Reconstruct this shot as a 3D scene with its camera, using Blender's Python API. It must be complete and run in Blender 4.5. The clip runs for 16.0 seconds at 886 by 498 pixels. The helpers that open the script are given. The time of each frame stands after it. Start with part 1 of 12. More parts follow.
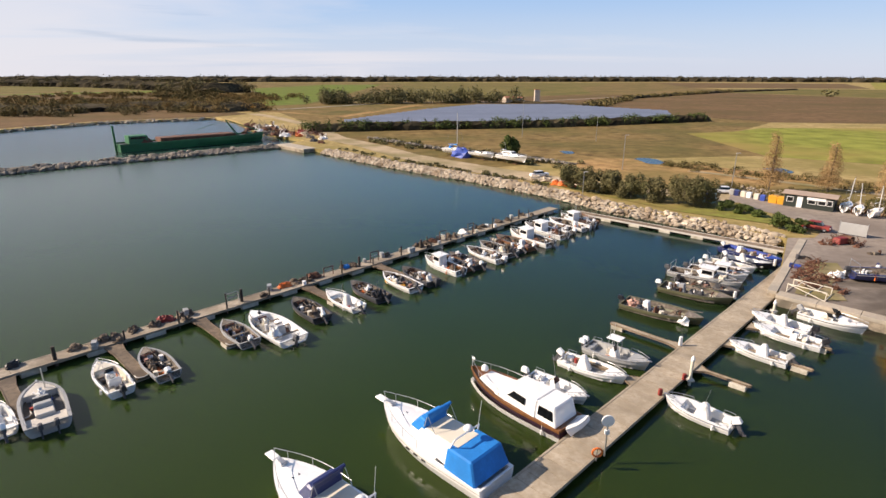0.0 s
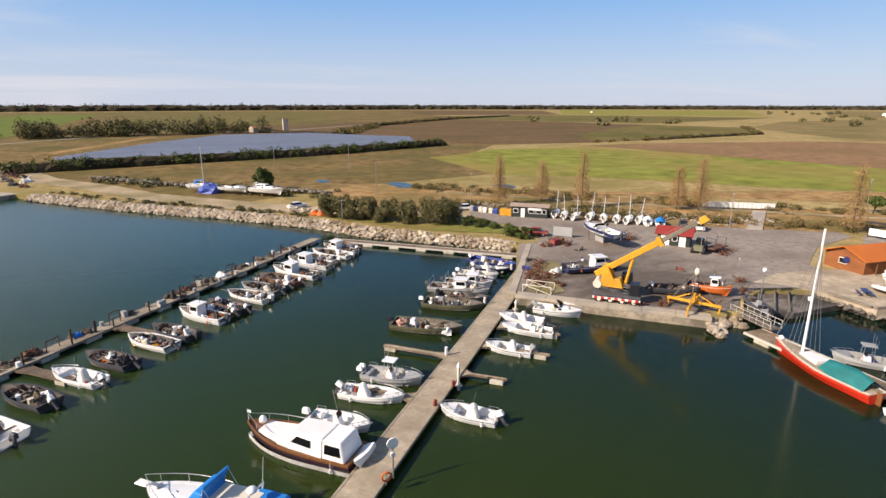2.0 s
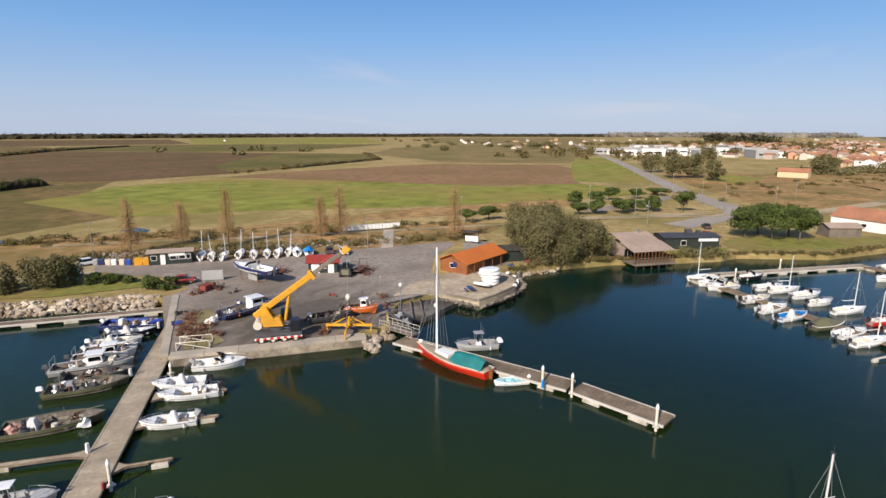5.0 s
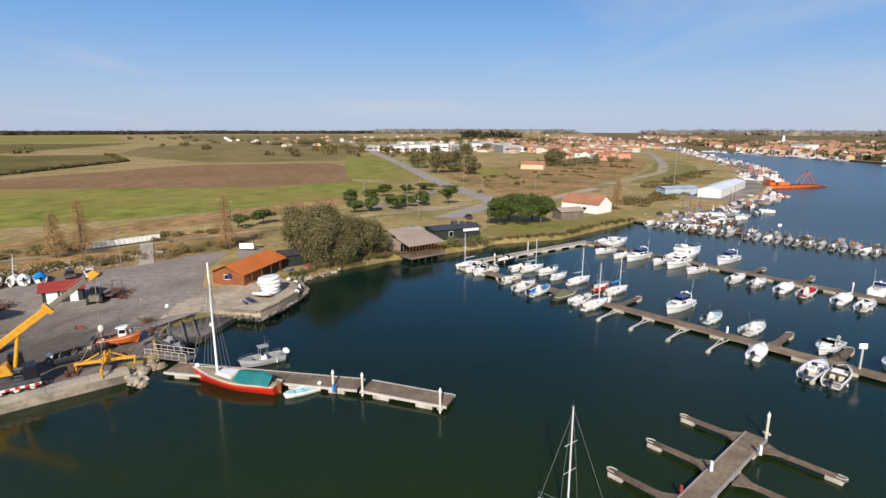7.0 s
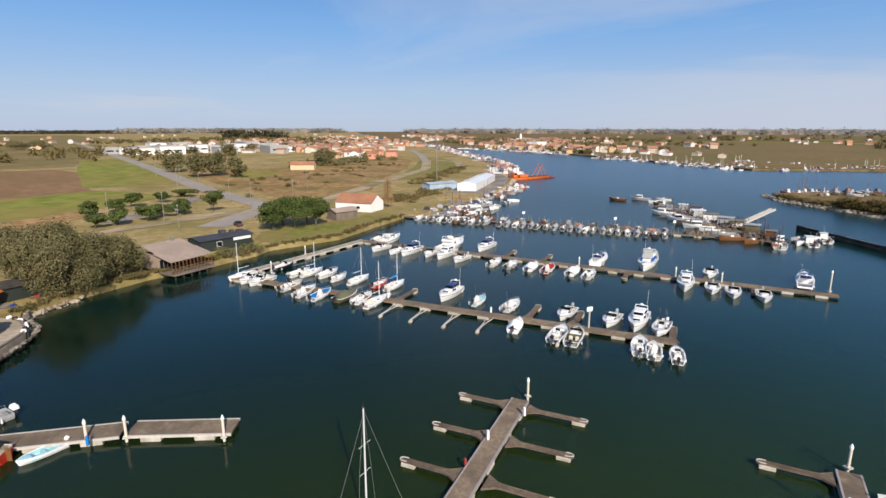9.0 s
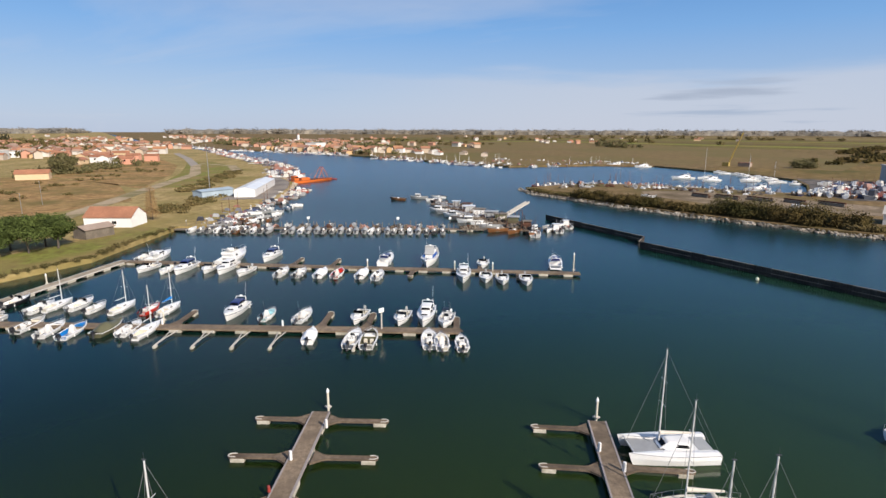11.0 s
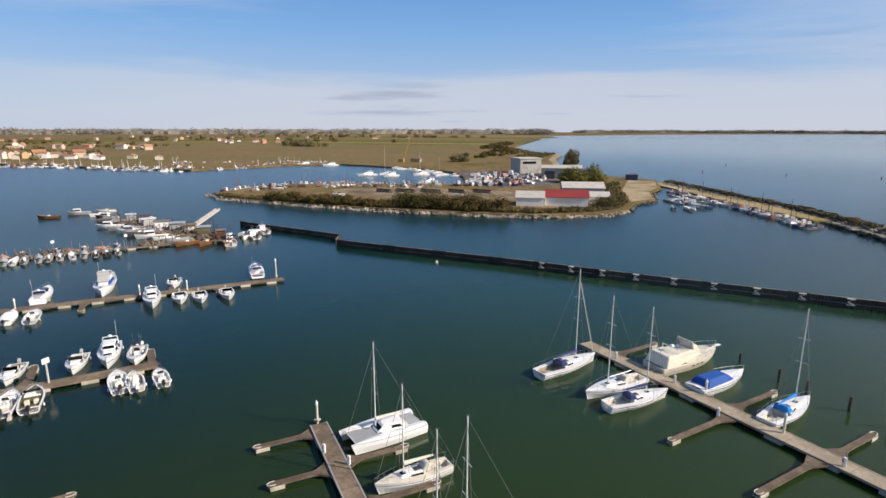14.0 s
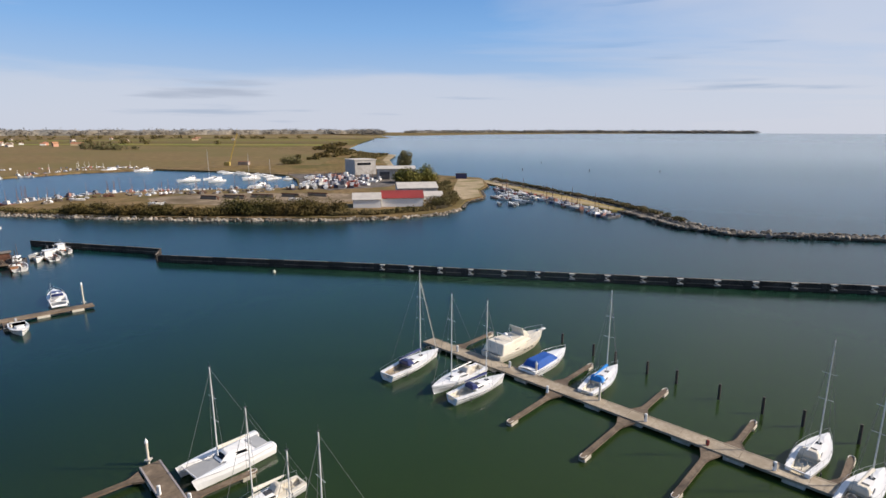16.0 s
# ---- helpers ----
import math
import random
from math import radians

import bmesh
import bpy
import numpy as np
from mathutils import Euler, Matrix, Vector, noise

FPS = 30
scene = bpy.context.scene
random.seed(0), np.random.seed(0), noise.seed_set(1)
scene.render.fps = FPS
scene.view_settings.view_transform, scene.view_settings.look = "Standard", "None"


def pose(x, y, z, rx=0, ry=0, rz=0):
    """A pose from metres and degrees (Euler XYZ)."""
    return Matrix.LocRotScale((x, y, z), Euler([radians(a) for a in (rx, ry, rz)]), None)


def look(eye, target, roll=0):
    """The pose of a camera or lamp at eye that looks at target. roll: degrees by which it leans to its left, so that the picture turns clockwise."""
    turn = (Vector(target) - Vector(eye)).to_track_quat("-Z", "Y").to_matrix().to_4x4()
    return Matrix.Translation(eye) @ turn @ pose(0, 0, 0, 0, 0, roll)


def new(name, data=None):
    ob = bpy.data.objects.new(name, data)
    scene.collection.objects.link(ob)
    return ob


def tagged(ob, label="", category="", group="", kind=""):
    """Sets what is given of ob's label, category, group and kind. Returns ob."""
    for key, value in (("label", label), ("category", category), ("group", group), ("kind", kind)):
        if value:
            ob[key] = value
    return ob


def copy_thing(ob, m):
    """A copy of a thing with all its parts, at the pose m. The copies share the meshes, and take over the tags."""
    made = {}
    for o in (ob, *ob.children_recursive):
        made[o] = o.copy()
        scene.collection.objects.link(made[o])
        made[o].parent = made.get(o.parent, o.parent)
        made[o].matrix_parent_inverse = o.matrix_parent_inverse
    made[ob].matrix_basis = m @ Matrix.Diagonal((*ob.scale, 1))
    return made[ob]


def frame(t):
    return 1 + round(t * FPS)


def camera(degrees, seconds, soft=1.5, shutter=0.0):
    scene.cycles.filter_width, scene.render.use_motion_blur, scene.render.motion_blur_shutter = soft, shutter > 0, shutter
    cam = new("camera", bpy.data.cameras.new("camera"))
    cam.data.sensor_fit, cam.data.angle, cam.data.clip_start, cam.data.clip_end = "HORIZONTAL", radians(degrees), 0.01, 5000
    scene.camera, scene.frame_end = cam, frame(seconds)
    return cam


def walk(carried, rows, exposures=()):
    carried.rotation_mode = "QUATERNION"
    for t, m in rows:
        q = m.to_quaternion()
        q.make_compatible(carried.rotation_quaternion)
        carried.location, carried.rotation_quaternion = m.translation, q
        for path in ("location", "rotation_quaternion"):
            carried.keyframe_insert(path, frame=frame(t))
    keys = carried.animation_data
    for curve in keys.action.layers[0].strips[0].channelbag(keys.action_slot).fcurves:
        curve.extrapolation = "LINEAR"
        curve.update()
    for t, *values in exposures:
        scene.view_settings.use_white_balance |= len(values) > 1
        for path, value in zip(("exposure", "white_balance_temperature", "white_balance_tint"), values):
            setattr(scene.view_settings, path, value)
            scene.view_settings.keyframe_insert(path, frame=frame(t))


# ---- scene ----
cam = camera(78.30, 16.0)
PATH = [
    (0.0, 0.00, 0.00, 25.00, 72.224, -0.122, 0.007),
    (0.5, 0.02, -0.07, 25.10, 72.983, -0.141, -6.326),
    (1.0, 0.10, -0.18, 25.34, 73.673, -0.103, -12.598),
    (1.5, 0.19, -0.25, 25.64, 74.301, -0.083, -18.829),
    (2.0, 0.17, -0.18, 25.76, 75.020, -0.135, -25.191),
    (2.5, 0.24, -0.24, 25.87, 75.609, -0.139, -31.305),
    (3.0, 0.28, -0.21, 26.02, 76.265, -0.187, -37.395),
    (3.5, 0.26, -0.23, 26.21, 76.963, -0.175, -43.383),
    (4.0, 0.27, -0.25, 26.68, 77.521, -0.194, -49.522),
    (6.5, -0.18, -0.59, 28.32, 77.584, -0.092, -78.982),
    (7.0, -0.21, -0.67, 28.54, 77.581, -0.108, -84.808),
    (7.5, -0.17, -0.75, 28.87, 77.535, -0.086, -90.624),
    (8.0, -0.23, -0.77, 28.97, 77.507, -0.095, -96.672),
    (8.5, -0.31, -0.81, 29.05, 77.515, -0.060, -102.557),
    (9.0, -0.23, -0.85, 29.16, 77.503, -0.032, -108.374),
    (11.5, -0.44, -0.67, 30.44, 77.564, -0.167, -136.606),
    (12.0, -0.39, -0.56, 30.67, 77.528, -0.153, -142.290),
    (12.5, -0.39, -0.47, 30.97, 77.537, -0.175, -147.561),
    (13.0, -0.52, -0.42, 31.17, 77.553, -0.126, -152.615),
    (13.5, -0.58, -0.34, 31.36, 77.539, -0.083, -157.564),
    (14.0, -0.67, -0.19, 31.46, 77.508, -0.101, -162.492),
    (14.5, -0.64, -0.12, 31.56, 77.503, -0.053, -167.060),
    (15.0, -0.70, -0.04, 31.81, 77.478, -0.037, -171.366),
    (15.5, -0.71, 0.03, 32.06, 77.536, -0.007, -175.551),
    (16.0, -0.78, 0.19, 32.29, 77.545, -0.055, -179.606),
]
walk(cam, [(r[0], pose(*r[1:])) for r in PATH],
     exposures=((0, 0.62, 6900, 17), (2, 0.5, 6700, 16), (3.5, 0.40, 6450, 15), (7, 0.23, 6100, 13), (9.2, 0.25, 6120, 13), (12.5, 0.27, 6250, 13), (16, 0.34, 6350, 14)))


# ---- sky and sun ----
SUN_EL, SUN_AZ = radians(32), radians(180)      # the sun stands towards -x


def make_world():
    w = bpy.data.worlds.new("sky")
    scene.world = w
    w.use_nodes = True
    nt = w.node_tree
    nt.nodes.clear()
    out = nt.nodes.new("ShaderNodeOutputWorld")
    bg = nt.nodes.new("ShaderNodeBackground")
    sky = nt.nodes.new("ShaderNodeTexSky")
    sky.sky_type, sky.sun_disc = 'NISHITA', False
    sky.sun_elevation, sky.sun_rotation = SUN_EL, radians(270)
    sky.altitude, sky.air_density, sky.dust_density, sky.ozone_density = 0, 1.0, 0.6, 2.0
    tc = nt.nodes.new("ShaderNodeTexCoord")
    sep = nt.nodes.new("ShaderNodeSeparateXYZ")
    nt.links.new(tc.outputs["Generated"], sep.inputs[0])
    # thin high cloud: noise on the plane of a cloud deck far overhead
    mx = nt.nodes.new("ShaderNodeMath"); mx.operation = 'MAXIMUM'; mx.inputs[1].default_value = 0.01
    nt.links.new(sep.outputs[2], mx.inputs[0])
    ad = nt.nodes.new("ShaderNodeMath"); ad.operation = 'ADD'; ad.inputs[1].default_value = 0.06
    nt.links.new(mx.outputs[0], ad.inputs[0])
    comb = nt.nodes.new("ShaderNodeCombineXYZ")
    for i in (0, 1):
        dv = nt.nodes.new("ShaderNodeMath"); dv.operation = 'DIVIDE'
        nt.links.new(sep.outputs[i], dv.inputs[0]); nt.links.new(ad.outputs[0], dv.inputs[1])
        nt.links.new(dv.outputs[0], comb.inputs[i])
    mp = nt.nodes.new("ShaderNodeMapping")
    mp.inputs["Location"].default_value = CLOUD_SHIFT
    mp.inputs["Scale"].default_value = (0.16, 0.34, 1)
    mp.inputs["Rotation"].default_value = (0, 0, radians(-25))
    nt.links.new(comb.outputs[0], mp.inputs[0])
    nz = nt.nodes.new("ShaderNodeTexNoise")
    nz.inputs["Scale"].default_value, nz.inputs["Detail"].default_value, nz.inputs["Roughness"].default_value = 0.9, 8, 0.55
    nz.inputs["Distortion"].default_value = 0.6
    nt.links.new(mp.outputs[0], nz.inputs["Vector"])
    ramp = nt.nodes.new("ShaderNodeValToRGB")
    ramp.color_ramp.elements[0].position, ramp.color_ramp.elements[1].position = 0.52, 0.78
    # clear blue overhead, paling to a white haze at the horizon
    grad = nt.nodes.new("ShaderNodeValToRGB")
    el = grad.color_ramp.elements
    el[0].position, el[0].color = 0.0, (0.52, 0.61, 0.76, 1)
    el[1].position, el[1].color = 1.0, (0.028, 0.09, 0.24, 1)
    for pos, col in ((0.06, (0.42, 0.56, 0.76, 1)), (0.16, (0.22, 0.45, 0.79, 1)), (0.24, (0.13, 0.34, 0.7, 1)), (0.4, (0.07, 0.2, 0.46, 1))):
        e = el.new(pos)
        e.color = col
    nt.links.new(sep.outputs[2], grad.inputs[0])
    up = nt.nodes.new("ShaderNodeMix"); up.data_type, up.blend_type = 'RGBA', 'MULTIPLY'
    up.inputs["Factor"].default_value, up.inputs["B"].default_value = 1.0, (9.3, 9.3, 9.3, 1)
    up.clamp_result = False
    nt.links.new(grad.outputs[0], up.inputs["A"])
    m1 = nt.nodes.new("ShaderNodeMix"); m1.data_type = 'RGBA'
    m1.inputs["Factor"].default_value = 0.82
    nt.links.new(sky.outputs[0], m1.inputs["A"]); nt.links.new(up.outputs["Result"], m1.inputs["B"])
    # more cloud on the sunny side
    side = nt.nodes.new("ShaderNodeMapRange")
    side.inputs["From Min"].default_value, side.inputs["From Max"].default_value = -0.75, 0.1
    side.inputs["To Min"].default_value, side.inputs["To Max"].default_value = 0.36, -0.015
    nt.links.new(sep.outputs[0], side.inputs["Value"])
    dens = nt.nodes.new("ShaderNodeMath"); dens.operation = 'ADD'
    nt.links.new(nz.outputs["Fac"], dens.inputs[0]); nt.links.new(side.outputs[0], dens.inputs[1])
    nt.links.new(dens.outputs[0], ramp.inputs[0])
    cf = nt.nodes.new("ShaderNodeMath"); cf.operation = 'MULTIPLY'; cf.inputs[1].default_value = 0.7
    nt.links.new(ramp.outputs[0], cf.inputs[0])
    # a low bank of cloud over the sea, with a long soft upper edge
    n2 = nt.nodes.new("ShaderNodeTexNoise")
    n2.inputs["Scale"].default_value, n2.inputs["Detail"].default_value = 2.2, 6
    sq = nt.nodes.new("ShaderNodeMapping"); sq.inputs["Scale"].default_value = (1, 1, 9)
    nt.links.new(tc.outputs["Generated"], sq.inputs[0]); nt.links.new(sq.outputs[0], n2.inputs["Vector"])
    lift = nt.nodes.new("ShaderNodeMath"); lift.operation = 'MULTIPLY_ADD'
    lift.inputs[1].default_value = -0.11
    nt.links.new(n2.outputs["Fac"], lift.inputs[0]); nt.links.new(sep.outputs[2], lift.inputs[2])
    low = nt.nodes.new("ShaderNodeMapRange"); low.interpolation_type = 'SMOOTHSTEP'
    low.inputs["From Min"].default_value, low.inputs["From Max"].default_value = 0.046, 0.012
    nt.links.new(lift.outputs[0], low.inputs["Value"])
    seaward = nt.nodes.new("ShaderNodeMapRange"); seaward.interpolation_type = 'SMOOTHSTEP'
    seaward.inputs["From Min"].default_value, seaward.inputs["From Max"].default_value = -0.3, -0.9
    seaward.inputs["To Min"].default_value, seaward.inputs["To Max"].default_value = 0.03, 0.62
    least = nt.nodes.new("ShaderNodeMath"); least.operation = 'MINIMUM'
    nt.links.new(sep.outputs[0], least.inputs[0]); nt.links.new(sep.outputs[1], least.inputs[1])
    nt.links.new(least.outputs[0], seaward.inputs["Value"])
    bank_ = nt.nodes.new("ShaderNodeMath"); bank_.operation = 'MULTIPLY'
    nt.links.new(low.outputs[0], bank_.inputs[0]); nt.links.new(seaward.outputs[0], bank_.inputs[1])
    both_ = nt.nodes.new("ShaderNodeMath"); both_.operation = 'MAXIMUM'
    nt.links.new(cf.outputs[0], both_.inputs[0]); nt.links.new(bank_.outputs[0], both_.inputs[1])
    m2 = nt.nodes.new("ShaderNodeMix"); m2.data_type = 'RGBA'
    m2.inputs["B"].default_value = (5.4, 5.75, 6.3, 1)
    # darker undersides here and there
    n3 = nt.nodes.new("ShaderNodeTexNoise")
    n3.inputs["Scale"].default_value, n3.inputs["Detail"].default_value = 2.6, 5
    sr = nt.nodes.new("ShaderNodeMapping"); sr.inputs["Scale"].default_value, sr.inputs["Location"].default_value = (1, 1, 16), (3.7, 1.9, 0.4)
    nt.links.new(tc.outputs["Generated"], sr.inputs[0]); nt.links.new(sr.outputs[0], n3.inputs["Vector"])
    shade_ = nt.nodes.new("ShaderNodeMapRange"); shade_.interpolation_type = 'SMOOTHSTEP'
    for k, v in (("From Min", 0.64), ("From Max", 0.76)):
        shade_.inputs[k].default_value = v
    nt.links.new(n3.outputs["Fac"], shade_.inputs["Value"])
    tone = nt.nodes.new("ShaderNodeMix"); tone.data_type = 'RGBA'
    tone.inputs["A"].default_value, tone.inputs["B"].default_value = (6.1, 6.3, 6.7, 1), (3.9, 4.5, 5.4, 1)
    nt.links.new(shade_.outputs[0], tone.inputs["Factor"]); nt.links.new(tone.outputs["Result"], m2.inputs["B"])
    nt.links.new(both_.outputs[0], m2.inputs["Factor"]); nt.links.new(m1.outputs["Result"], m2.inputs["A"])
    # one long grey streak of cloud standing over the spit
    def maths(op, *args):
        n = nt.nodes.new("ShaderNodeMath"); n.operation = op
        for i, a in enumerate(args):
            if isinstance(a, (int, float)):
                n.inputs[i].default_value = a
            else:
                nt.links.new(a, n.inputs[i])
        return n.outputs[0]
    X, Y, Z = sep.outputs
    across = maths('DIVIDE', maths('ADD', maths('MULTIPLY', X, -.919), maths('MULTIPLY', Y, -.394)), .2)
    rise = maths('DIVIDE', maths('SUBTRACT', maths('MULTIPLY_ADD', across, -.004, Z), .062), .02)
    n4 = nt.nodes.new("ShaderNodeTexNoise")
    n4.inputs["Scale"].default_value, n4.inputs["Detail"].default_value = 5.0, 7
    st = nt.nodes.new("ShaderNodeMapping"); st.inputs["Scale"].default_value = (1, 1, 14)
    nt.links.new(tc.outputs["Generated"], st.inputs[0]); nt.links.new(st.outputs[0], n4.inputs["Vector"])
    inside = maths('SUBTRACT', 1.0, maths('ADD', maths('MULTIPLY', across, across), maths('MULTIPLY', rise, rise)))
    streak = nt.nodes.new("ShaderNodeMapRange"); streak.interpolation_type = 'SMOOTHSTEP'
    streak.inputs["From Min"].default_value, streak.inputs["From Max"].default_value, streak.inputs["To Max"].default_value = .55, 1.0, .75
    nt.links.new(maths('MULTIPLY_ADD', n4.outputs["Fac"], 1.7, maths('MULTIPLY_ADD', inside, .55, -.62)), streak.inputs["Value"])
    ahead = maths('MULTIPLY', maths('MULTIPLY', streak.outputs[0], maths('GREATER_THAN', maths('SUBTRACT', maths('MULTIPLY', X, .394), maths('MULTIPLY', Y, .919)), .5)), maths('GREATER_THAN', inside, -.2))
    m5 = nt.nodes.new("ShaderNodeMix"); m5.data_type = 'RGBA'
    m5.inputs["B"].default_value = (3.6, 4.15, 5.0, 1)
    nt.links.new(ahead, m5.inputs["Factor"]); nt.links.new(m2.outputs["Result"], m5.inputs["A"])
    bg.inputs["Strength"].default_value = 0.085
    nt.links.new(m5.outputs["Result"], bg.inputs["Color"])
    nt.links.new(bg.outputs[0], out.inputs[0])


CLOUD_SHIFT = (0.0, 0.0, 0.0)
make_world()
sun = new("sun", bpy.data.lights.new("sun", "SUN"))
sun.data.energy, sun.data.angle, sun.data.color = 5.0, radians(0.6), (1.0, 0.9, 0.76)
sun.matrix_world = look((-100 * math.cos(SUN_EL), 0, 100 * math.sin(SUN_EL)), (0, 0, 0))

from mathutils.geometry import tessellate_polygon


# ---- materials ----
def mat(name, col, rough=0.6, metal=0.0, var=0.18, scale=2.0, bump=0.0, bscale=12.0, col2=None, col3=None, big=0.06,
        spec=0.5, per=0.0, coat=0.0, stretch=(1, 1, 1)):
    """A surface with grain (scale) and broad stains (big) in metres of the world; per: variation between alike pieces."""
    m = bpy.data.materials.new(name)
    m.use_nodes = True
    nt = m.node_tree
    b = nt.nodes["Principled BSDF"]
    b.inputs["Roughness"].default_value, b.inputs["Metallic"].default_value = rough, metal
    b.inputs["Specular IOR Level"].default_value = spec
    b.inputs["Coat Weight"].default_value = coat
    geo = nt.nodes.new("ShaderNodeNewGeometry")
    mp = nt.nodes.new("ShaderNodeMapping")
    mp.inputs["Scale"].default_value = stretch
    nt.links.new(geo.outputs["Position"], mp.inputs[0])
    n1 = nt.nodes.new("ShaderNodeTexNoise")
    n1.inputs["Scale"].default_value, n1.inputs["Detail"].default_value, n1.inputs["Roughness"].default_value = scale, 6, 0.65
    nt.links.new(mp.outputs[0], n1.inputs["Vector"])
    n2 = nt.nodes.new("ShaderNodeTexNoise")
    n2.inputs["Scale"].default_value, n2.inputs["Detail"].default_value = big, 5
    nt.links.new(mp.outputs[0], n2.inputs["Vector"])
    lo = tuple(c * (1 - var) for c in col) + (1,)
    hi = tuple(min(1, c * (1 + var)) for c in (col2 or col)) + (1,)

    def steep(sock, a, z):
        r = nt.nodes.new("ShaderNodeMapRange")
        r.inputs["From Min"].default_value, r.inputs["From Max"].default_value = a, z
        nt.links.new(sock, r.inputs["Value"])
        return r.outputs[0]
    mix = nt.nodes.new("ShaderNodeMix"); mix.data_type = 'RGBA'
    mix.inputs["A"].default_value, mix.inputs["B"].default_value = lo, hi
    nt.links.new(steep(n1.outputs["Fac"], 0.3, 0.7), mix.inputs["Factor"])
    res = mix.outputs["Result"]
    m3 = nt.nodes.new("ShaderNodeMix"); m3.data_type = 'RGBA'
    m3.inputs["B"].default_value = (col3 or tuple(c * (1 - var * 1.2) for c in col)) + (1,)
    nt.links.new(res, m3.inputs["A"])
    nt.links.new(steep(n2.outputs["Fac"], 0.42, 0.68), m3.inputs["Factor"])
    res = m3.outputs["Result"]
    if per:
        oi = nt.nodes.new("ShaderNodeObjectInfo")
        hs = nt.nodes.new("ShaderNodeHueSaturation")
        mr = nt.nodes.new("ShaderNodeMapRange")
        mr.inputs["To Min"].default_value, mr.inputs["To Max"].default_value = 1 - per, 1 + per
        nt.links.new(oi.outputs["Random"], mr.inputs["Value"])
        nt.links.new(mr.outputs[0], hs.inputs["Value"])
        nt.links.new(res, hs.inputs["Color"])
        res = hs.outputs[0]
    nt.links.new(res, b.inputs["Base Color"])
    if bump:
        n3 = nt.nodes.new("ShaderNodeTexNoise")
        n3.inputs["Scale"].default_value, n3.inputs["Detail"].default_value = bscale, 4
        nt.links.new(mp.outputs[0], n3.inputs["Vector"])
        bp = nt.nodes.new("ShaderNodeBump")
        bp.inputs["Strength"].default_value, bp.inputs["Distance"].default_value = bump, 0.05
        nt.links.new(n3.outputs["Fac"], bp.inputs["Height"])
        nt.links.new(bp.outputs[0], b.inputs["Normal"])
    return m


def water_mat():
    """Still green water in the sheltered basin, more olive by the fishing pier; rippled in the open river and at sea.
    """
    m = bpy.data.materials.new("water")
    m.use_nodes = True
    nt = m.node_tree
    b = nt.nodes["Principled BSDF"]
    b.inputs["IOR"].default_value, b.inputs["Specular IOR Level"].default_value = 1.33, 0.36
    # turbid water: light spreads below the surface before it comes back
    b.subsurface_method = 'BURLEY'
    b.inputs["Subsurface Weight"].default_value, b.inputs["Subsurface Scale"].default_value = 1.0, 0.2
    b.inputs["Subsurface Radius"].default_value = (0.8, 1.0, 0.8)
    geo = nt.nodes.new("ShaderNodeNewGeometry")

    def ramp(sock, a, z, lo=0.0, hi=1.0):
        r = nt.nodes.new("ShaderNodeMapRange")
        r.interpolation_type = 'SMOOTHSTEP'
        for k, v in (("From Min", a), ("From Max", z), ("To Min", lo), ("To Max", hi)):
            r.inputs[k].default_value = v
        nt.links.new(sock, r.inputs["Value"])
        return r.outputs[0]

    def noise_at(scale, detail):
        n = nt.nodes.new("ShaderNodeTexNoise")
        n.inputs["Scale"].default_value, n.inputs["Detail"].default_value = scale, detail
        nt.links.new(geo.outputs["Position"], n.inputs["Vector"])
        return n.outputs["Fac"]
    # distance from the middle of the basin
    ds = nt.nodes.new("ShaderNodeVectorMath"); ds.operation = 'DISTANCE'
    ds.inputs[1].default_value = (20, 20, 0)
    nt.links.new(geo.outputs["Position"], ds.inputs[0])
    openness = ramp(ds.outputs["Value"], 70, 230)
    # greener and more olive towards the fishing pier
    dp = nt.nodes.new("ShaderNodeVectorMath"); dp.operation = 'DISTANCE'
    dp.inputs[1].default_value = (-40, 0, 0)
    nt.links.new(geo.outputs["Position"], dp.inputs[0])
    olive_zone = ramp(dp.outputs["Value"], 122, 45)
    # basin colour graded by distance to suit the view from the camera
    mix = nt.nodes.new("ShaderNodeMix"); mix.data_type = 'RGBA'
    mix.inputs["A"].default_value, mix.inputs["B"].default_value = (0.0036, 0.0112, 0.0052, 1), (0.0035, 0.022, 0.0175, 1)
    grade = nt.nodes.new("ShaderNodeMath"); grade.operation = 'MULTIPLY_ADD'; grade.inputs[1].default_value = 50
    nt.links.new(noise_at(0.018, 4), grade.inputs[0]); nt.links.new(ds.outputs["Value"], grade.inputs[2])
    nt.links.new(ramp(grade.outputs[0], 60, 150), mix.inputs["Factor"])
    mx = nt.nodes.new("ShaderNodeMix"); mx.data_type = 'RGBA'
    mx.inputs["B"].default_value = (0.021, 0.034, 0.0035, 1)
    nt.links.new(olive_zone, mx.inputs["Factor"]); nt.links.new(mix.outputs["Result"], mx.inputs["A"])
    # outer basin painted paler, northern part for sunlight scattered back; bluer in the open
    dq = nt.nodes.new("ShaderNodeVectorMath"); dq.operation = 'DISTANCE'
    dq.inputs[1].default_value = (-55, 125, 0)
    nt.links.new(geo.outputs["Position"], dq.inputs[0])
    my = nt.nodes.new("ShaderNodeMix"); my.data_type = 'RGBA'
    my.inputs["B"].default_value = (0.022, 0.047, 0.021, 1)
    dr = nt.nodes.new("ShaderNodeVectorMath"); dr.operation = 'DISTANCE'
    dr.inputs[1].default_value = (-8, -92, 0)
    nt.links.new(geo.outputs["Position"], dr.inputs[0])
    hi_ = nt.nodes.new("ShaderNodeMath"); hi_.operation = 'MAXIMUM'
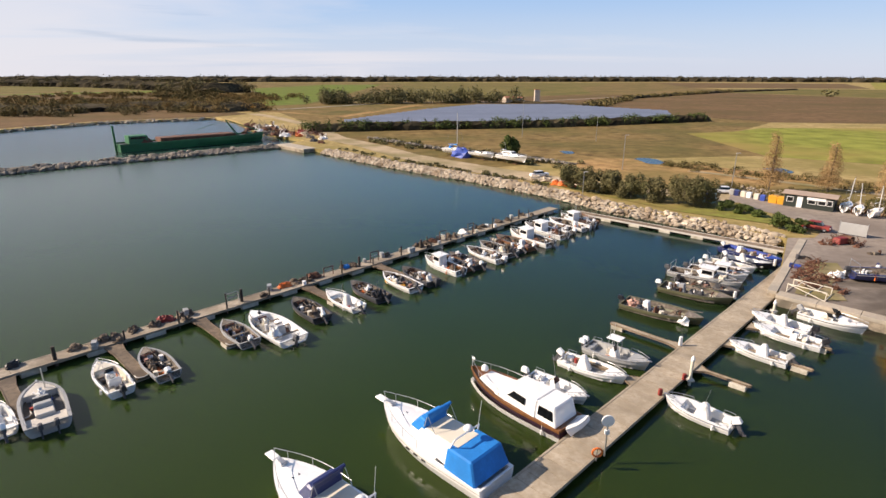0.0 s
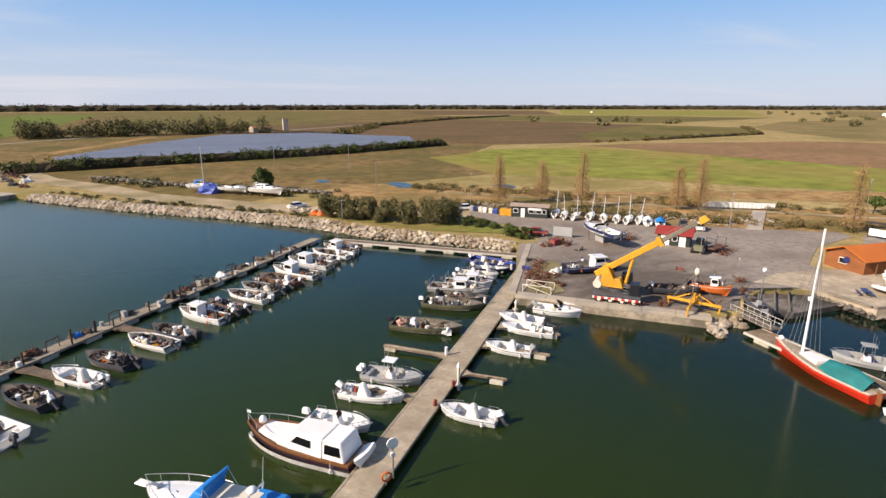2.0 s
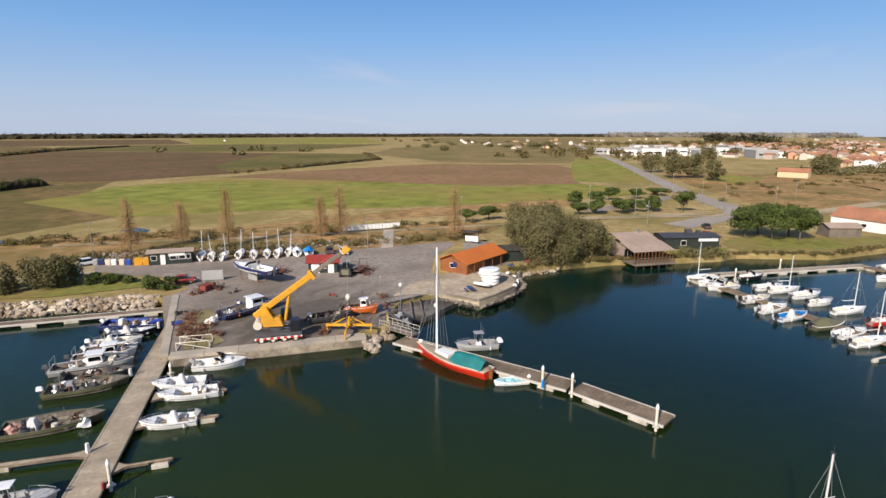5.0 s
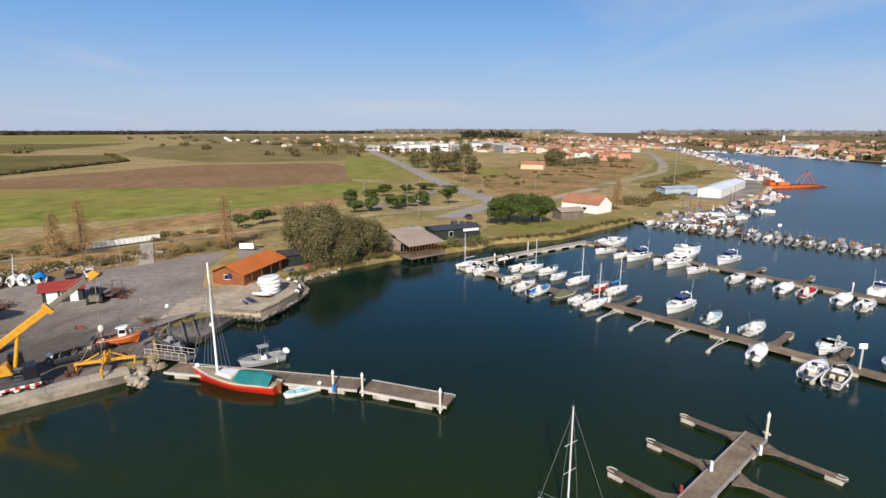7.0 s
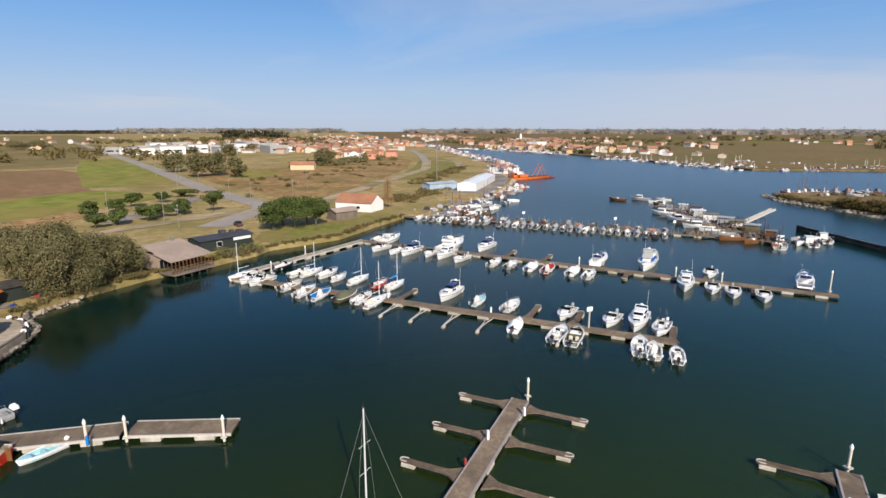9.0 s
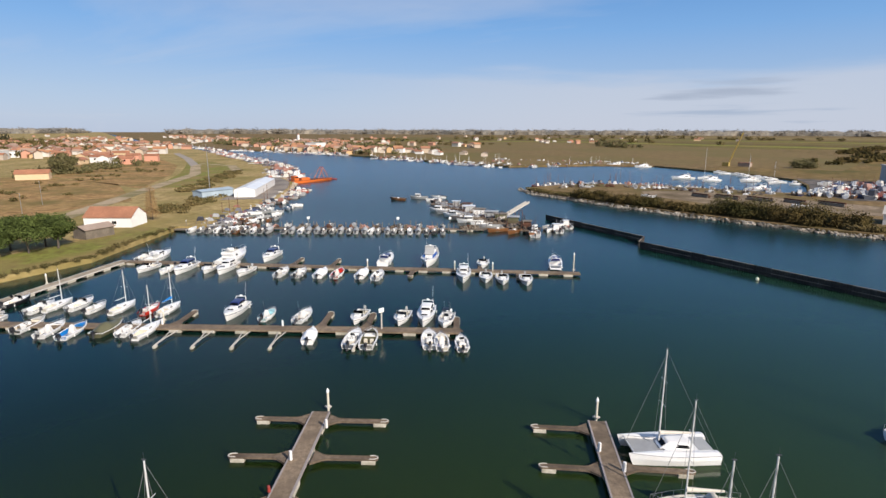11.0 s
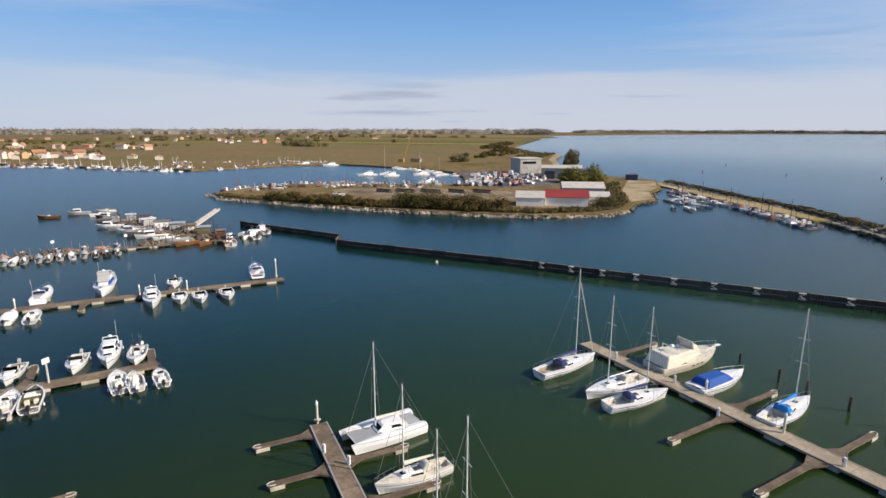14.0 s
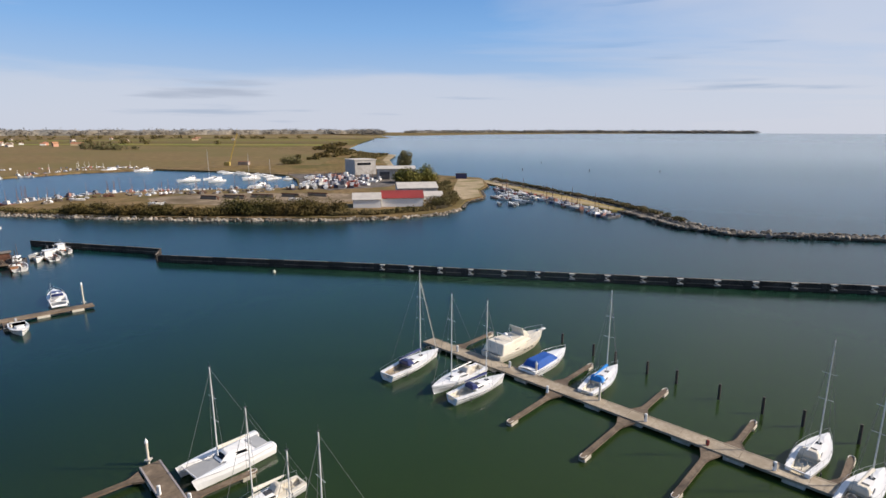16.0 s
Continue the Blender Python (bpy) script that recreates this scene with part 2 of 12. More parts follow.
    nt.links.new(ramp(dq.outputs["Value"], 135, 20), hi_.inputs[0]); nt.links.new(ramp(dr.outputs["Value"], 100, 10, 0.0, 0.6), hi_.inputs[1])
    nt.links.new(hi_.outputs[0], my.inputs["Factor"]); nt.links.new(mx.outputs["Result"], my.inputs["A"])
    # river base colour made bluer to stand in for reflected sky
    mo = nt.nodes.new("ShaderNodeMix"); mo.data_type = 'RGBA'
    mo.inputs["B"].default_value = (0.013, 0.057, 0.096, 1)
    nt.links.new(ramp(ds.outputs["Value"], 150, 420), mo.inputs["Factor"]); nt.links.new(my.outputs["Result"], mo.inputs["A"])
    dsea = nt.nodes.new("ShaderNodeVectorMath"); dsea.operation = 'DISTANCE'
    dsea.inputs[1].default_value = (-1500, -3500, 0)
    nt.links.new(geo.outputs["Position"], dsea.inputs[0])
    # far sea paled in its base colour in place of bright cloud reflection
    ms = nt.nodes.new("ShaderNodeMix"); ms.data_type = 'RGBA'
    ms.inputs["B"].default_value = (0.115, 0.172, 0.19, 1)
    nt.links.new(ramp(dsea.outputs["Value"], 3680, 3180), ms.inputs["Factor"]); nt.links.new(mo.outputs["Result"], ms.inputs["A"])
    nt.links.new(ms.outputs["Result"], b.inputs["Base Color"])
    gloss = nt.nodes.new("ShaderNodeMath"); gloss.operation = 'MULTIPLY'
    nt.links.new(ramp(ds.outputs["Value"], 100, 400, 0.36, 0.5), gloss.inputs[0]); nt.links.new(ramp(dsea.outputs["Value"], 3680, 2900, 1.0, 0.55), gloss.inputs[1])
    nt.links.new(gloss.outputs[0], b.inputs["Specular IOR Level"])
    # smoother towards the open sea
    rg = nt.nodes.new("ShaderNodeMapRange")
    rg.inputs["To Min"].default_value, rg.inputs["To Max"].default_value = 0.13, 0.26
    nt.links.new(openness, rg.inputs["Value"])
    calm = nt.nodes.new("ShaderNodeMath"); calm.operation = 'MINIMUM'
    nt.links.new(rg.outputs[0], calm.inputs[0]); nt.links.new(ramp(dsea.outputs["Value"], 3560, 2900, 0.3, 0.16), calm.inputs[1])
    nt.links.new(calm.outputs[0], b.inputs["Roughness"])
    prev = None
    for sc, st, di in ((0.6, 0.22, 0.08), (4.0, 0.25, 0.02)):
        bp = nt.nodes.new("ShaderNodeBump")
        bp.inputs["Distance"].default_value = di
        nt.links.new(ramp(dsea.outputs["Value"], 3560, 2900, st, st * .5), bp.inputs["Strength"])
        nt.links.new(noise_at(sc, 3), bp.inputs["Height"])
        if prev:
            nt.links.new(prev.outputs[0], bp.inputs["Normal"])
        prev = bp
    nt.links.new(prev.outputs[0], b.inputs["Normal"])
    return m


def yard_mat():
    """Pale worn asphalt, blackened by oil and wet tracks round the crane."""
    m = mat("boatyard_asphalt", (0.25, 0.205, 0.166), 0.9, var=0.22, scale=0.9, big=0.08, col2=(0.29, 0.248, 0.208), col3=(0.19, 0.155, 0.125), bump=0.3, bscale=8, spec=0.2)
    nt = m.node_tree
    b = nt.nodes["Principled BSDF"]
    was = b.inputs["Base Color"].links[0].from_socket
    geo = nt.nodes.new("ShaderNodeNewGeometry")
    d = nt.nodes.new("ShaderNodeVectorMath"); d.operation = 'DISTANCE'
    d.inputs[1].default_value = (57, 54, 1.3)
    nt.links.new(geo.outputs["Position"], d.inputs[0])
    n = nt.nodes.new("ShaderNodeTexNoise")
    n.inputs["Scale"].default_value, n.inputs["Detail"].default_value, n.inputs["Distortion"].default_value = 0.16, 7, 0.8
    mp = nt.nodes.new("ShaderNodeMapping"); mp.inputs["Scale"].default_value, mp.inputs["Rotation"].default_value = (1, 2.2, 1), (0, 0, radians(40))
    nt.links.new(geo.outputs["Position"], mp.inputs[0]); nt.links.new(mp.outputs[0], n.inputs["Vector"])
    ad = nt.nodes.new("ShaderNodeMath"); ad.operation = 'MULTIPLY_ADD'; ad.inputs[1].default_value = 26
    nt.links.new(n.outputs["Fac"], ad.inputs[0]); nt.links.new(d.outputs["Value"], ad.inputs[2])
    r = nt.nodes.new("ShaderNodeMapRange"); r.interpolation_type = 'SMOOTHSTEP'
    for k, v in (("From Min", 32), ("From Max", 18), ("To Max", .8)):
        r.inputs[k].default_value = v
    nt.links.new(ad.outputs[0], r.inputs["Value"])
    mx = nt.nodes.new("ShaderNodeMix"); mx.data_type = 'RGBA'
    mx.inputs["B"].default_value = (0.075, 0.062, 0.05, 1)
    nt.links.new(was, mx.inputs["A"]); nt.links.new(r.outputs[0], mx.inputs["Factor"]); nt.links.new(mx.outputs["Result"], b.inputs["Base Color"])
    return m


M = {}
M["water"] = water_mat()
# land, marsh and eastern fields paled for sunlight thrown back towards the camera
M["land"] = mat("dry_grassland", (0.31, 0.215, 0.086), 0.95, var=0.35, scale=0.35, big=0.03, col2=(0.37, 0.28, 0.124), col3=(0.215, 0.175, 0.057), bump=0.6, bscale=1.5, spec=0.1)
# darker grassland copy: less sunlight thrown back northwards, put in the colour
M["rough"] = mat("dimmed_brown_grassland", (0.15, 0.096, 0.036), 0.95, var=0.42, scale=0.22, big=0.022, col2=(0.2, 0.137, 0.054), col3=(0.098, 0.088, 0.026), bump=0.6, bscale=1.5, spec=0.1)
M["grass"] = mat("grass", (0.2, 0.17, 0.052), 0.95, var=0.35, scale=0.5, big=0.06, col2=(0.175, 0.185, 0.04), col3=(0.26, 0.18, 0.076), bump=0.5, bscale=2, spec=0.1)
M["field_green"] = mat("green_field", (0.165, 0.185, 0.028), 0.95, var=0.3, scale=0.1, big=0.016, col2=(0.22, 0.222, 0.045), col3=(0.275, 0.2, 0.062), bump=0.4, bscale=1.0, spec=0.1)
M["field_fresh"] = mat("fresh_green_crop", (0.1, 0.14, 0.022), 0.95, var=0.22, scale=0.1, big=0.012, col2=(0.135, 0.17, 0.03), col3=(0.12, 0.13, 0.03), bump=0.4, bscale=1.0, spec=0.1)
M["field_brown"] = mat("ploughed_field", (0.215, 0.128, 0.064), 0.95, var=0.22, scale=0.2, big=0.015, col2=(0.265, 0.157, 0.08), col3=(0.2, 0.128, 0.054), bump=0.6, bscale=1.0, spec=0.1)
M["spit_grass"] = mat("trodden_tawny_grass", (0.16, 0.1, 0.045), 0.95, var=0.4, scale=0.3, big=0.05, col2=(0.22, 0.15, 0.07), col3=(0.11, 0.092, 0.032), bump=0.6, bscale=1.5, spec=0.1)
M["sand_dull"] = mat("trodden_grey_sand", (0.21, 0.155, 0.1), 0.95, var=0.3, scale=0.4, big=0.06, col2=(0.28, 0.215, 0.145), col3=(0.12, 0.09, 0.05), bump=0.4, bscale=4, spec=0.1)
# darker field copies for the north, where less sunlight is thrown back
M["field_umber"] = mat("dimmed_tilled_field", (0.125, 0.076, 0.036), 0.95, var=0.25, scale=0.25, big=0.02, col2=(0.16, 0.1, 0.048), col3=(0.105, 0.076, 0.03), bump=0.6, bscale=1.0, spec=0.1)
M["field_olive"] = mat("dimmed_meadow", (0.13, 0.108, 0.03), 0.95, var=0.3, scale=0.12, big=0.016, col2=(0.17, 0.132, 0.044), col3=(0.1, 0.094, 0.024), bump=0.5, bscale=1.0, spec=0.1)
M["field_far"] = mat("tawny_tilled_field", (0.165, 0.112, 0.05), 0.95, var=0.2, scale=0.15, big=0.008, col2=(0.2, 0.142, 0.062), col3=(0.15, 0.125, 0.045), bump=0.5, bscale=1.0, spec=0.1)
M["field_straw"] = mat("stubble_field", (0.21, 0.15, 0.062), 0.95, var=0.2, scale=0.15, big=0.02, col2=(0.24, 0.175, 0.075), col3=(0.15, 0.13, 0.042), bump=0.5, bscale=1.0, spec=0.1)
M["marsh"] = mat("marsh_grass", (0.28, 0.155, 0.06), 0.95, var=0.42, scale=0.3, big=0.04, col2=(0.34, 0.215, 0.092), col3=(0.165, 0.13, 0.044), bump=0.6, bscale=1.2, spec=0.1)
M["asphalt"] = mat("worn_asphalt", (0.26, 0.218, 0.176), 0.9, var=0.25, scale=0.8, big=0.09, col2=(0.28, 0.245, 0.208), col3=(0.16, 0.138, 0.116), bump=0.3, bscale=8, spec=0.2)
M["yard"] = mat("stained_yard_asphalt", (0.12, 0.102, 0.086), 0.85, var=0.4, scale=0.5, big=0.16, col2=(0.18, 0.155, 0.13), col3=(0.06, 0.052, 0.045), bump=0.3, bscale=8, spec=0.2)
M["yard_open"] = yard_mat()
M["road"] = mat("road_asphalt", (0.33, 0.285, 0.235), 0.9, var=0.12, scale=0.5, big=0.05, spec=0.2)
M["dirt"] = mat("sandy_track", (0.4, 0.31, 0.2), 0.95, var=0.2, scale=0.6, big=0.08, col2=(0.4, 0.31, 0.2), col3=(0.2, 0.17, 0.075), bump=0.4, bscale=4, spec=0.1)
M["concrete"] = mat("concrete", (0.42, 0.355, 0.27), 0.85, var=0.18, scale=3, big=0.3, col3=(0.3, 0.27, 0.22), bump=0.2, bscale=20, per=0.05)
M["apron"] = mat("worn_concrete_apron", (0.4, 0.32, 0.22), 0.9, var=0.22, scale=0.9, big=0.16, col2=(0.46, 0.38, 0.28), col3=(0.26, 0.21, 0.15), bump=0.3, bscale=7, spec=0.2)
M["pier"] = mat("worn_pier_concrete", (0.29, 0.235, 0.17), 0.9, var=0.22, scale=2.2, big=0.3, col2=(0.34, 0.29, 0.22), col3=(0.19, 0.15, 0.105), bump=0.3, bscale=14, per=0.12)
M["deck"] = mat("weathered_deck_boards", (0.36, 0.28, 0.18), 0.8, var=0.2, scale=2.5, big=0.35, col2=(0.38, 0.32, 0.24), col3=(0.25, 0.2, 0.135), bump=0.3, bscale=14, per=0.10)
M["finger"] = mat("dark_finger_boards", (0.125, 0.088, 0.056), 0.8, var=0.3, scale=2.5, big=0.35, col2=(0.17, 0.125, 0.082), bump=0.3, bscale=14, per=0.15)
M["deck_brown"] = mat("brown_deck_boards", (0.18, 0.13, 0.082), 0.8, var=0.28, scale=2.5, big=0.35, col2=(0.23, 0.17, 0.11), bump=0.3, bscale=14, per=0.10)
M["kerb"] = mat("pale_deck_edge", (0.52, 0.48, 0.42), 0.7, var=0.12, scale=3, big=0.4, per=0.04)
M["edge_grey"] = mat("grey_deck_edge", (0.33, 0.29, 0.27), 0.75, var=0.15, scale=3, big=0.4, per=0.04)
M["float"] = mat("pontoon_float", (0.5, 0.46, 0.38), 0.8, var=0.2, scale=4, big=0.6, col3=(0.3, 0.27, 0.2))
M["dark_timber"] = mat("tarred_timber", (0.035, 0.03, 0.024), 0.85, var=0.4, scale=2, big=0.4, col2=(0.06, 0.05, 0.04), bump=0.4, bscale=10)
M["pile"] = mat("mooring_pile_wood", (0.05, 0.04, 0.032), 0.9, var=0.3, scale=4, big=0.6, bump=0.4)
M["rock"] = mat("limestone_boulder", (0.38, 0.295, 0.2), 0.9, var=0.28, scale=1.2, big=0.3, col2=(0.5, 0.43, 0.335), col3=(0.25, 0.185, 0.12), bump=0.6, bscale=5, per=0.25)
M["quay_face"] = mat("stained_quay_concrete", (0.26, 0.21, 0.15), 0.85, var=0.3, scale=1.2, big=0.4, col2=(0.36, 0.3, 0.22), col3=(0.13, 0.11, 0.08), bump=0.3, bscale=8)
M["rock_dark"] = mat("weedy_boulder", (0.125, 0.1, 0.075), 0.9, var=0.4, scale=0.9, big=0.25, col2=(0.27, 0.235, 0.19), col3=(0.07, 0.06, 0.042), bump=0.6, bscale=5)
M["rock_spit"] = mat("mixed_boulder", (0.12, 0.092, 0.06), 0.9, var=0.45, scale=0.5, big=0.3, col2=(0.5, 0.43, 0.34), col3=(0.07, 0.058, 0.04), bump=0.6, bscale=5)
M["white"] = mat("white_gelcoat", (0.83, 0.82, 0.79), 0.3, var=0.05, scale=2, big=0.5, col3=(0.78, 0.76, 0.72), coat=0.3, per=0.05)
M["cream"] = mat("cream_gelcoat", (0.68, 0.62, 0.5), 0.4, var=0.08, scale=2, big=0.5, per=0.06)
M["grey"] = mat("grey_paint", (0.36, 0.36, 0.35), 0.5, var=0.12, scale=2, big=0.5, per=0.12)
M["dgrey"] = mat("dark_grey_rubber", (0.06, 0.06, 0.065), 0.6, var=0.2, scale=3, big=0.5, per=0.15)
M["olive"] = mat("olive_paint", (0.12, 0.115, 0.062), 0.5, var=0.2, scale=2, big=0.5, per=0.1)
M["black"] = mat("black_paint", (0.015, 0.015, 0.018), 0.35, var=0.2, scale=3)
M["navy"] = mat("navy_paint", (0.02, 0.03, 0.12), 0.35, var=0.15, scale=3, coat=0.3)
M["blue"] = mat("blue_canvas", (0.002, 0.19, 0.56), 0.75, var=0.15, scale=2, big=0.6, bump=0.3, bscale=6)
M["blue_deep"] = mat("deep_blue_canvas", (0.006, 0.075, 0.33), 0.75, var=0.15, scale=2, big=0.6, bump=0.3, bscale=6)
M["blue_paint"] = mat("blue_paint", (0.03, 0.07, 0.35), 0.5, var=0.15, scale=2)
M["plum"] = mat("dark_plum_paint", (0.035, 0.016, 0.03), 0.3, var=0.2, scale=2, coat=0.4)
M["teal"] = mat("teal_tarpaulin", (0.008, 0.16, 0.16), 0.7, var=0.2, scale=1.5, big=0.5, bump=0.5, bscale=4)
M["pale_blue"] = mat("pale_blue_sheet_metal", (0.38, 0.46, 0.52), 0.5, var=0.12, scale=1, big=0.2)
M["aqua"] = mat("pale_aqua_paint", (0.35, 0.62, 0.66), 0.5, var=0.1, scale=2)
M["red"] = mat("red_paint", (0.55, 0.03, 0.012), 0.4, var=0.12, scale=2, coat=0.2)
M["dred"] = mat("dull_red_paint", (0.28, 0.035, 0.025), 0.6, var=0.25, scale=2)
M["orange"] = mat("orange_paint", (0.62, 0.14, 0.02), 0.5, var=0.18, scale=2)
M["crane_yellow"] = mat("faded_yellow_paint", (0.42, 0.3, 0.07), 0.6, var=0.25, scale=1.5, big=0.5, col3=(0.3, 0.22, 0.07))
M["yellow"] = mat("yellow_paint", (0.66, 0.32, 0.02), 0.5, var=0.2, scale=1.5, big=0.5, col3=(0.55, 0.27, 0.02))
M["green"] = mat("green_paint", (0.02, 0.14, 0.05), 0.55, var=0.2, scale=1, big=0.2)
M["wood"] = mat("varnished_wood", (0.2, 0.085, 0.03), 0.4, var=0.25, scale=3, coat=0.3)
M["wood_grey"] = mat("grey_timber", (0.2, 0.165, 0.125), 0.8, var=0.3, scale=3, big=0.4, per=0.15)
M["glass"] = mat("dark_window_glass", (0.012, 0.014, 0.016), 0.08, var=0.1)
M["metal"] = mat("galvanised_steel", (0.5, 0.5, 0.5), 0.4, metal=0.8, var=0.15, scale=3)
M["alu"] = mat("anodised_mast", (0.74, 0.73, 0.7), 0.4, metal=0.15, var=0.08, scale=2)
M["rope"] = mat("rope", (0.2, 0.2, 0.19), 0.9)
M["net"] = mat("fishing_net", (0.085, 0.062, 0.045), 0.95, var=0.45, scale=6, big=1.0, col2=(0.16, 0.12, 0.085), bump=0.8, bscale=14, per=0.35)
M["net_pink"] = mat("faded_red_net", (0.36, 0.17, 0.13), 0.95, var=0.4, scale=6, big=1.0, col2=(0.5, 0.32, 0.26), bump=0.8, bscale=14, per=0.3)
M["work_well"] = mat("grimy_boat_well", (0.1, 0.082, 0.064), 0.9, var=0.4, scale=3, big=0.6, col2=(0.19, 0.16, 0.13), bump=0.4, bscale=9, per=0.3)
M["rust"] = mat("rusty_steel", (0.13, 0.055, 0.03), 0.85, var=0.4, scale=4, big=0.6, bump=0.3, per=0.2)
M["roof_tile"] = mat("clay_roof_tiles", (0.36, 0.16, 0.085), 0.85, var=0.18, scale=1.5, big=0.2, bump=0.4, bscale=6, per=0.15)
M["roof_orange"] = mat("orange_metal_roof", (0.55, 0.15, 0.02), 0.55, var=0.1, scale=0.8, big=0.2)
M["roof_brown"] = mat("weathered_roof", (0.35, 0.265, 0.205), 0.85, var=0.15, scale=1, big=0.2)
M["plaster"] = mat("plaster", (0.6, 0.5, 0.4), 0.9, var=0.08, scale=0.6, big=0.1, per=0.25)
M["plaster_dull"] = mat("dull_pale_plaster", (0.42, 0.4, 0.37), 0.9, var=0.2, scale=0.8, big=0.25, col3=(0.3, 0.28, 0.25))
M["plaster_white"] = mat("white_plaster", (0.78, 0.76, 0.72), 0.9, var=0.06, scale=0.6, big=0.1)
M["leaf"] = mat("olive_leaves", (0.118, 0.104, 0.045), 0.8, var=0.35, scale=1.2, big=0.2, col2=(0.165, 0.142, 0.066), col3=(0.088, 0.086, 0.032), spec=0.15)
M["leaf_green"] = mat("green_leaves", (0.055, 0.08, 0.018), 0.8, var=0.5, scale=1.5, big=0.25, col2=(0.09, 0.115, 0.03), col3=(0.04, 0.055, 0.014), spec=0.15)
M["leaf_olive"] = mat("brown_olive_leaves", (0.11, 0.085, 0.03), 0.8, var=0.5, scale=1.2, big=0.12, col2=(0.16, 0.12, 0.05), col3=(0.075, 0.07, 0.022), spec=0.15)
M["leaf_rust"] = mat("rusty_scrub_leaves", (0.155, 0.098, 0.03), 0.8, var=0.45, scale=0.5, big=0.05, col2=(0.21, 0.135, 0.045), col3=(0.095, 0.078, 0.022), spec=0.15)
M["leaf_spit"] = mat("dark_brown_scrub", (0.072, 0.054, 0.02), 0.85, var=0.5, scale=0.6, big=0.09, col2=(0.12, 0.086, 0.03), col3=(0.05, 0.046, 0.014), spec=0.1)
M["leaf_tan"] = mat("tan_poplar_leaves", (0.33, 0.2, 0.085), 0.8, var=0.35, scale=2, big=0.3, col2=(0.38, 0.25, 0.12), col3=(0.24, 0.15, 0.06), spec=0.15)
M["leaf_yellow"] = mat("yellow_green_leaves", (0.12, 0.11, 0.022), 0.8, var=0.5, scale=1.2, big=0.2, col2=(0.17, 0.15, 0.035), col3=(0.07, 0.08, 0.02), spec=0.15)
# haze over the distance is painted into this pale leaf colour
M["leaf_haze"] = mat("hazed_wood_leaves", (0.2, 0.182, 0.15), 0.9, var=0.4, scale=0.1, big=0.01, col2=(0.24, 0.21, 0.165), col3=(0.16, 0.155, 0.14), spec=0.1)
M["leaf_far"] = mat("far_wood_leaves", (0.068, 0.064, 0.042), 0.9, var=0.5, scale=0.15, big=0.02, col2=(0.06, 0.055, 0.025), spec=0.1)
# inner body of woods and hedges; shade between the leaves is in its colour
M["twigs"] = mat("shaded_leaf_core", (0.042, 0.035, 0.022), 0.95, var=0.5, scale=0.4, big=0.05, col2=(0.075, 0.06, 0.034), bump=0.8, bscale=1.0, spec=0.05)
M["bark"] = mat("bark", (0.1, 0.08, 0.06), 0.9, var=0.35, scale=6, bump=0.5)
# pale blue of the reflected sky is put into the panels' base colour
M["solar"] = mat("sky_tinted_solar_glass", (0.19, 0.215, 0.27), 0.3, var=0.1, scale=0.5, per=0.08)
M["tyre"] = mat("tyre_rubber", (0.02, 0.02, 0.02), 0.8)


# ---- building helpers ----
def bm_box(bm, c, s, rot=None, taper=(1, 1), shear=(0, 0)):
    """A box about c of size s; taper scales its top in x and y, shear moves its top."""
    vs = []
    for dz in (-0.5, 0.5):
        for dx, dy in ((-0.5, -0.5), (0.5, -0.5), (0.5, 0.5), (-0.5, 0.5)):
            tx, ty = taper if dz > 0 else (1, 1)
            sx, sy = shear if dz > 0 else (0, 0)
            v = Vector((dx * s[0] * tx + sx, dy * s[1] * ty + sy, dz * s[2]))
            if rot is not None:
                v = rot @ v
            vs.append(bm.verts.new(v + Vector(c)))
    for f in ((0, 3, 2, 1), (4, 5, 6, 7), (0, 1, 5, 4), (1, 2, 6, 5), (2, 3, 7, 6), (3, 0, 4, 7)):
        bm.faces.new([vs[i] for i in f])
    return vs


def bm_rod(bm, a, b, r, r2=None, n=6):
    a, b = Vector(a), Vector(b)
    d = (b - a).normalized()
    u = d.orthogonal().normalized()
    w = d.cross(u)
    r2 = r if r2 is None else r2
    rings = []
    for p, q in ((a, r), (b, r2)):
        rings.append([bm.verts.new(p + u * (q * math.cos(k * 2 * math.pi / n)) + w * (q * math.sin(k * 2 * math.pi / n))) for k in range(n)])
    for k in range(n):
        bm.faces.new((rings[0][k], rings[0][(k + 1) % n], rings[1][(k + 1) % n], rings[1][k]))
    bm.faces.new(rings[0][::-1]), bm.faces.new(rings[1])


def bm_path(bm, pts, r, n=5):
    for a, b in zip(pts, pts[1:]):
        bm_rod(bm, a, b, r, n=n)


def bm_lump(bm, c, s, rough=0.3, seg=8, rings=5, seed=0, flat=True):
    """An uneven heap."""
    rnd = random.Random(seed)
    c = Vector(c)
    grid = []
    for i in range(rings):
        th = math.pi / 2 * i / rings if flat else -math.pi / 2 + math.pi * i / rings
        row = []
        for k in range(seg):
            ph = 2 * math.pi * (k + 0.5 * (i % 2)) / seg
            q = 1 + rnd.uniform(-rough, rough)
            row.append(bm.verts.new(c + Vector((s[0] * q * math.cos(th) * math.cos(ph), s[1] * q * math.cos(th) * math.sin(ph), s[2] * (1 if i else 1) * math.sin(th) * q))))
        grid.append(row)
    top = bm.verts.new(c + Vector((0, 0, s[2])))
    for i in range(rings - 1):
        for k in range(seg):
            bm.faces.new((grid[i][k], grid[i][(k + 1) % seg], grid[i + 1][(k + 1) % seg], grid[i + 1][k]))
    for k in range(seg):
        bm.faces.new((grid[-1][k], grid[-1][(k + 1) % seg], top))
    bm.faces.new(grid[0][::-1])


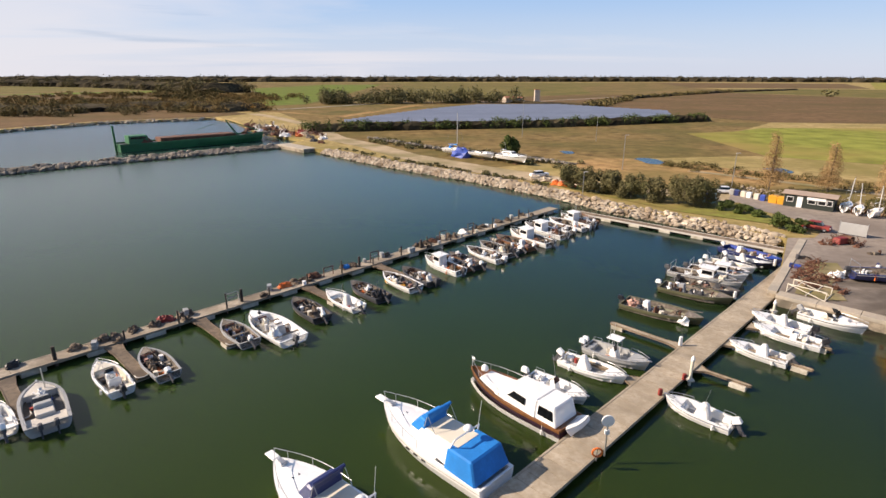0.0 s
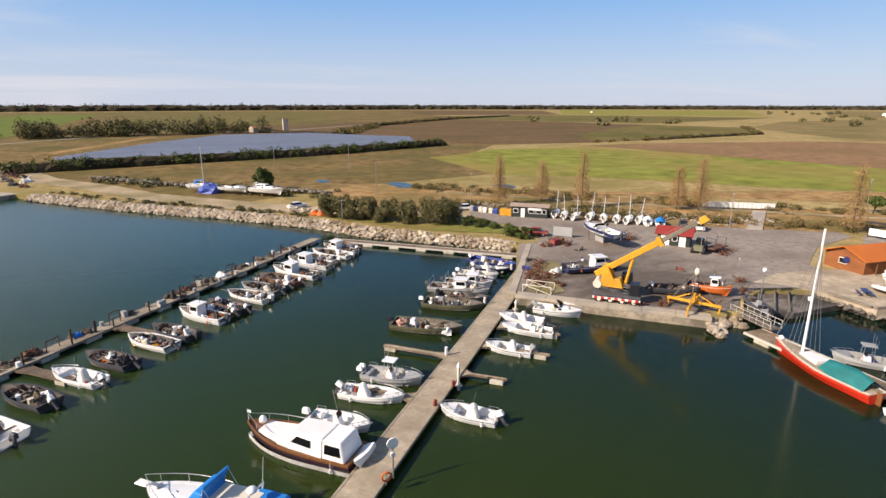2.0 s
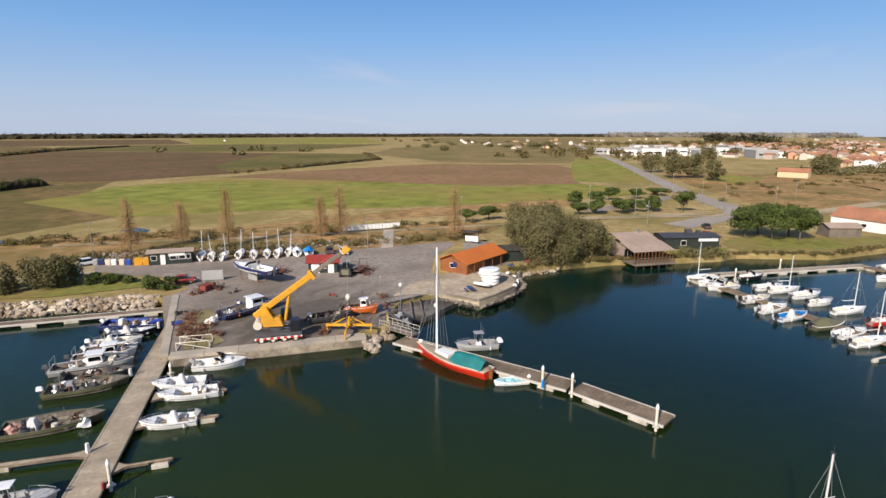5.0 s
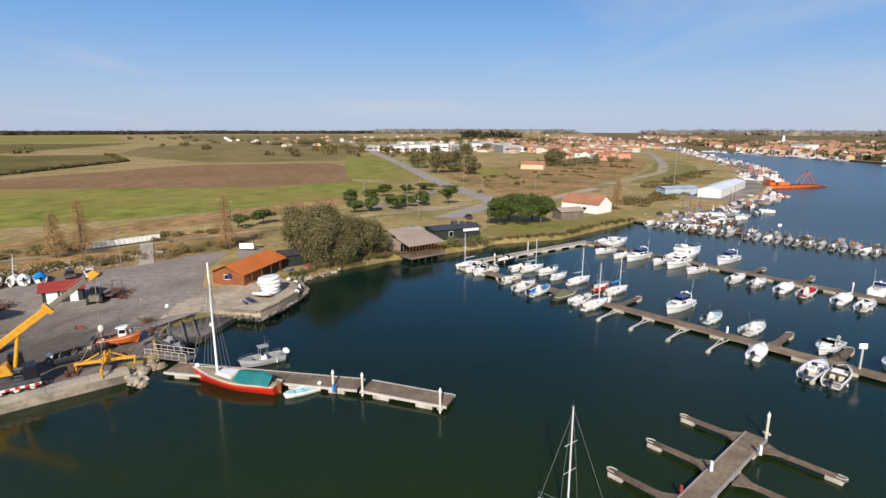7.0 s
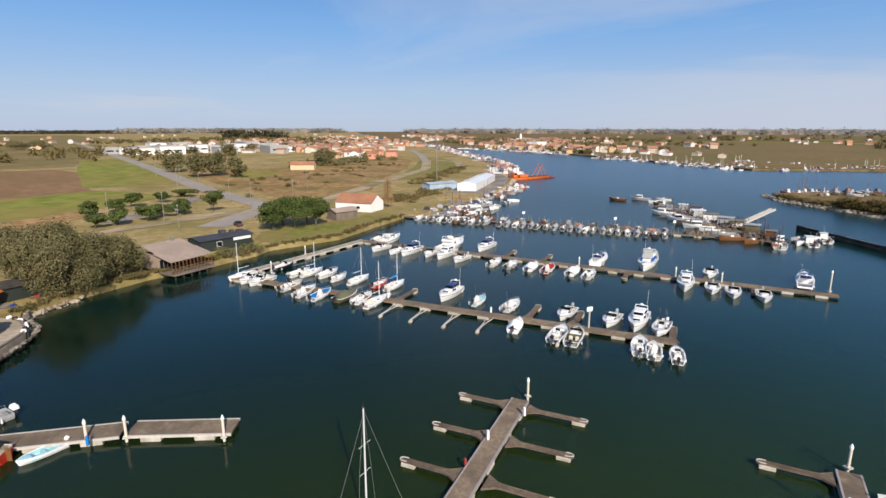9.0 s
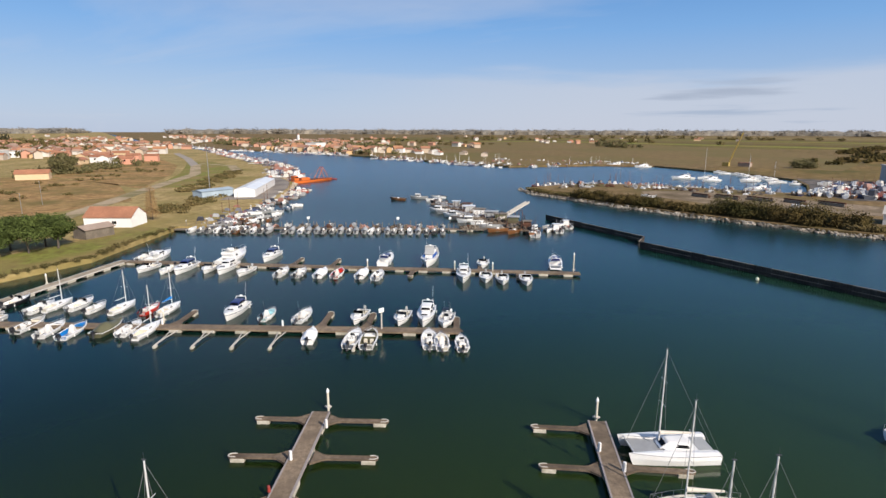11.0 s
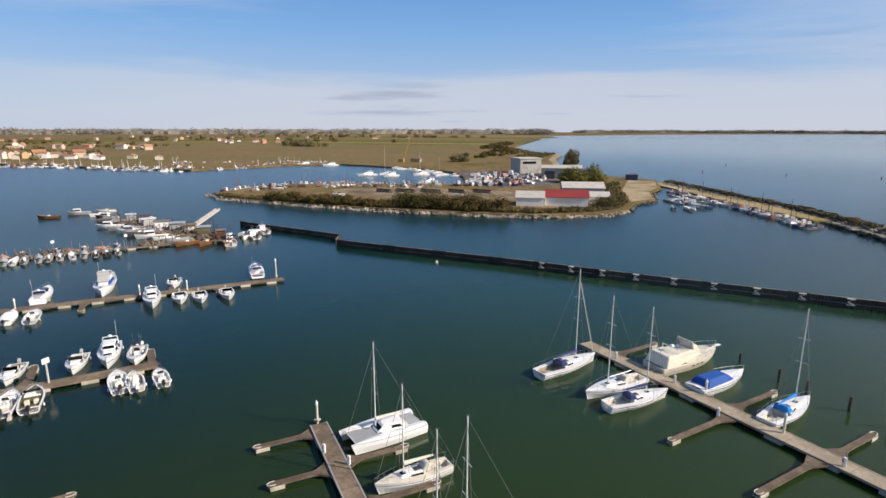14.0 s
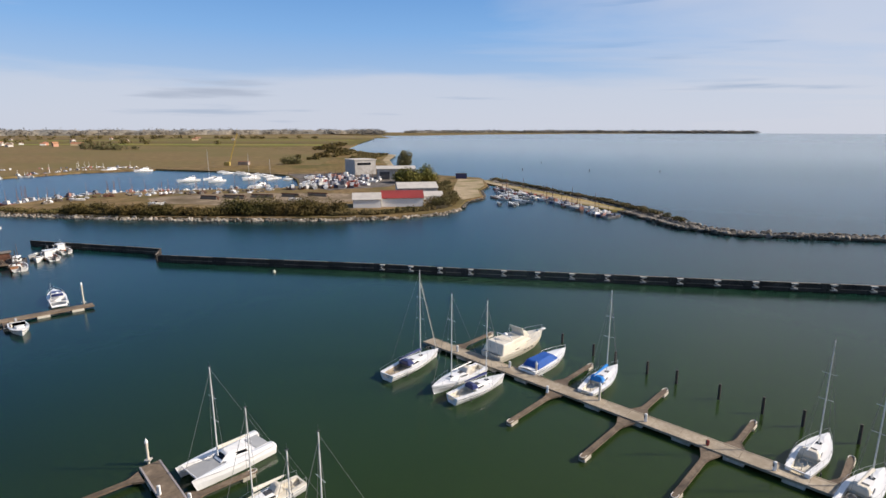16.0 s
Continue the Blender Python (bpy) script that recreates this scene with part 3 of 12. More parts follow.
def bevelled(bm, w, seg=1):
    bmesh.ops.bevel(bm, geom=bm.edges[:], offset=w, segments=seg, affect='EDGES', clamp_overlap=True)
    return bm


def mesh_of(name, bm, material, smooth=False):
    bmesh.ops.recalc_face_normals(bm, faces=bm.faces[:])
    me = bpy.data.meshes.new(name)
    bm.to_mesh(me)
    bm.free()
    for k in (material if isinstance(material, (list, tuple)) else [material]):
        me.materials.append(k)
    if smooth:
        me.polygons.foreach_set("use_smooth", [True] * len(me.polygons))
    return me


def part(name, bm, material, parent, label="", smooth=False, at=None):
    ob = new(name, mesh_of(name, bm, material, smooth) if isinstance(bm, bmesh.types.BMesh) else bm)
    ob.parent = parent
    if at is not None:
        ob.matrix_basis = at
    if label:
        ob["label"] = label
    return ob


def thing(name, m, label, category, group="", kind=""):
    ob = new(name)
    ob.empty_display_size = 0.3
    ob.matrix_basis = m
    return tagged(ob, label, category, group, kind)


def solid(name, bm, material, label, category, group="", kind="", m=None, smooth=False):
    """A thing that is one mesh."""
    ob = new(name, mesh_of(name, bm, material, smooth))
    if m is not None:
        ob.matrix_basis = m
    return tagged(ob, label, category, group, kind)


def box_part(name, c, s, material, parent, label="", bevel=0.0, **kw):
    bm = bmesh.new()
    bm_box(bm, c, s, **kw)
    if bevel:
        bevelled(bm, bevel)
    return part(name, bm, material, parent, label)


def at2(x, y, z=0.0, deg=0.0):
    return pose(x, y, z, 0, 0, deg)


def sheet(name, pts, z, material, label, depth=0.0, kind="structure", category="ground"):
    """A flat piece of ground with an outline, with skirts of that depth."""
    n = len(pts)
    area = sum(pts[i - 1][0] * pts[i][1] - pts[i][0] * pts[i - 1][1] for i in range(n))
    pts = list(pts) if area > 0 else list(pts)[::-1]
    verts = [(x, y, z) for x, y in pts]
    faces = []
    for tri in tessellate_polygon([[Vector(v) for v in verts]]):
        a, b, c = (Vector(verts[k]) for k in tri)
        faces.append(tri if (b - a).cross(c - a).z > 0 else tri[::-1])
    if depth:
        verts += [(x, y, z - depth) for x, y in pts]
        faces += [(i, n + i, n + (i + 1) % n, (i + 1) % n) for i in range(n)]
    me = bpy.data.meshes.new(name)
    me.from_pydata(verts, [], faces)
    me.materials.append(material)
    return tagged(new(name, me), label, category, kind=kind)


def strip(pts, w):
    """The outline of a band of width w along a line (w may be one number for each point)."""
    ws = w if isinstance(w, (list, tuple)) else [w] * len(pts)
    lft, rgt = [], []
    for i, p in enumerate(pts):
        a, b = Vector(pts[max(i - 1, 0)]), Vector(pts[min(i + 1, len(pts) - 1)])
        d = (b - a).normalized()
        n = Vector((-d.y, d.x))
        lft.append(tuple(Vector(p) + n * ws[i] / 2)); rgt.append(tuple(Vector(p) - n * ws[i] / 2))
    return lft + rgt[::-1]

# ---- water and land ----
GZ = 1.2          # height of the quays and of the land round the basin
bm = bmesh.new()
bmesh.ops.create_circle(bm, cap_ends=True, segments=96, radius=4950)
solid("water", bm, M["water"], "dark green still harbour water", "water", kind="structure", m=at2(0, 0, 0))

# mainland, from the channel by the dredger round the basin to the river
SHORE = [(-1400, -900), (-330, 110), (-197, 246), (-178, 290), (-131, 321), (-112, 300), (-86, 252), (-66, 226), (-52, 208), (-57.2, 196), (-39, 181.4),
         (-13.3, 153), (9.2, 132), (25.9, 113), (34, 100.8), (45, 89.7), (52.5, 79.8), (38.7, 58.4), (54.4, 42.4), (56.4, 42.2), (59.6, 40.2), (64, 43.5), (70, 45), (77, 40.6),
         (80, 36), (89.6, 34), (97, 36), (106, 30.5), (115.5, 21.7), (122.2, 11.6), (130.7, 1.5), (135.6, -1.5), (143.9, -19.4), (160, -33), (175, -46.3), (170.4, -52.8), (189, -67.2),
         (224, -101), (256, -122), (284, -136.5), (310, -143), (395, -177), (576, -216), (812, -249), (1500, -300), (4800, -800), (4880, 600), (3900, 2950), (2400, 4250), (0, 4890), (-2500, 4180), (-4300, 2300), (-4600, -800)]
sheet("ground", SHORE, GZ, M["land"], "flat coastal farmland of dry grass", depth=2.5)
# low marsh along the far coast
sheet("far_marsh", [(306, -2574), (120, -2700), (-220, -3250), (-900, -3820), (-1700, -4130), (-2250, -4090), (-2300, -4200), (-1500, -4600), (-500, -4850), (1000, -4830), (1000, -3600)], GZ, M["rough"], "low brown marsh along the far coast", depth=2.5)
# land across the river, with the spit that closes the outer basin
SPIT = [(4800, -790), (1500, -330), (812, -277), (648, -327), (501, -333), (397, -330), (300, -332), (268, -401), (228, -430), (159, -407), (140, -398), (112, -380), (94, -344), (82, -304), (88, -292),
        (116, -284), (146, -276), (168, -262), (179, -240), (182, -216), (168, -203), (119, -194.5), (79, -192), (47.6, -192.3), (21, -196), (0.6, -207.5), (-6, -220), (-9, -240), (-18, -256), (-18, -285), (-24, -308), (-24, -345),
        (-22, -357), (10, -380), (40, -430), (60, -560), (64, -669), (150, -800), (200, -1300), (306, -2574), (1200, -4750), (3600, -3300)]
sheet("spit_ground", SPIT, GZ, M["spit_grass"], "low spit of dry grass across the river", depth=2.5)

# ---- docks ----
def dock(name, a, b, w, label, z=0.6, deck="deck", step=3.0, kerb=True, floats=True, edge="kerb", out=0.06):
    """A floating jetty from a to b: deck panels, pale edge beams, floats."""
    a, b = Vector(a), Vector(b)
    L = (b - a).length
    t = thing(name, pose(a.x, a.y, 0, 0, 0, math.degrees(math.atan2(b.y - a.y, b.x - a.x))), label, "jetty", "jetties")
    n = max(1, round(L / step))
    s = L / n
    bm = bmesh.new()
    bm_box(bm, (0, 0, 0), (s - 0.03, w - 0.3 if kerb else w, 0.12))
    me = mesh_of("deck_panel", bm, M[deck])
    for i in range(n):
        part("deck_panel", me, None, t, at=at2(s * (i + .5), 0, z - 0.06))
    if kerb:
        for q in (1, -1):
            bm = bmesh.new()
            bm_box(bm, (L / 2, q * (w / 2 - 0.08), z - 0.1), (L, 0.16, 0.26))
            part("edge_beam", bm, M[edge], t)
    bm = bmesh.new(); bm_box(bm, (L / 2, 0, z - 0.22), (L - .1, w - .36, 0.2)); part("underframe", bm, M["dark_timber"], t)
    if floats:
        k = max(2, round(L / 5))
        bm = bmesh.new(); bm_box(bm, (0, 0, 0), (1.9, w + out, 0.6)); bevelled(bm, 0.04)
        me = mesh_of("float", bm, M["float"])
        for i in range(k):
            part("float", me, None, t, at=at2(L * (i + .5) / k, 0, 0.13))
    return t


def finger(a, b, w=0.7, root=1.9, label="narrow mooring finger with a rounded end", z=0.5, deck="finger", block=None):
    """A mooring finger from its root a on the jetty to its tip b."""
    a, b = Vector(a), Vector(b)
    L = (b - a).length
    t = thing("mooring_finger", pose(a.x, a.y, 0, 0, 0, math.degrees(math.atan2(b.y - a.y, b.x - a.x))), label, "jetty", "mooring fingers")
    line = [(0, root / 2), (L * .16, w / 2 + .1), (L * .24, w / 2), (L - .3, w / 2)] + [(L - .3 + .3 * math.sin(k * .52), w / 2 * math.cos(k * .52)) for k in (1, 2)]
    line += [(L, 0)]
    line += [(x, -y) for x, y in line[-2::-1]]

    def slab(pts, z0, z1):
        bm = bmesh.new()
        lo, hi = [bm.verts.new((x, y, z0)) for x, y in pts], [bm.verts.new((x, y, z1)) for x, y in pts]
        bm.faces.new(hi), bm.faces.new(lo[::-1])
        for i in range(len(pts)):
            j = (i + 1) % len(pts)
            bm.faces.new((lo[i], lo[j], hi[j], hi[i]))
        return bm
    part("deck_panel", slab(line, z - .1, z), M[deck], t)
    bm = bmesh.new()
    for (x, y), (x2, y2) in zip(line, line[1:]):
        d = Vector((x2 - x, y2 - y, 0)); r = Matrix.Rotation(math.atan2(d.y, d.x), 3, 'Z')
        bm_box(bm, ((x + x2) / 2, (y + y2) / 2, z - .06), (d.length + .04, .06, .2), rot=r)
    part("edge_beam", bm, M["finger" if deck == "finger" else "deck_brown"], t)
    if deck == "finger":
        bm = bmesh.new(); bm_path(bm, [(L - .75, w / 2, z + .06), (L - .3, w / 2, z + .06), (L - .05, w * .25, z + .06), (L, 0, z + .06), (L - .05, -w * .25, z + .06), (L - .3, -w / 2, z + .06), (L - .75, -w / 2, z + .06)], .05, 6); part("tip_rail", bm, M["kerb"], t, "pale bent rail round the tip")
    bm = bmesh.new(); bm_box(bm, (L - min(1.1, w * 1.6) - (.5 if block else 0), 0, .14), block or (min(1.3, w * 2.4), w + .16, .46)); bevelled(bm, .03); part("float", bm, M["float"], t)
    return t


def mooring_finger(a, b):
    """A light steel arm: two tubes that meet at a small float."""
    a, b = Vector(a), Vector(b)
    L = (b - a).length
    t = thing("mooring_finger", pose(a.x, a.y, 0, 0, 0, math.degrees(math.atan2(b.y - a.y, b.x - a.x))), "thin pale mooring finger of steel tube with a small float", "jetty", "mooring fingers")
    for q in (.55, -.55):
        bm = bmesh.new(); bm_path(bm, [(0, q, .45), (L * .45, q * .25, .42), (L, q * .12, .38)], .07, 6); part("tube", bm, M["kerb"], t)
    bm = bmesh.new(); bm_box(bm, (L - .2, 0, .14), (.8, .45, .4)); bevelled(bm, .08); part("float", bm, M["float"], t)
    return t


def lamp_post(x, y, z, h, label="white jetty lamp post with a pointed cap", r=0.13):
    t = thing("jetty_post", at2(x, y, z), label, "post", "jetty posts")
    bm = bmesh.new(); bm_rod(bm, (0, 0, -1.0), (0, 0, h), r, n=12); part("post", bm, M["cream"], t, smooth=False)
    bm = bmesh.new(); bm_rod(bm, (0, 0, h), (0, 0, h + .18), r * 1.25, r * 1.25, n=12); bm_rod(bm, (0, 0, h + .18), (0, 0, h + .5), r * 1.25, .02, n=12); part("cap", bm, M["white"], t)
    bm = bmesh.new(); bm_box(bm, (0, 0, -.1), (.55, .55, .14)); part("collar", bm, M["kerb"], t)
    return t


def pedestal(x, y, z, colour="white", h=0.95):
    h = .6 if colour == "red" else h
    t = thing("service_pedestal", at2(x, y, z), ("red" if colour == "red" else "white") + " service pedestal on the jetty", "pedestal", "service pedestals")
    bm = bmesh.new(); bm_box(bm, (0, 0, h / 2), (.32, .26, h), taper=(.9, .9)); bevelled(bm, .05); part("cabinet", bm, M["dred" if colour == "red" else colour], t)
    bm = bmesh.new(); bm_box(bm, (0.15, 0, h * .62), (.04, .18, .3)); part("socket_panel", bm, M["dgrey"], t)
    return t


def mooring_pile(x, y, h, r=0.17):
    bm = bmesh.new()
    bm_rod(bm, (0, 0, -1.5), (0, 0, h), r, r * .92, n=10)
    bm_rod(bm, (0, 0, h * .55), (0, 0, h * .55 + .1), r * 1.12, n=10)
    return solid("mooring_pile", bm, M["pile"], "dark weathered timber mooring pile in the water", "pile", "mooring piles", m=at2(x, y))


# jetty A, long and pale
A0, A1 = Vector((-5.2, 17.1)), Vector((54.8, 76.2))
dock("jetty", A0, A1, 2.7, "long pale timber jetty with concrete edges", step=1.0, edge="deck", out=-.5)
# pier at the left with the fishing boats
dock("fishing_pier", (-52.0, 26.2), (21.4, 102.4), 1.9, "long narrow worn concrete pier", deck="pier", step=3.0, edge="pier")
dock("bank_pontoon", (24.0, 100.2), (51.0, 75.4), 1.9, "pale concrete pontoon below the rock bank", deck="deck_brown", step=3.0)
# dock B by the red sailing boat
dock("visitor_jetty", (57.3, 37.2), (55.0, 13.5), 2.9, "brown boarded jetty with pale edges", deck="deck_brown")
dock("visitor_jetty", (54.9, 12.9), (52.2, 3.2), 2.9, "brown boarded jetty end section", deck="deck_brown")
# marina jetties E, C and the fishermen's jetty
dock("marina_jetty", (111.3, 6.2), (56.2, -53.4), 2.0, "brown boarded marina jetty", deck="deck_brown", edge="deck_brown")
dock("marina_jetty", (138.5, -24.5), (64.5, -95.4), 1.9, "brown boarded marina jetty", deck="deck_brown", edge="deck_brown")
dock("entrance_jetty", (114.0, 3.5), (139.1, -25.4), 2.2, "pale jetty along the bank", deck="deck")
dock("fishermens_jetty", (177, -47.5), (112, -119.3), 2.6, "brown timber fishing jetty", deck="finger", edge="wood_grey")
# jetties D, F and G
dock("short_jetty", (26.5, -5.8), (48.3, -25.8), 1.95, "brown boarded short jetty with grey edges", deck="deck_brown", edge="edge_grey", out=.02)
dock("short_jetty", (9.5, -27.0), (27.9, -46.6), 1.9, "brown boarded short jetty with grey edges", deck="deck_brown", edge="edge_grey", out=.02)
dock("long_jetty", (-43.0, -36.5), (2.0, -78.6), 2.2, "long pale boarded jetty", deck="deck", edge="deck", out=-.1)

# mooring fingers: jetty A and the fishing pier
for a, b in (((22.8, 46.2), (17.5, 51.6)), ((22.4, 42.4), (25.6, 39.4)), ((27.2, 47.2), (32.4, 42.0)), ((31.5, 50.9), (36.6, 45.8)), ((16.2, 40.2), (11.4, 45.2))):
    broad = a[0] == 22.8
    finger(a, b, w=0.55 if broad else 0.3, root=1.6, deck="deck", block=None if broad else (1.3, .9, .5))
for a, b in (((-37.0, 40.4), (-31.1, 34.7)), ((-31.3, 46.4), (-25.3, 40.6)), ((-25.7, 52.2), (-19.8, 46.5)), ((-16.6, 61.6), (-11.6, 56.6)), ((-9.0, 69.4), (-4.0, 64.4))):
    finger(a, b, w=1.0, root=1.5)
# jetties D, F and G
for a, b in (((48.0, -24.0), (51.7, -20.0)), ((43.1, -19.5), (46.8, -15.4)), ((38.2, -15.0), (42.0, -10.9)), ((46.4, -25.6), (42.1, -30.2)), ((41.5, -21.2), (37.4, -25.7)), ((36.6, -16.8), (32.4, -21.2)),
             ((27.7, -44.7), (31.8, -40.7)), ((23.1, -39.8), (27.0, -36.1)), ((21.8, -41.7), (17.3, -45.9)), ((17.2, -36.9), (12.5, -41.4))):
    finger(a, b, w=0.55, root=2.0)
for a, b in (((-14.2, -61.7), (-7.6, -54.6)), ((-21.0, -55.4), (-14.1, -48.0)), ((-27.5, -49.3), (-20.8, -42.1)), ((-23.0, -57.0), (-28.4, -62.8)), ((-30.3, -50.1), (-35.2, -55.2)), ((-36.9, -43.9), (-41.2, -48.5)), ((-2.7, -75.9), (-8.2, -82.0)), ((-15.4, -64.2), (-21.0, -70.2))):
    finger(a, b, w=0.55, root=2.0)
# marina jetties: thin fingers towards the basin, broad ones behind
for a, b in (((84.6, -21.0), (81.7, -18.4)), ((80.9, -24.9), (78.0, -22.3)), ((77.1, -29.0), (74.2, -26.4)), ((73.5, -33.0), (70.6, -30.4)), ((65.5, -41.6), (62.6, -39.0))):
    mooring_finger(a, Vector(a) + (Vector(b) - Vector(a)) * 1.5)
for a, b in (((87.1, -21.8), (92.0, -26.4)), ((71.6, -38.5), (76.6, -43.2)), ((66.8, -43.7), (71.6, -48.2)), ((56.6, -53.0), (61.2, -57.2)), ((110.6, -52.6), (115.4, -57.6)), ((104.2, -58.9), (108.8, -63.6)), ((89.3, -70.1), (85.9, -66.6)), ((80.0, -81.0), (84.4, -85.6)), ((74.0, -86.6), (70.4, -82.8))):
    finger(a, b, w=0.9, root=1.9)
# posts, pedestals and piles
for x, y, h in ((54.3, 16.5, 1.5), (53.5, 13.0, 1.7), (50.7, 4.2, 1.7), (48.9, -27.0, 1.6), (28.5, -47.4, 1.7), (20.9, 40.4, 1.7), (-12.7, -66.8, 1.3), (-19.1, -59.6, 1.9), (36.2, 54.6, 0.7)):
    lamp_post(x, y, 0.6, h)
for x, y, h in ((67.2, -96.8, 3.3), (83.6, -77.0, 1.6), (97.5, -63.9, 1.5), (77.5, -82.4, 1.6), (90.5, -21.0, 1.3), (113.6, -1.5, 1.6), (127.5, -9.4, 1.5)):
    lamp_post(x, y, 0.6, h, "pale steel pile of the marina jetty")
for x, y, c in ((22.5, 46.3, "white"), (33.4, 57.6, "white"), (17.4, 37.9, "red"), (20.3, 40.2, "red"), (44.6, 69.0, "white"), (45.0, -24.6, "white"), (42.2, -19.4, "white"), (39.2, -16.0, "red"), (24.6, -42.0, "white"), (21.4, -41.0, "white"),
                (-13.2, -61.4, "white"), (-22.9, -54.8, "white"), (-27.6, -50.2, "red"), (-32.0, -46.0, "white"), (-2.4, -74.0, "white"), (-9.4, -68.6, "white"), (52.9, 16.0, "blue"), (88.0, -20.2, "white"), (75.4, -34.0, "white")):
    pedestal(x, y, 0.6, c)
for x, y, h in ((-18.7, -79, 1.5), (-22.2, -74.1, 1.8), (-24.5, -71.2, 1.9), (-27.9, -68.2, 1.8), (-30.6, -65.2, 1.9), (-34.1, -61.1, 2.0), (-37.5, -57.7, 2.1), (-40.4, -54.9, 2.0), (-44.2, -51.6, 2.2),
                (-34.7, 43.4, 1.9), (-22.6, 56.6, 2.1), (-11.1, 68.4, 2.0), (-3.2, 76.6, 1.9), (5.4, 85.4, 1.8), (13.5, 93.9, 2.3)):
    mooring_pile(x, y, h)
# satellite dish lamp and lifebuoy on jetty A
t = thing("dish_lamp", at2(10.9, 30.6, 0.6), "steel post with a round white reflector on the jetty", "lamp")
bm = bmesh.new(); bm_rod(bm, (0, 0, 0), (0, 0, 2.5), .06, n=8); part("post", bm, M["metal"], t)
bm = bmesh.new(); bm_rod(bm, (0, -.05, 2.75), (0, .05, 2.75), .42, n=18); part("reflector", bm, M["white"], t)
bm = bmesh.new(); bm_box(bm, (0, 0, 1.9), (.3, .2, .3)); part("junction_box", bm, M["white"], t)
t = thing("lifebuoy", at2(10.2, 30.0, 0.6), "orange lifebuoy on a low stand", "lifebuoy")
bm = bmesh.new(); bm_path(bm, [(.33 * math.cos(k * math.pi / 6), 0, .75 + .33 * math.sin(k * math.pi / 6)) for k in range(13)], .07, 6); part("ring", bm, M["orange"], t)
bm = bmesh.new(); bm_rod(bm, (0, .1, 0), (0, .1, 1.0), .04); part("stand", bm, M["metal"], t)
# floodlight sign of the marina jetty
t = thing("jetty_sign", at2(64.6, -44.9, 0.6), "white sign panel on a pale post", "sign")
bm = bmesh.new(); bm_rod(bm, (0, 0, -.5), (0, 0, 2.7), .12, n=10); part("post", bm, M["kerb"], t)
box_part("panel", (0, 0, 2.9), (.12, .95, .7), M["white"], t, bevel=.03)
# gear on the fishing pier
prnd = random.Random(4)
PIER = Vector((21.4 + 52, 102.4 - 26.2)).normalized()
PN = Vector((-PIER.y, PIER.x))


def net_pile(x, y, z, s, colour, label):
    bm = bmesh.new()
    for k in range(4):
        bm_lump(bm, (prnd.uniform(-.5, .5) * s, prnd.uniform(-.3, .3) * s, 0), (s * prnd.uniform(.4, .7), s * prnd.uniform(.35, .5), s * prnd.uniform(.4, .7)), seed=prnd.random())
    return solid("fishing_net", bm, M[colour], label, "net", "heaped nets", kind="stuff", m=at2(x, y, z, prnd.uniform(0, 180)))


for s, c in ((17.0, "dred"), (21.5, "black"), (26.0, "net"), (28.2, "net"), (29.6, "net"), (31.2, "net"), (33.0, "net"), (34.4, "dred"), (48.0, "orange"), (49.4, "net"), (50.8, "net"), (52.0, "rust"), (57.0, "blue"), (58.2, "net"), (70.5, "net"), (72.0, "net"), (73.4, "rust"), (77.5, "net"), (80.0, "white"), (84.0, "net"), (86.2, "white"), (89.5, "net"), (92.0, "net")):
    p = Vector((-52, 26.2)) + PIER * s + PN * 0.55
    net_pile(p.x, p.y, 0.6, prnd.uniform(.65, 1.05), c, {"dred": "red gear crate and net on the pier", "orange": "bright orange buoys heaped on the pier", "blue": "blue tarpaulin and net on the pier", "white": "white gear boxes on the pier", "rust": "rusty chain and net on the pier", "black": "black fuel drum on the pier"}.get(c, "dark fishing net heaped on the pier"))
for s, h in ((41.3, 1.3), (54.0, 1.1), (61.5, 1.4), (75.0, 1.6), (81.5, 1.5)):
    p = Vector((-52, 26.2)) + PIER * s
    t = thing("hoist_frame", pose(p.x, p.y, .6, 0, 0, math.degrees(math.atan2(PIER.y, PIER.x))), "steel hoist frame standing on the pier", "frame", "hoist frames")
    bm = bmesh.new(); bm_path(bm, [(-.7, 0, 0), (-.7, 0, h), (.7, 0, h), (.7, 0, 0)], .06, 6); part("frame", bm, M["kerb"] if s < 50 else M["rust"], t)
    bm = bmesh.new(); bm_rod(bm, (-.5, 0, h * .6), (.5, 0, h * .6), .05); part("roller", bm, M["metal"], t)

for k in range(32):
    s = prnd.uniform(24, 99)
    p = Vector((-52, 26.2)) + PIER * s + PN * prnd.choice((.62, .7, -.7))
    bm = bmesh.new()
    kind_ = prnd.randrange(3)
    if kind_ == 0:
        bm_box(bm, (0, 0, .2), (.7, .45, .4), taper=(1.1, 1.1)); bm_box(bm, (.06, .02, .55), (.7, .45, .3), rot=Euler((0, 0, prnd.uniform(-.4, .4))).to_matrix())
    elif kind_ == 1:
        bm_rod(bm, (0, 0, 0), (0, 0, .5), .24, n=10)
    else:
        bm_lump(bm, (0, 0, 0), (.6, .4, .5), .4, seed=k)
    solid(("fish_crate", "gear_drum", "fishing_net")[kind_], bm, M[prnd.choice(("white", "cream", "grey", "wood_grey", "grey", "dgrey"))] if kind_ < 2 else M["net"],
          ("stacked fish crates on the pier edge", "plastic drum standing on the pier", "small heap of dark net on the pier")[kind_], ("crate", "drum", "net")[kind_], "pier clutter", m=at2(p.x, p.y, .6, prnd.uniform(0, 180)))
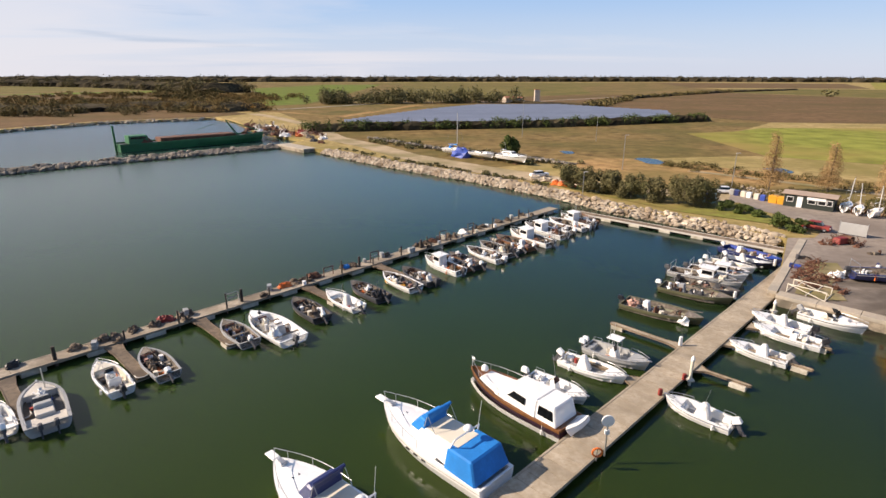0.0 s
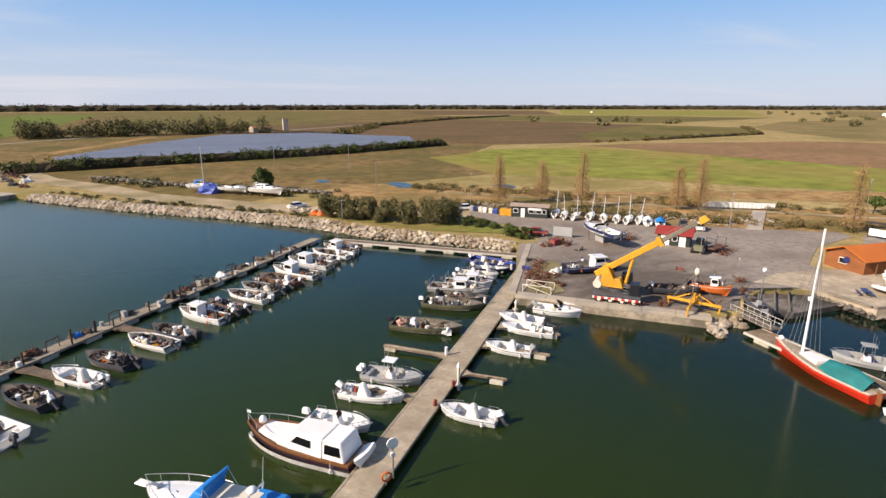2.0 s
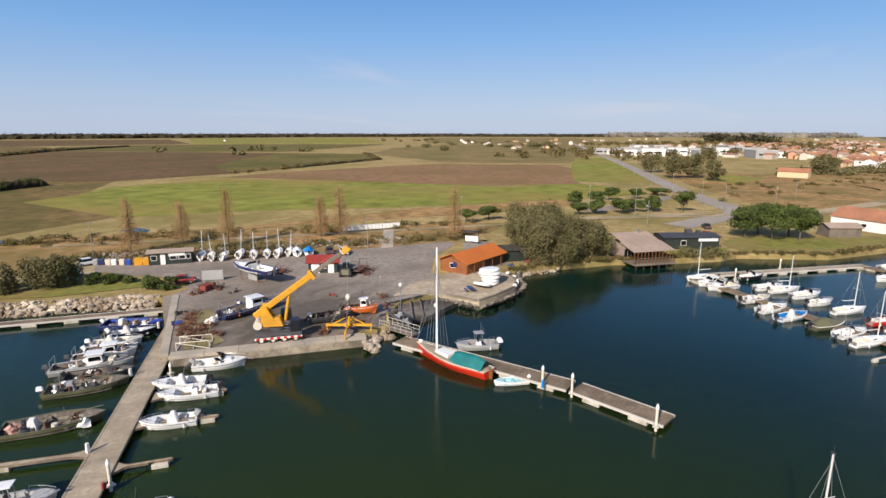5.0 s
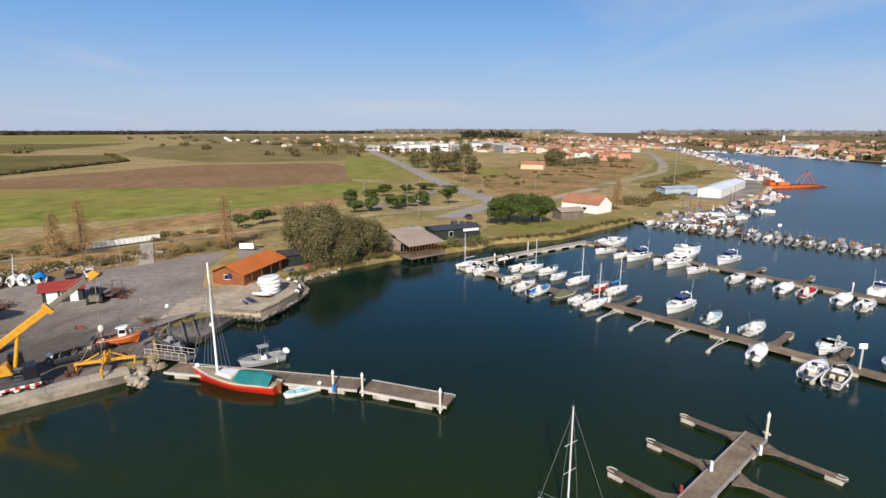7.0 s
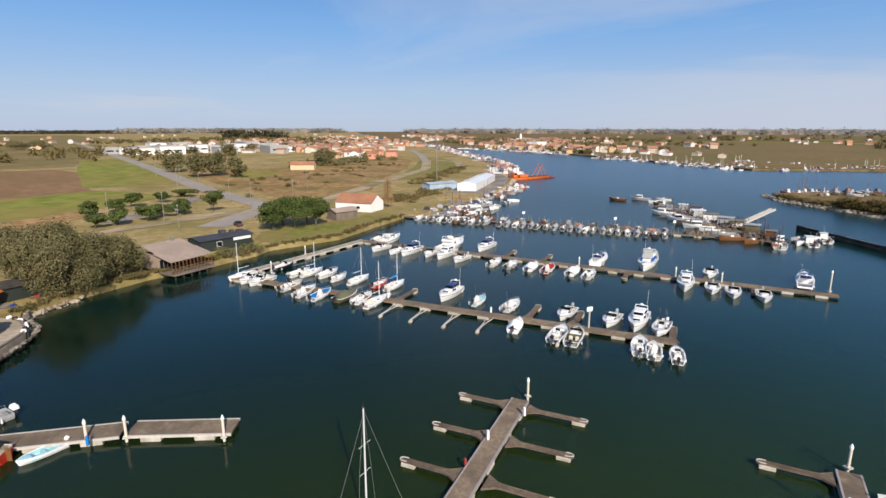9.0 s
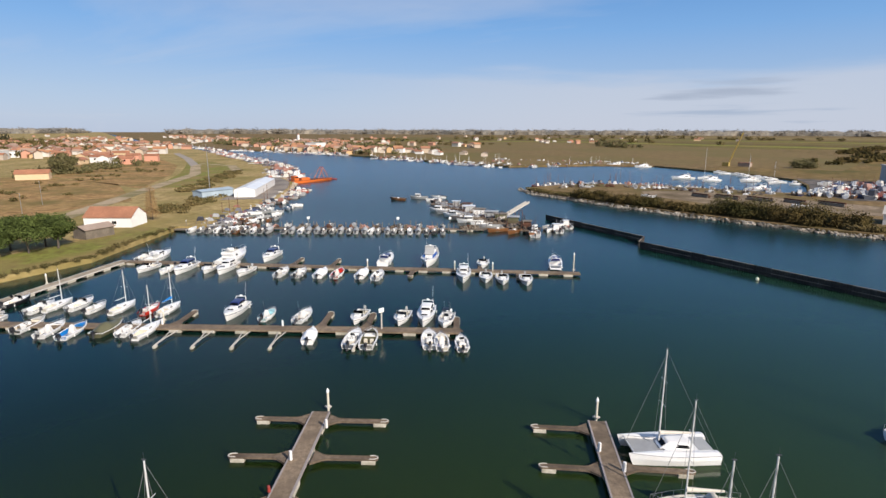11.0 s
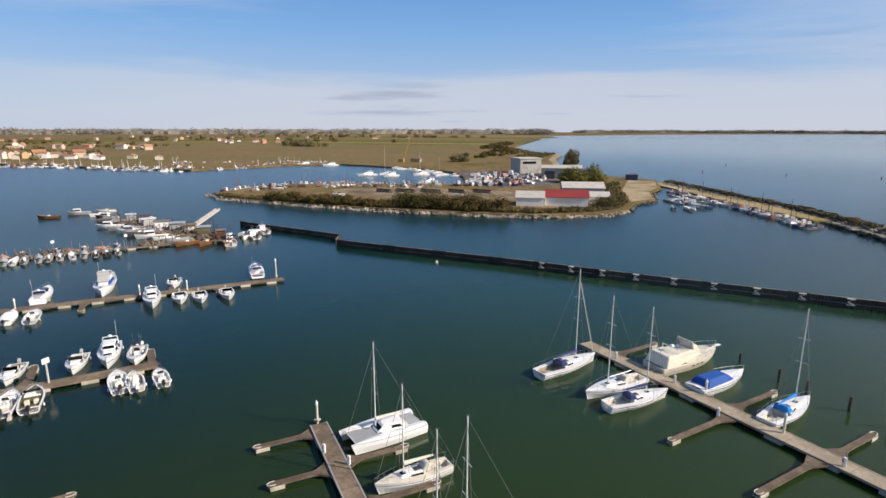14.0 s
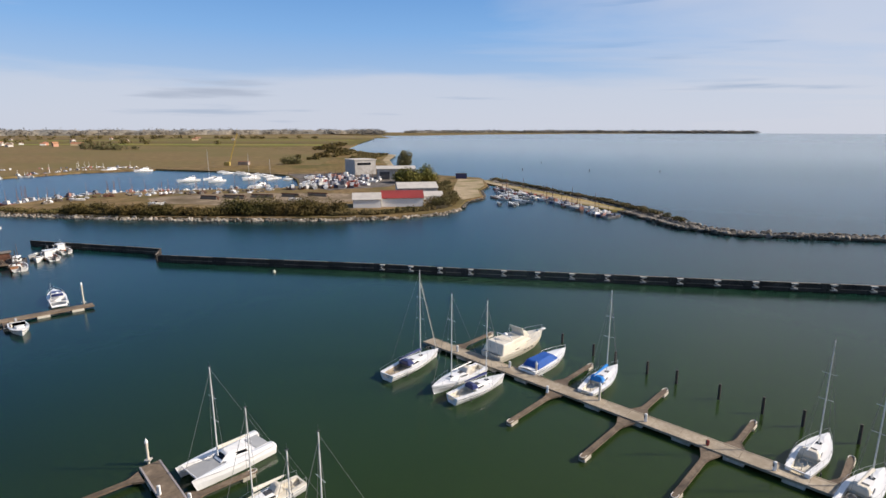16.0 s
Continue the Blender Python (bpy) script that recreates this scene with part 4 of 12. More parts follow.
for k in range(14):
    p = Vector((-52, 26.2)) + PIER * (30 + k * 5.1) - PN * .8
    bm = bmesh.new(); bm_rod(bm, (0, 0, -1.6), (0, 0, 1.3 + .4 * (k % 3)), .09, n=8)
    solid("mooring_stake", bm, M["pile"], "thin dark mooring stake beside the pier", "stake", "pier stakes", m=at2(p.x, p.y, .3))

# ---- boats ----
def hull_shape(L, B, H, sheer=0.35, stern=0.88, fine=2.3, n=14):
    """Stations from stern to bow: x, half breadth, height of the sheer."""
    rows = []
    for i in range(n + 1):
        u = i / n
        b = B / 2 * (1 - max(0.0, (u - 0.38) / 0.62) ** fine) * (stern + (1 - stern) * min(1, u / 0.38))
        rows.append((-L / 2 + L * u, max(b, 0.02), H * (1 + sheer * u ** 2)))
    return rows


def bm_hull(bm, rows, draft=0.3, chine=0.82):
    """The outer shell from keel to sheer, with the transom."""
    rings = []
    for i, (x, b, z) in enumerate(rows):
        u = i / (len(rows) - 1)
        kx = x - (u ** 3) * z * 0.45
        pts = [(x, b, z), (x - (u ** 3) * z * 0.12, b * 0.97, z * 0.62), (kx, b * chine * (1 - 0.3 * u ** 2), 0.05), (kx - 0.05 * u, 0, -draft)]
        pts += [(p[0], -p[1], p[2]) for p in pts[-2::-1]]
        rings.append([bm.verts.new(p) for p in pts])
    for a, c in zip(rings, rings[1:]):
        for k in range(6):
            bm.faces.new((a[k], a[k + 1], c[k + 1], c[k]))
    bm.faces.new(rings[0])
    bm.faces.new(rings[-1][::-1])


def bm_rim(bm, rows, w=0.14, t=0.05):
    """The gunwale: a band along the sheer on both sides and over the transom."""
    for s in (1, -1):
        prev = None
        for x, b, z in rows:
            q = [bm.verts.new((x, s * (b + 0.03), z)), bm.verts.new((x, s * (b + 0.03), z + t)), bm.verts.new((x - 0.02, s * max(b - w, 0.005), z + t)), bm.verts.new((x - 0.02, s * max(b - w, 0.005), z - 0.12))]
            if prev:
                for k in range(3):
                    bm.faces.new((prev[k], prev[k + 1], q[k + 1], q[k]))
            prev = q
    x, b, z = rows[0]
    bm_box(bm, (x + 0.06, 0, z + t / 2 - 0.01), (0.14, 2 * b - 0.1, t))


def bm_well(bm, rows, w, sole, stop, start=0):
    """The inside of an open boat: walls and sole between two stations."""
    part_rows = rows[start:stop + 1]
    for s in (1, -1):
        for (x, b, z), (x2, b2, z2) in zip(part_rows, part_rows[1:]):
            p = [bm.verts.new(v) for v in ((x, s * max(b - w, 0.03), z), (x2, s * max(b2 - w, 0.03), z2), (x2, s * max(b2 - w, 0.03) * 0.94, sole), (x, s * max(b - w, 0.03) * 0.94, sole))]
            bm.faces.new(p)
    for (x, b, z), (x2, b2, z2) in zip(part_rows, part_rows[1:]):
        bm.faces.new([bm.verts.new(v) for v in ((x, max(b - w, .03) * .94, sole), (x2, max(b2 - w, .03) * .94, sole), (x2, -max(b2 - w, .03) * .94, sole), (x, -max(b - w, .03) * .94, sole))])
    for x, b, z in (part_rows[0], part_rows[-1]):
        c = max(b - w, .03)
        bm.faces.new([bm.verts.new(v) for v in ((x, c, z), (x, -c, z), (x, -c * .94, sole), (x, c * .94, sole))])


def bm_deck(bm, rows, a, z_up=0.06, inset=0.02, stop=None):
    """A crowned deck from station a to the bow."""
    rr = rows[a:(stop + 1) if stop else None]
    for (x, b, z), (x2, b2, z2) in zip(rr, rr[1:]):
        c, c2 = max(b - inset, .01), max(b2 - inset, .01)
        for s in (1, -1):
            bm.faces.new([bm.verts.new(v) for v in ((x, s * c, z + .03), (x2, s * c2, z2 + .03), (x2, 0, z2 + .03 + z_up * min(1, b2 * 2)), (x, 0, z + .03 + z_up * min(1, b * 2)))])


def rail_part(parent, rows, a, h=0.55, inset=0.06, label="stainless bow rail"):
    bm = bmesh.new()
    rr = rows[a:]
    port = [(x - 0.05, max(b - inset, 0.0), z + h) for x, b, z in rr]
    loop = port + [(x, -y, z) for x, y, z in port[::-1]]
    bm_path(bm, loop, 0.022, 5)
    for i, (x, b, z) in enumerate(rr):
        if i % 2 == 0:
            for s in (1, -1):
                bm_rod(bm, (x - 0.05, s * max(b - inset, 0), z), (x - 0.05, s * max(b - inset, 0), z + h), 0.018, n=5)
    return part("bow_rail", bm, M["metal"], parent, label)


def outboard(parent, x, y, z, colour, tilt=0.0, size=1.0):
    r = Euler((0, radians(tilt), 0)).to_matrix()
    o = Vector((x - 0.12, y, z))
    bm = bmesh.new()
    bm_box(bm, o + r @ Vector((-0.22 * size, 0, 0.28 * size)), (0.62 * size, 0.36 * size, 0.42 * size), rot=r, taper=(0.72, 0.75), shear=(-0.04, 0))
    bevelled(bm, 0.05 * size)
    m = part("outboard_motor", bm, colour, parent, "outboard motor cowling")
    bm = bmesh.new()
    bm_box(bm, o + r @ Vector((-0.2 * size, 0, -0.3 * size)), (0.26 * size, 0.12 * size, 0.85 * size), rot=r, taper=(0.9, 1.3))
    bm_box(bm, o + r @ Vector((-0.2 * size, 0, -0.7 * size)), (0.45 * size, 0.1 * size, 0.1 * size), rot=r)
    bm_box(bm, o + r @ Vector((0.02, 0, 0.02)), (0.16, 0.3 * size, 0.3 * size), rot=r)
    part("drive_leg", bm, M["dgrey"], m, "dark drive leg")


def cabin_part(parent, name, x0, x1, w0, w1, z0, h, material, front=0.35, back=0.1, label="", bevel=0.05, side=0.86):
    """A tapered superstructure from x0 (aft) to x1 (forward), w0 and w1 its breadths at the foot."""
    bm = bmesh.new()
    v = []
    for x, w, z in ((x0, w0, z0), (x1, w1, z0), (x1 - front, w1 * side, z0 + h), (x0 + back, w0 * side, z0 + h)):
        v.append((bm.verts.new((x, w / 2, z)), bm.verts.new((x, -w / 2, z))))
    for i in range(4):
        j = (i + 1) % 4
        bm.faces.new((v[i][0], v[j][0], v[j][1], v[i][1]))
    bm.faces.new([a for a, _ in v]), bm.faces.new([b for _, b in v][::-1])
    bevelled(bm, bevel)
    return part(name, bm, material, parent, label)


def pane_band(parent, x0, x1, w0, w1, z0, h, f0, f1, front=0.35, back=0.1, side=0.86, screen=True, gap=0.02):
    """Dark panes on both sides and the front of such a superstructure, between heights f0 and f1 of it."""
    def at(f):
        xa, xb = x0 + back * f, x1 - front * f
        wa, wb = (w0 * (1 - (1 - side) * f)) / 2, (w1 * (1 - (1 - side) * f)) / 2
        return xa, xb, wa, wb, z0 + h * f
    lo, hi = at(f0), at(f1)
    for s in (1, -1):
        bm = bmesh.new()
        e = gap * s
        d = (lo[1] - lo[0]) * 0.1
        bm.faces.new([bm.verts.new(p) for p in ((lo[0] + d, s * (lo[2] - (lo[2] - lo[3]) * .1) + e, lo[4]), (lo[1] - d, s * lo[3] + e, lo[4]), (hi[1] - d, s * hi[3] + e, hi[4]), (hi[0] + d, s * (hi[2] - (hi[2] - hi[3]) * .1) + e, hi[4]))])
        bmesh.ops.solidify(bm, geom=bm.faces[:], thickness=0.02)
        part("window", bm, M["glass"], parent, "dark side window")
    if screen:
        bm = bmesh.new()
        bm.faces.new([bm.verts.new(p) for p in ((lo[1] + gap, lo[3] * .86, lo[4]), (lo[1] + gap, -lo[3] * .86, lo[4]), (hi[1] + gap, -hi[3] * .86, hi[4]), (hi[1] + gap, hi[3] * .86, hi[4]))])
        bmesh.ops.solidify(bm, geom=bm.faces[:], thickness=0.02)
        part("windscreen", bm, M["glass"], parent, "dark windscreen")


def fenders(parent, rows, picks=(3, 6), colour=None):
    for i in picks[:1]:
        x, b, z = rows[i]
        for s in (1, -1):
            bm = bmesh.new()
            bm_rod(bm, (x, s * (b + 0.09), 0.16), (x, s * (b + 0.09), 0.5), 0.08, n=8)
            bm_rod(bm, (x, s * (b + 0.11), 0.55), (x, s * (b + 0.02), z + 0.05), 0.015, n=4)
            part("fender", bm, colour or M["white"], parent)


def rubbing_strake(parent, rows, colour, z=0.8, t=0.07):
    for s in (1, -1):
        bm = bmesh.new()
        v = [(bm.verts.new((x, s * (b + .02), h * z)), bm.verts.new((x, s * (b + .02), h * z + t))) for x, b, h in rows]
        for a, c in zip(v, v[1:]):
            bm.faces.new((a[0], c[0], c[1], a[1]))
        bmesh.ops.solidify(bm, geom=bm.faces[:], thickness=.02)
        part("rubbing_strake", bm, colour, parent)


def open_base(t, L, hull, deck, B=None, H=0.62, sole=0.12, bowdeck=10, w=0.16, sheer=0.45, fine=2.9):
    B = B or L * (0.42 if L < 6.6 else 0.37)
    rows = hull_shape(L, B, H, sheer, fine=fine)
    bm = bmesh.new(); bm_hull(bm, rows)
    part("hull", bm, hull, t, smooth=False)
    bm = bmesh.new(); bm_rim(bm, rows, w)
    part("gunwale", bm, hull, t)
    bm = bmesh.new(); bm_well(bm, rows, w, sole, bowdeck)
    part("cockpit_liner", bm, deck, t)
    bm = bmesh.new(); bm_deck(bm, rows, bowdeck, inset=w * 0.4)
    part("foredeck", bm, deck, t)
    return rows, B


def boat_fittings(t, rows, L, B, rnd, aerial=True):
    """Cleats, anchor roller, stern rails and a whip aerial, one piece of bright metal; a mat on the sole; loose gear in the well."""
    bm = bmesh.new()
    for i in (2, 8, 12):
        x, b, z = rows[i]
        for q in (1, -1):
            bm_box(bm, (x, q * max(b - .08, 0), z + .09), (.22, .05, .07))
    x, b, z = rows[-1]
    bm_box(bm, (x - .05, 0, z + .08), (.4, .14, .08))
    for q in (1, -1):
        bm_path(bm, [(-L / 2 + .1, q * B * .4, rows[0][2]), (-L / 2 + .1, q * B * .4, rows[0][2] + .38), (-L / 2 + .9, q * B * .42, rows[0][2] + .38), (-L / 2 + .9, q * B * .42, rows[0][2])], .022, 4)
    if aerial:
        bm_rod(bm, (-.08 * L, B * .2, .9), (-.16 * L, B * .24, 3.0), .016, n=4)
    part("deck_fitting", bm, M["metal"], t)
    bm = bmesh.new(); bm_box(bm, (-.04 * L, 0, .14), (L * .68, B * .56, .03)); part("sole_mat", bm, rnd.choice((M["grey"], M["wood_grey"], M["dgrey"], M["grey"])), t)
    for k in range(3):
        bm = bmesh.new()
        p = Vector((rnd.uniform(-.4, .22) * L, rnd.choice((-1, 1)) * rnd.uniform(.14, .3) * B, .16))
        if k == 0:
            bm_path(bm, [(p.x + .22 * math.cos(a * .7), p.y + .22 * math.sin(a * .7), .2 + a * .012) for a in range(20)], .04, 4)
            part("rope_coil", bm, M[rnd.choice(("rope", "blue_paint", "cream"))], t)
        elif k == 1:
            bm_box(bm, p + Vector((0, 0, .17)), (.5, .36, .34), rot=Euler((0, 0, rnd.uniform(0, 3))).to_matrix(), taper=(.94, .94)); bevelled(bm, .03)
            part("cool_box", bm, M[rnd.choice(("white", "blue_paint", "orange", "dgrey"))], t)
        else:
            bm_rod(bm, p, p + Vector((0, 0, .42)), .15, n=9); part("bucket", bm, M[rnd.choice(("black", "dred", "cream", "dgrey"))], t)


def k_open(t, L, hull, deck, acc, rnd):
    rows, B = open_base(t, L, hull, deck, B=L * (.42 if L < 5.6 else .39))
    cx = rnd.uniform(-.12, .0) * L
    if rnd.random() < .5:
        # the console and its seat stand under a peaked white cover
        cabin_part(t, "console_cover", cx - .75, cx + .55, .95, .8, .16, 1.35, M["cover_white"], front=.55, back=.35, side=.6, bevel=.12, label="peaked white canvas cover")
    else:
        cabin_part(t, "console", cx - .35, cx + .45, .8, .72, .12, .95, M["white"], front=.3, back=.05)
        bm = bmesh.new(); bm_box(bm, (cx + .2, 0, 1.24), (.05, .74, .42), taper=(1, .8), shear=(-.18, 0)); part("windscreen", bm, M["glass"], t)
        bm = bmesh.new(); bm_path(bm, [(cx - .42, .2 * math.cos(k * .63), .92 + .2 * math.sin(k * .63)) for k in range(11)], .025, 4); part("steering_wheel", bm, M["black"], t)
        box_part("helm_seat", (cx - .95, 0, .45), (.42, .95, .6), M["white"] if rnd.random() < .5 else M["cream"], t, bevel=.08)
        box_part("backrest", (cx - 1.12, 0, .85), (.1, .9, .36), M["white"], t, bevel=.04)
    for q in (1, -1):
        box_part("stern_bench", (-L / 2 + .5, q * B * .26, .36), (.6, B * .24, .42), deck, t, bevel=.06)
    bm = bmesh.new()
    x0, x1 = L * .16, L * .34
    bm_box(bm, ((x0 + x1) / 2, 0, .4), (x1 - x0, B * .58, .36), taper=(.92, .8)); bevelled(bm, .07)
    part("bow_seat", bm, deck, t)
    box_part("locker_hatch", (L * .4, 0, rows[12][2] + .07), (.42, .4, .04), M["grey"], t, bevel=.015)
    outboard(t, -L / 2, 0, .62, acc if acc in (M["black"], M["white"], M["grey"]) else M["black"], rnd.choice((0, 30, 52)), 1.05 + .03 * L)
    rail_part(t, rows, 9, .32)
    boat_fittings(t, rows, L, B, rnd, rnd.random() < .7)
    if rnd.random() < .5:
        rubbing_strake(t, rows, rnd.choice((M["navy"], M["dgrey"], M["grey"])), .82, .05)
    fenders(t, rows)


def k_ttop(t, L, hull, deck, acc, rnd):
    rows, B = open_base(t, L, hull, deck, H=.7)
    cx = -.05 * L
    cabin_part(t, "console", cx - .4, cx + .5, .85, .8, .12, .95, M["white"], front=.25)
    bm = bmesh.new(); bm_box(bm, (cx + .2, 0, 1.25), (.05, .78, .42), taper=(1, .8), shear=(-.18, 0)); part("windscreen", bm, M["glass"], t)
    bm = bmesh.new()
    for s in (1, -1):
        bm_path(bm, [(cx - .55, s * .5, .15), (cx - .4, s * .42, 2.2), (cx + .4, s * .42, 2.2), (cx + .55, s * .45, .15)], .03)
        bm_rod(bm, (cx - .35, s * .4, 2.2), (cx - .35, s * .4, 3.4), .02, n=4)
    part("top_frame", bm, M["metal"], t, "welded steel frame")
    box_part("top_canopy", (cx, 0, 2.22), (1.3, 1.15, .07), acc, t, bevel=.03)
    box_part("stern_bench", (-L / 2 + .45, 0, .36), (.5, B * .7, .45), deck, t, bevel=.05)
    box_part("storage_box", (L * .26, 0, .4), (L * .16, B * .35, .5), deck, t, bevel=.05)
    for s in (.3, -.3):
        outboard(t, -L / 2, s, .66, M["white"], 0, 1.1)
    rail_part(t, rows, 9, .35)
    boat_fittings(t, rows, L, B, rnd)
    fenders(t, rows)


def k_alu(t, L, hull, deck, acc, rnd):
    """A broad aluminium work launch: raised bow deck, console with a raked dark screen, dark side decks, plain stern deck."""
    B = L * .44
    rows = hull_shape(L, B, .78, .3, stern=.94, fine=3.4)
    bm = bmesh.new(); bm_hull(bm, rows); part("hull", bm, hull, t)
    bm = bmesh.new(); bm_rim(bm, rows, .2, .09); part("gunwale", bm, hull, t)
    bm = bmesh.new(); bm_well(bm, rows, .2, .34, 10); part("cockpit_liner", bm, M["grey"], t)
    bm = bmesh.new(); bm_deck(bm, rows, 10, .05, inset=.1); part("foredeck", bm, M["kerb"], t)
    for q in (1, -1):
        box_part("side_mat", (.06 * L, q * B * .32, .37), (.46 * L, B * .2, .05), M["dgrey"], t, "dark rubber side mat")
    box_part("stern_deck", (-.36 * L, 0, .52), (.24 * L, B * .84, .12), M["kerb"], t, bevel=.03)
    cabin_part(t, "console", -.14 * L, .14 * L, B * .44, B * .38, .34, .8, M["grey"], front=.3, back=.15)
    bm = bmesh.new(); bm_box(bm, (-.02 * L, 0, 1.18), (.5, B * .38, .06), rot=Euler((0, radians(-18), 0)).to_matrix()); part("windscreen", bm, M["glass"], t, "dark raked screen")
    box_part("engine_box", (-.2 * L, 0, .6), (.14 * L, B * .4, .5), M["kerb"], t, bevel=.05)
    bm = bmesh.new(); bm_lump(bm, (.24 * L, 0, .5), (.75, .6, .55), .3, 9, 5, seed=3); part("canvas_bundle", bm, M["cover_white"], t, "white canvas bundle")
    bm = bmesh.new(); bm_rod(bm, (.3 * L, -B * .14, .8), (.3 * L, -B * .14, 2.7), .05, n=6); part("pole", bm, M["cream"], t)
    for s in (.5, -.5):
        outboard(t, -L / 2, s, .7, M["dgrey"], 0, 1.0)
    boat_fittings(t, rows, L, B, rnd, False)


def k_work(t, L, hull, deck, acc, rnd):
    rows, B = open_base(t, L, hull, M["work_well"] if deck in (M["grey"], M["wood_grey"], M["dgrey"], M["wood"], M["olive"]) else deck, B=L * .41, H=.7, bowdeck=11, w=.14, sheer=.34, fine=2.8)
    for k in range(3):
        x = -L * .3 + k * L * .22
        box_part("thwart", (x, 0, .5), (.3, B * .9, .06), M["wood_grey"], t, bevel=.01)
    if L > 7:
        cabin_part(t, "console", -.2 * L - .4, -.2 * L + .45, .9, .85, .12, 1.15, M["white"] if rnd.random() < .5 else M["grey"], front=.2)
    bm = bmesh.new(); bm_rod(bm, (L * .22, .3, .1), (L * .22, .3, 1.0), .05); bm_rod(bm, (L * .22, -.3, .1), (L * .22, -.3, 1.0), .05); bm_rod(bm, (L * .22, -.45, .92), (L * .22, .45, .92), .09, n=8)
    part("net_roller", bm, M["rust"], t, "rusty net roller")
    bm = bmesh.new()
    for k in range(3):
        bm_lump(bm, (rnd.uniform(-.3, .25) * L, rnd.uniform(-.2, .2) * B, .12), (rnd.uniform(.4, .8), rnd.uniform(.3, .5), rnd.uniform(.35, .65)), seed=rnd.random())
    part("net_heap", bm, acc if acc in (M["blue"], M["yellow"], M["rust"]) else M["net"], t, "heaped fishing net")
    bm = bmesh.new()
    for k in range(4):
        bm_box(bm, (rnd.uniform(-.38, .3) * L, rnd.uniform(-.25, .25) * B, .3), (.55, .38, .34), rot=Euler((0, 0, rnd.uniform(0, 3))).to_matrix())
    part("fish_box", bm, rnd.choice((M["white"], M["cream"], M["grey"], M["orange"])), t, "stacked fish boxes")
    for k in range(9):
        bm = bmesh.new()
        p = Vector((rnd.uniform(-.42, .34) * L, rnd.uniform(-.34, .34) * B, .16))
        if k % 2:
            bm_lump(bm, p, (rnd.uniform(.3, .8), rnd.uniform(.25, .6), rnd.uniform(.5, 1.0)), .45, 9, 5, seed=rnd.random())
        else:
            bm_rod(bm, p, p + Vector((0, 0, rnd.uniform(.5, .8))), rnd.uniform(.16, .28), n=9)
        part("gear", bm, M[rnd.choice(("net", "net", "white", "black", "net_pink", "cream", "dgrey", "white", "black", "rust"))], t)
    for k in range(2):
        bm = bmesh.new()
        p = Vector((rnd.uniform(-.3, .2) * L, rnd.uniform(-.4, .4) * B, .7))
        bm_rod(bm, p, p + Vector((rnd.uniform(.2, .4) * L, rnd.uniform(-.3, .3), rnd.uniform(0, .5))), .035, n=5)
        part("pole", bm, M["wood_grey"], t)
    if rnd.random() < .6:
        bm = bmesh.new(); bm_rod(bm, (-L * .32, 0, .1), (-L * .32, 0, 2.2), .03)
        bm_rod(bm, (-L * .32, 0, 2.2), (-L * .36, 0, 2.5), .012)
        part("light_pole", bm, M["metal"], t)
    outboard(t, -L / 2, 0, .62, acc if acc in (M["black"], M["white"]) else rnd.choice((M["black"], M["white"], M["dgrey"])), rnd.choice((0, 45, 55)), 1.15)


def k_rib(t, L, hull, deck, acc, rnd):
    B = L * .36
    bm = bmesh.new()
    pts = []
    for i in range(9):
        u = i / 8
        pts.append((-L / 2 + L * .62 * u, B / 2 - .22))
    for i in range(1, 7):
        a = i / 6 * math.pi / 2
        pts.append((L * .12 + L * .36 * math.sin(a), (B / 2 - .22) * math.cos(a)))
    loop = [(x, y, .38 + .25 * max(0, x / L) ** 1.0) for x, y in pts] + [(x, -y, .38 + .25 * max(0, x / L)) for x, y in pts[-2::-1]]
    for a, b in zip(loop, loop[1:]):
        bm_rod(bm, a, b, .23, n=9)
    part("inflated_tube", bm, hull, t, smooth=True)
    rows = hull_shape(L * .92, B * .75, .32, .5)
    bm = bmesh.new(); bm_hull(bm, rows, .25); bm_deck(bm, rows, 0, 0)
    part("hull", bm, deck, t)
    cabin_part(t, "console", -.6, .2, .6, .55, .3, .7, M["grey"], front=.2)
    box_part("bench", (-1.2, 0, .5), (.5, .9, .4), M["black"], t, bevel=.05)
    bm = bmesh.new(); bm_path(bm, [(-L / 2 + .5, .7, .3), (-L / 2 + .4, .6, 1.7), (-L / 2 + .4, -.6, 1.7), (-L / 2 + .5, -.7, .3)], .03)
    part("light_arch", bm, M["metal"], t)
    bm = bmesh.new()
    for k in range(3):
        bm_lump(bm, (rnd.uniform(.05, .3) * L, rnd.uniform(-.3, .3), .34), (.5, .4, .4), seed=rnd.random())
    part("gear_heap", bm, M["net"], t, "heaped gear")
    outboard(t, -L / 2 + .1, 0, .6, M["black"] if acc is not M["white"] else M["white"], rnd.choice((0, 50)), 1.15)


def k_skiff(t, L, hull, deck, acc, rnd):
    rows, B = open_base(t, L, hull, deck, B=L * .38, H=.45, w=.09, sheer=.3)
    for k in range(3):
        box_part("thwart", (-L * .3 + k * L * .25, 0, .36), (.35, B * .9, .06), deck, t, bevel=.015)
    outboard(t, -L / 2, 0, .45, M["white"], 45, .8)


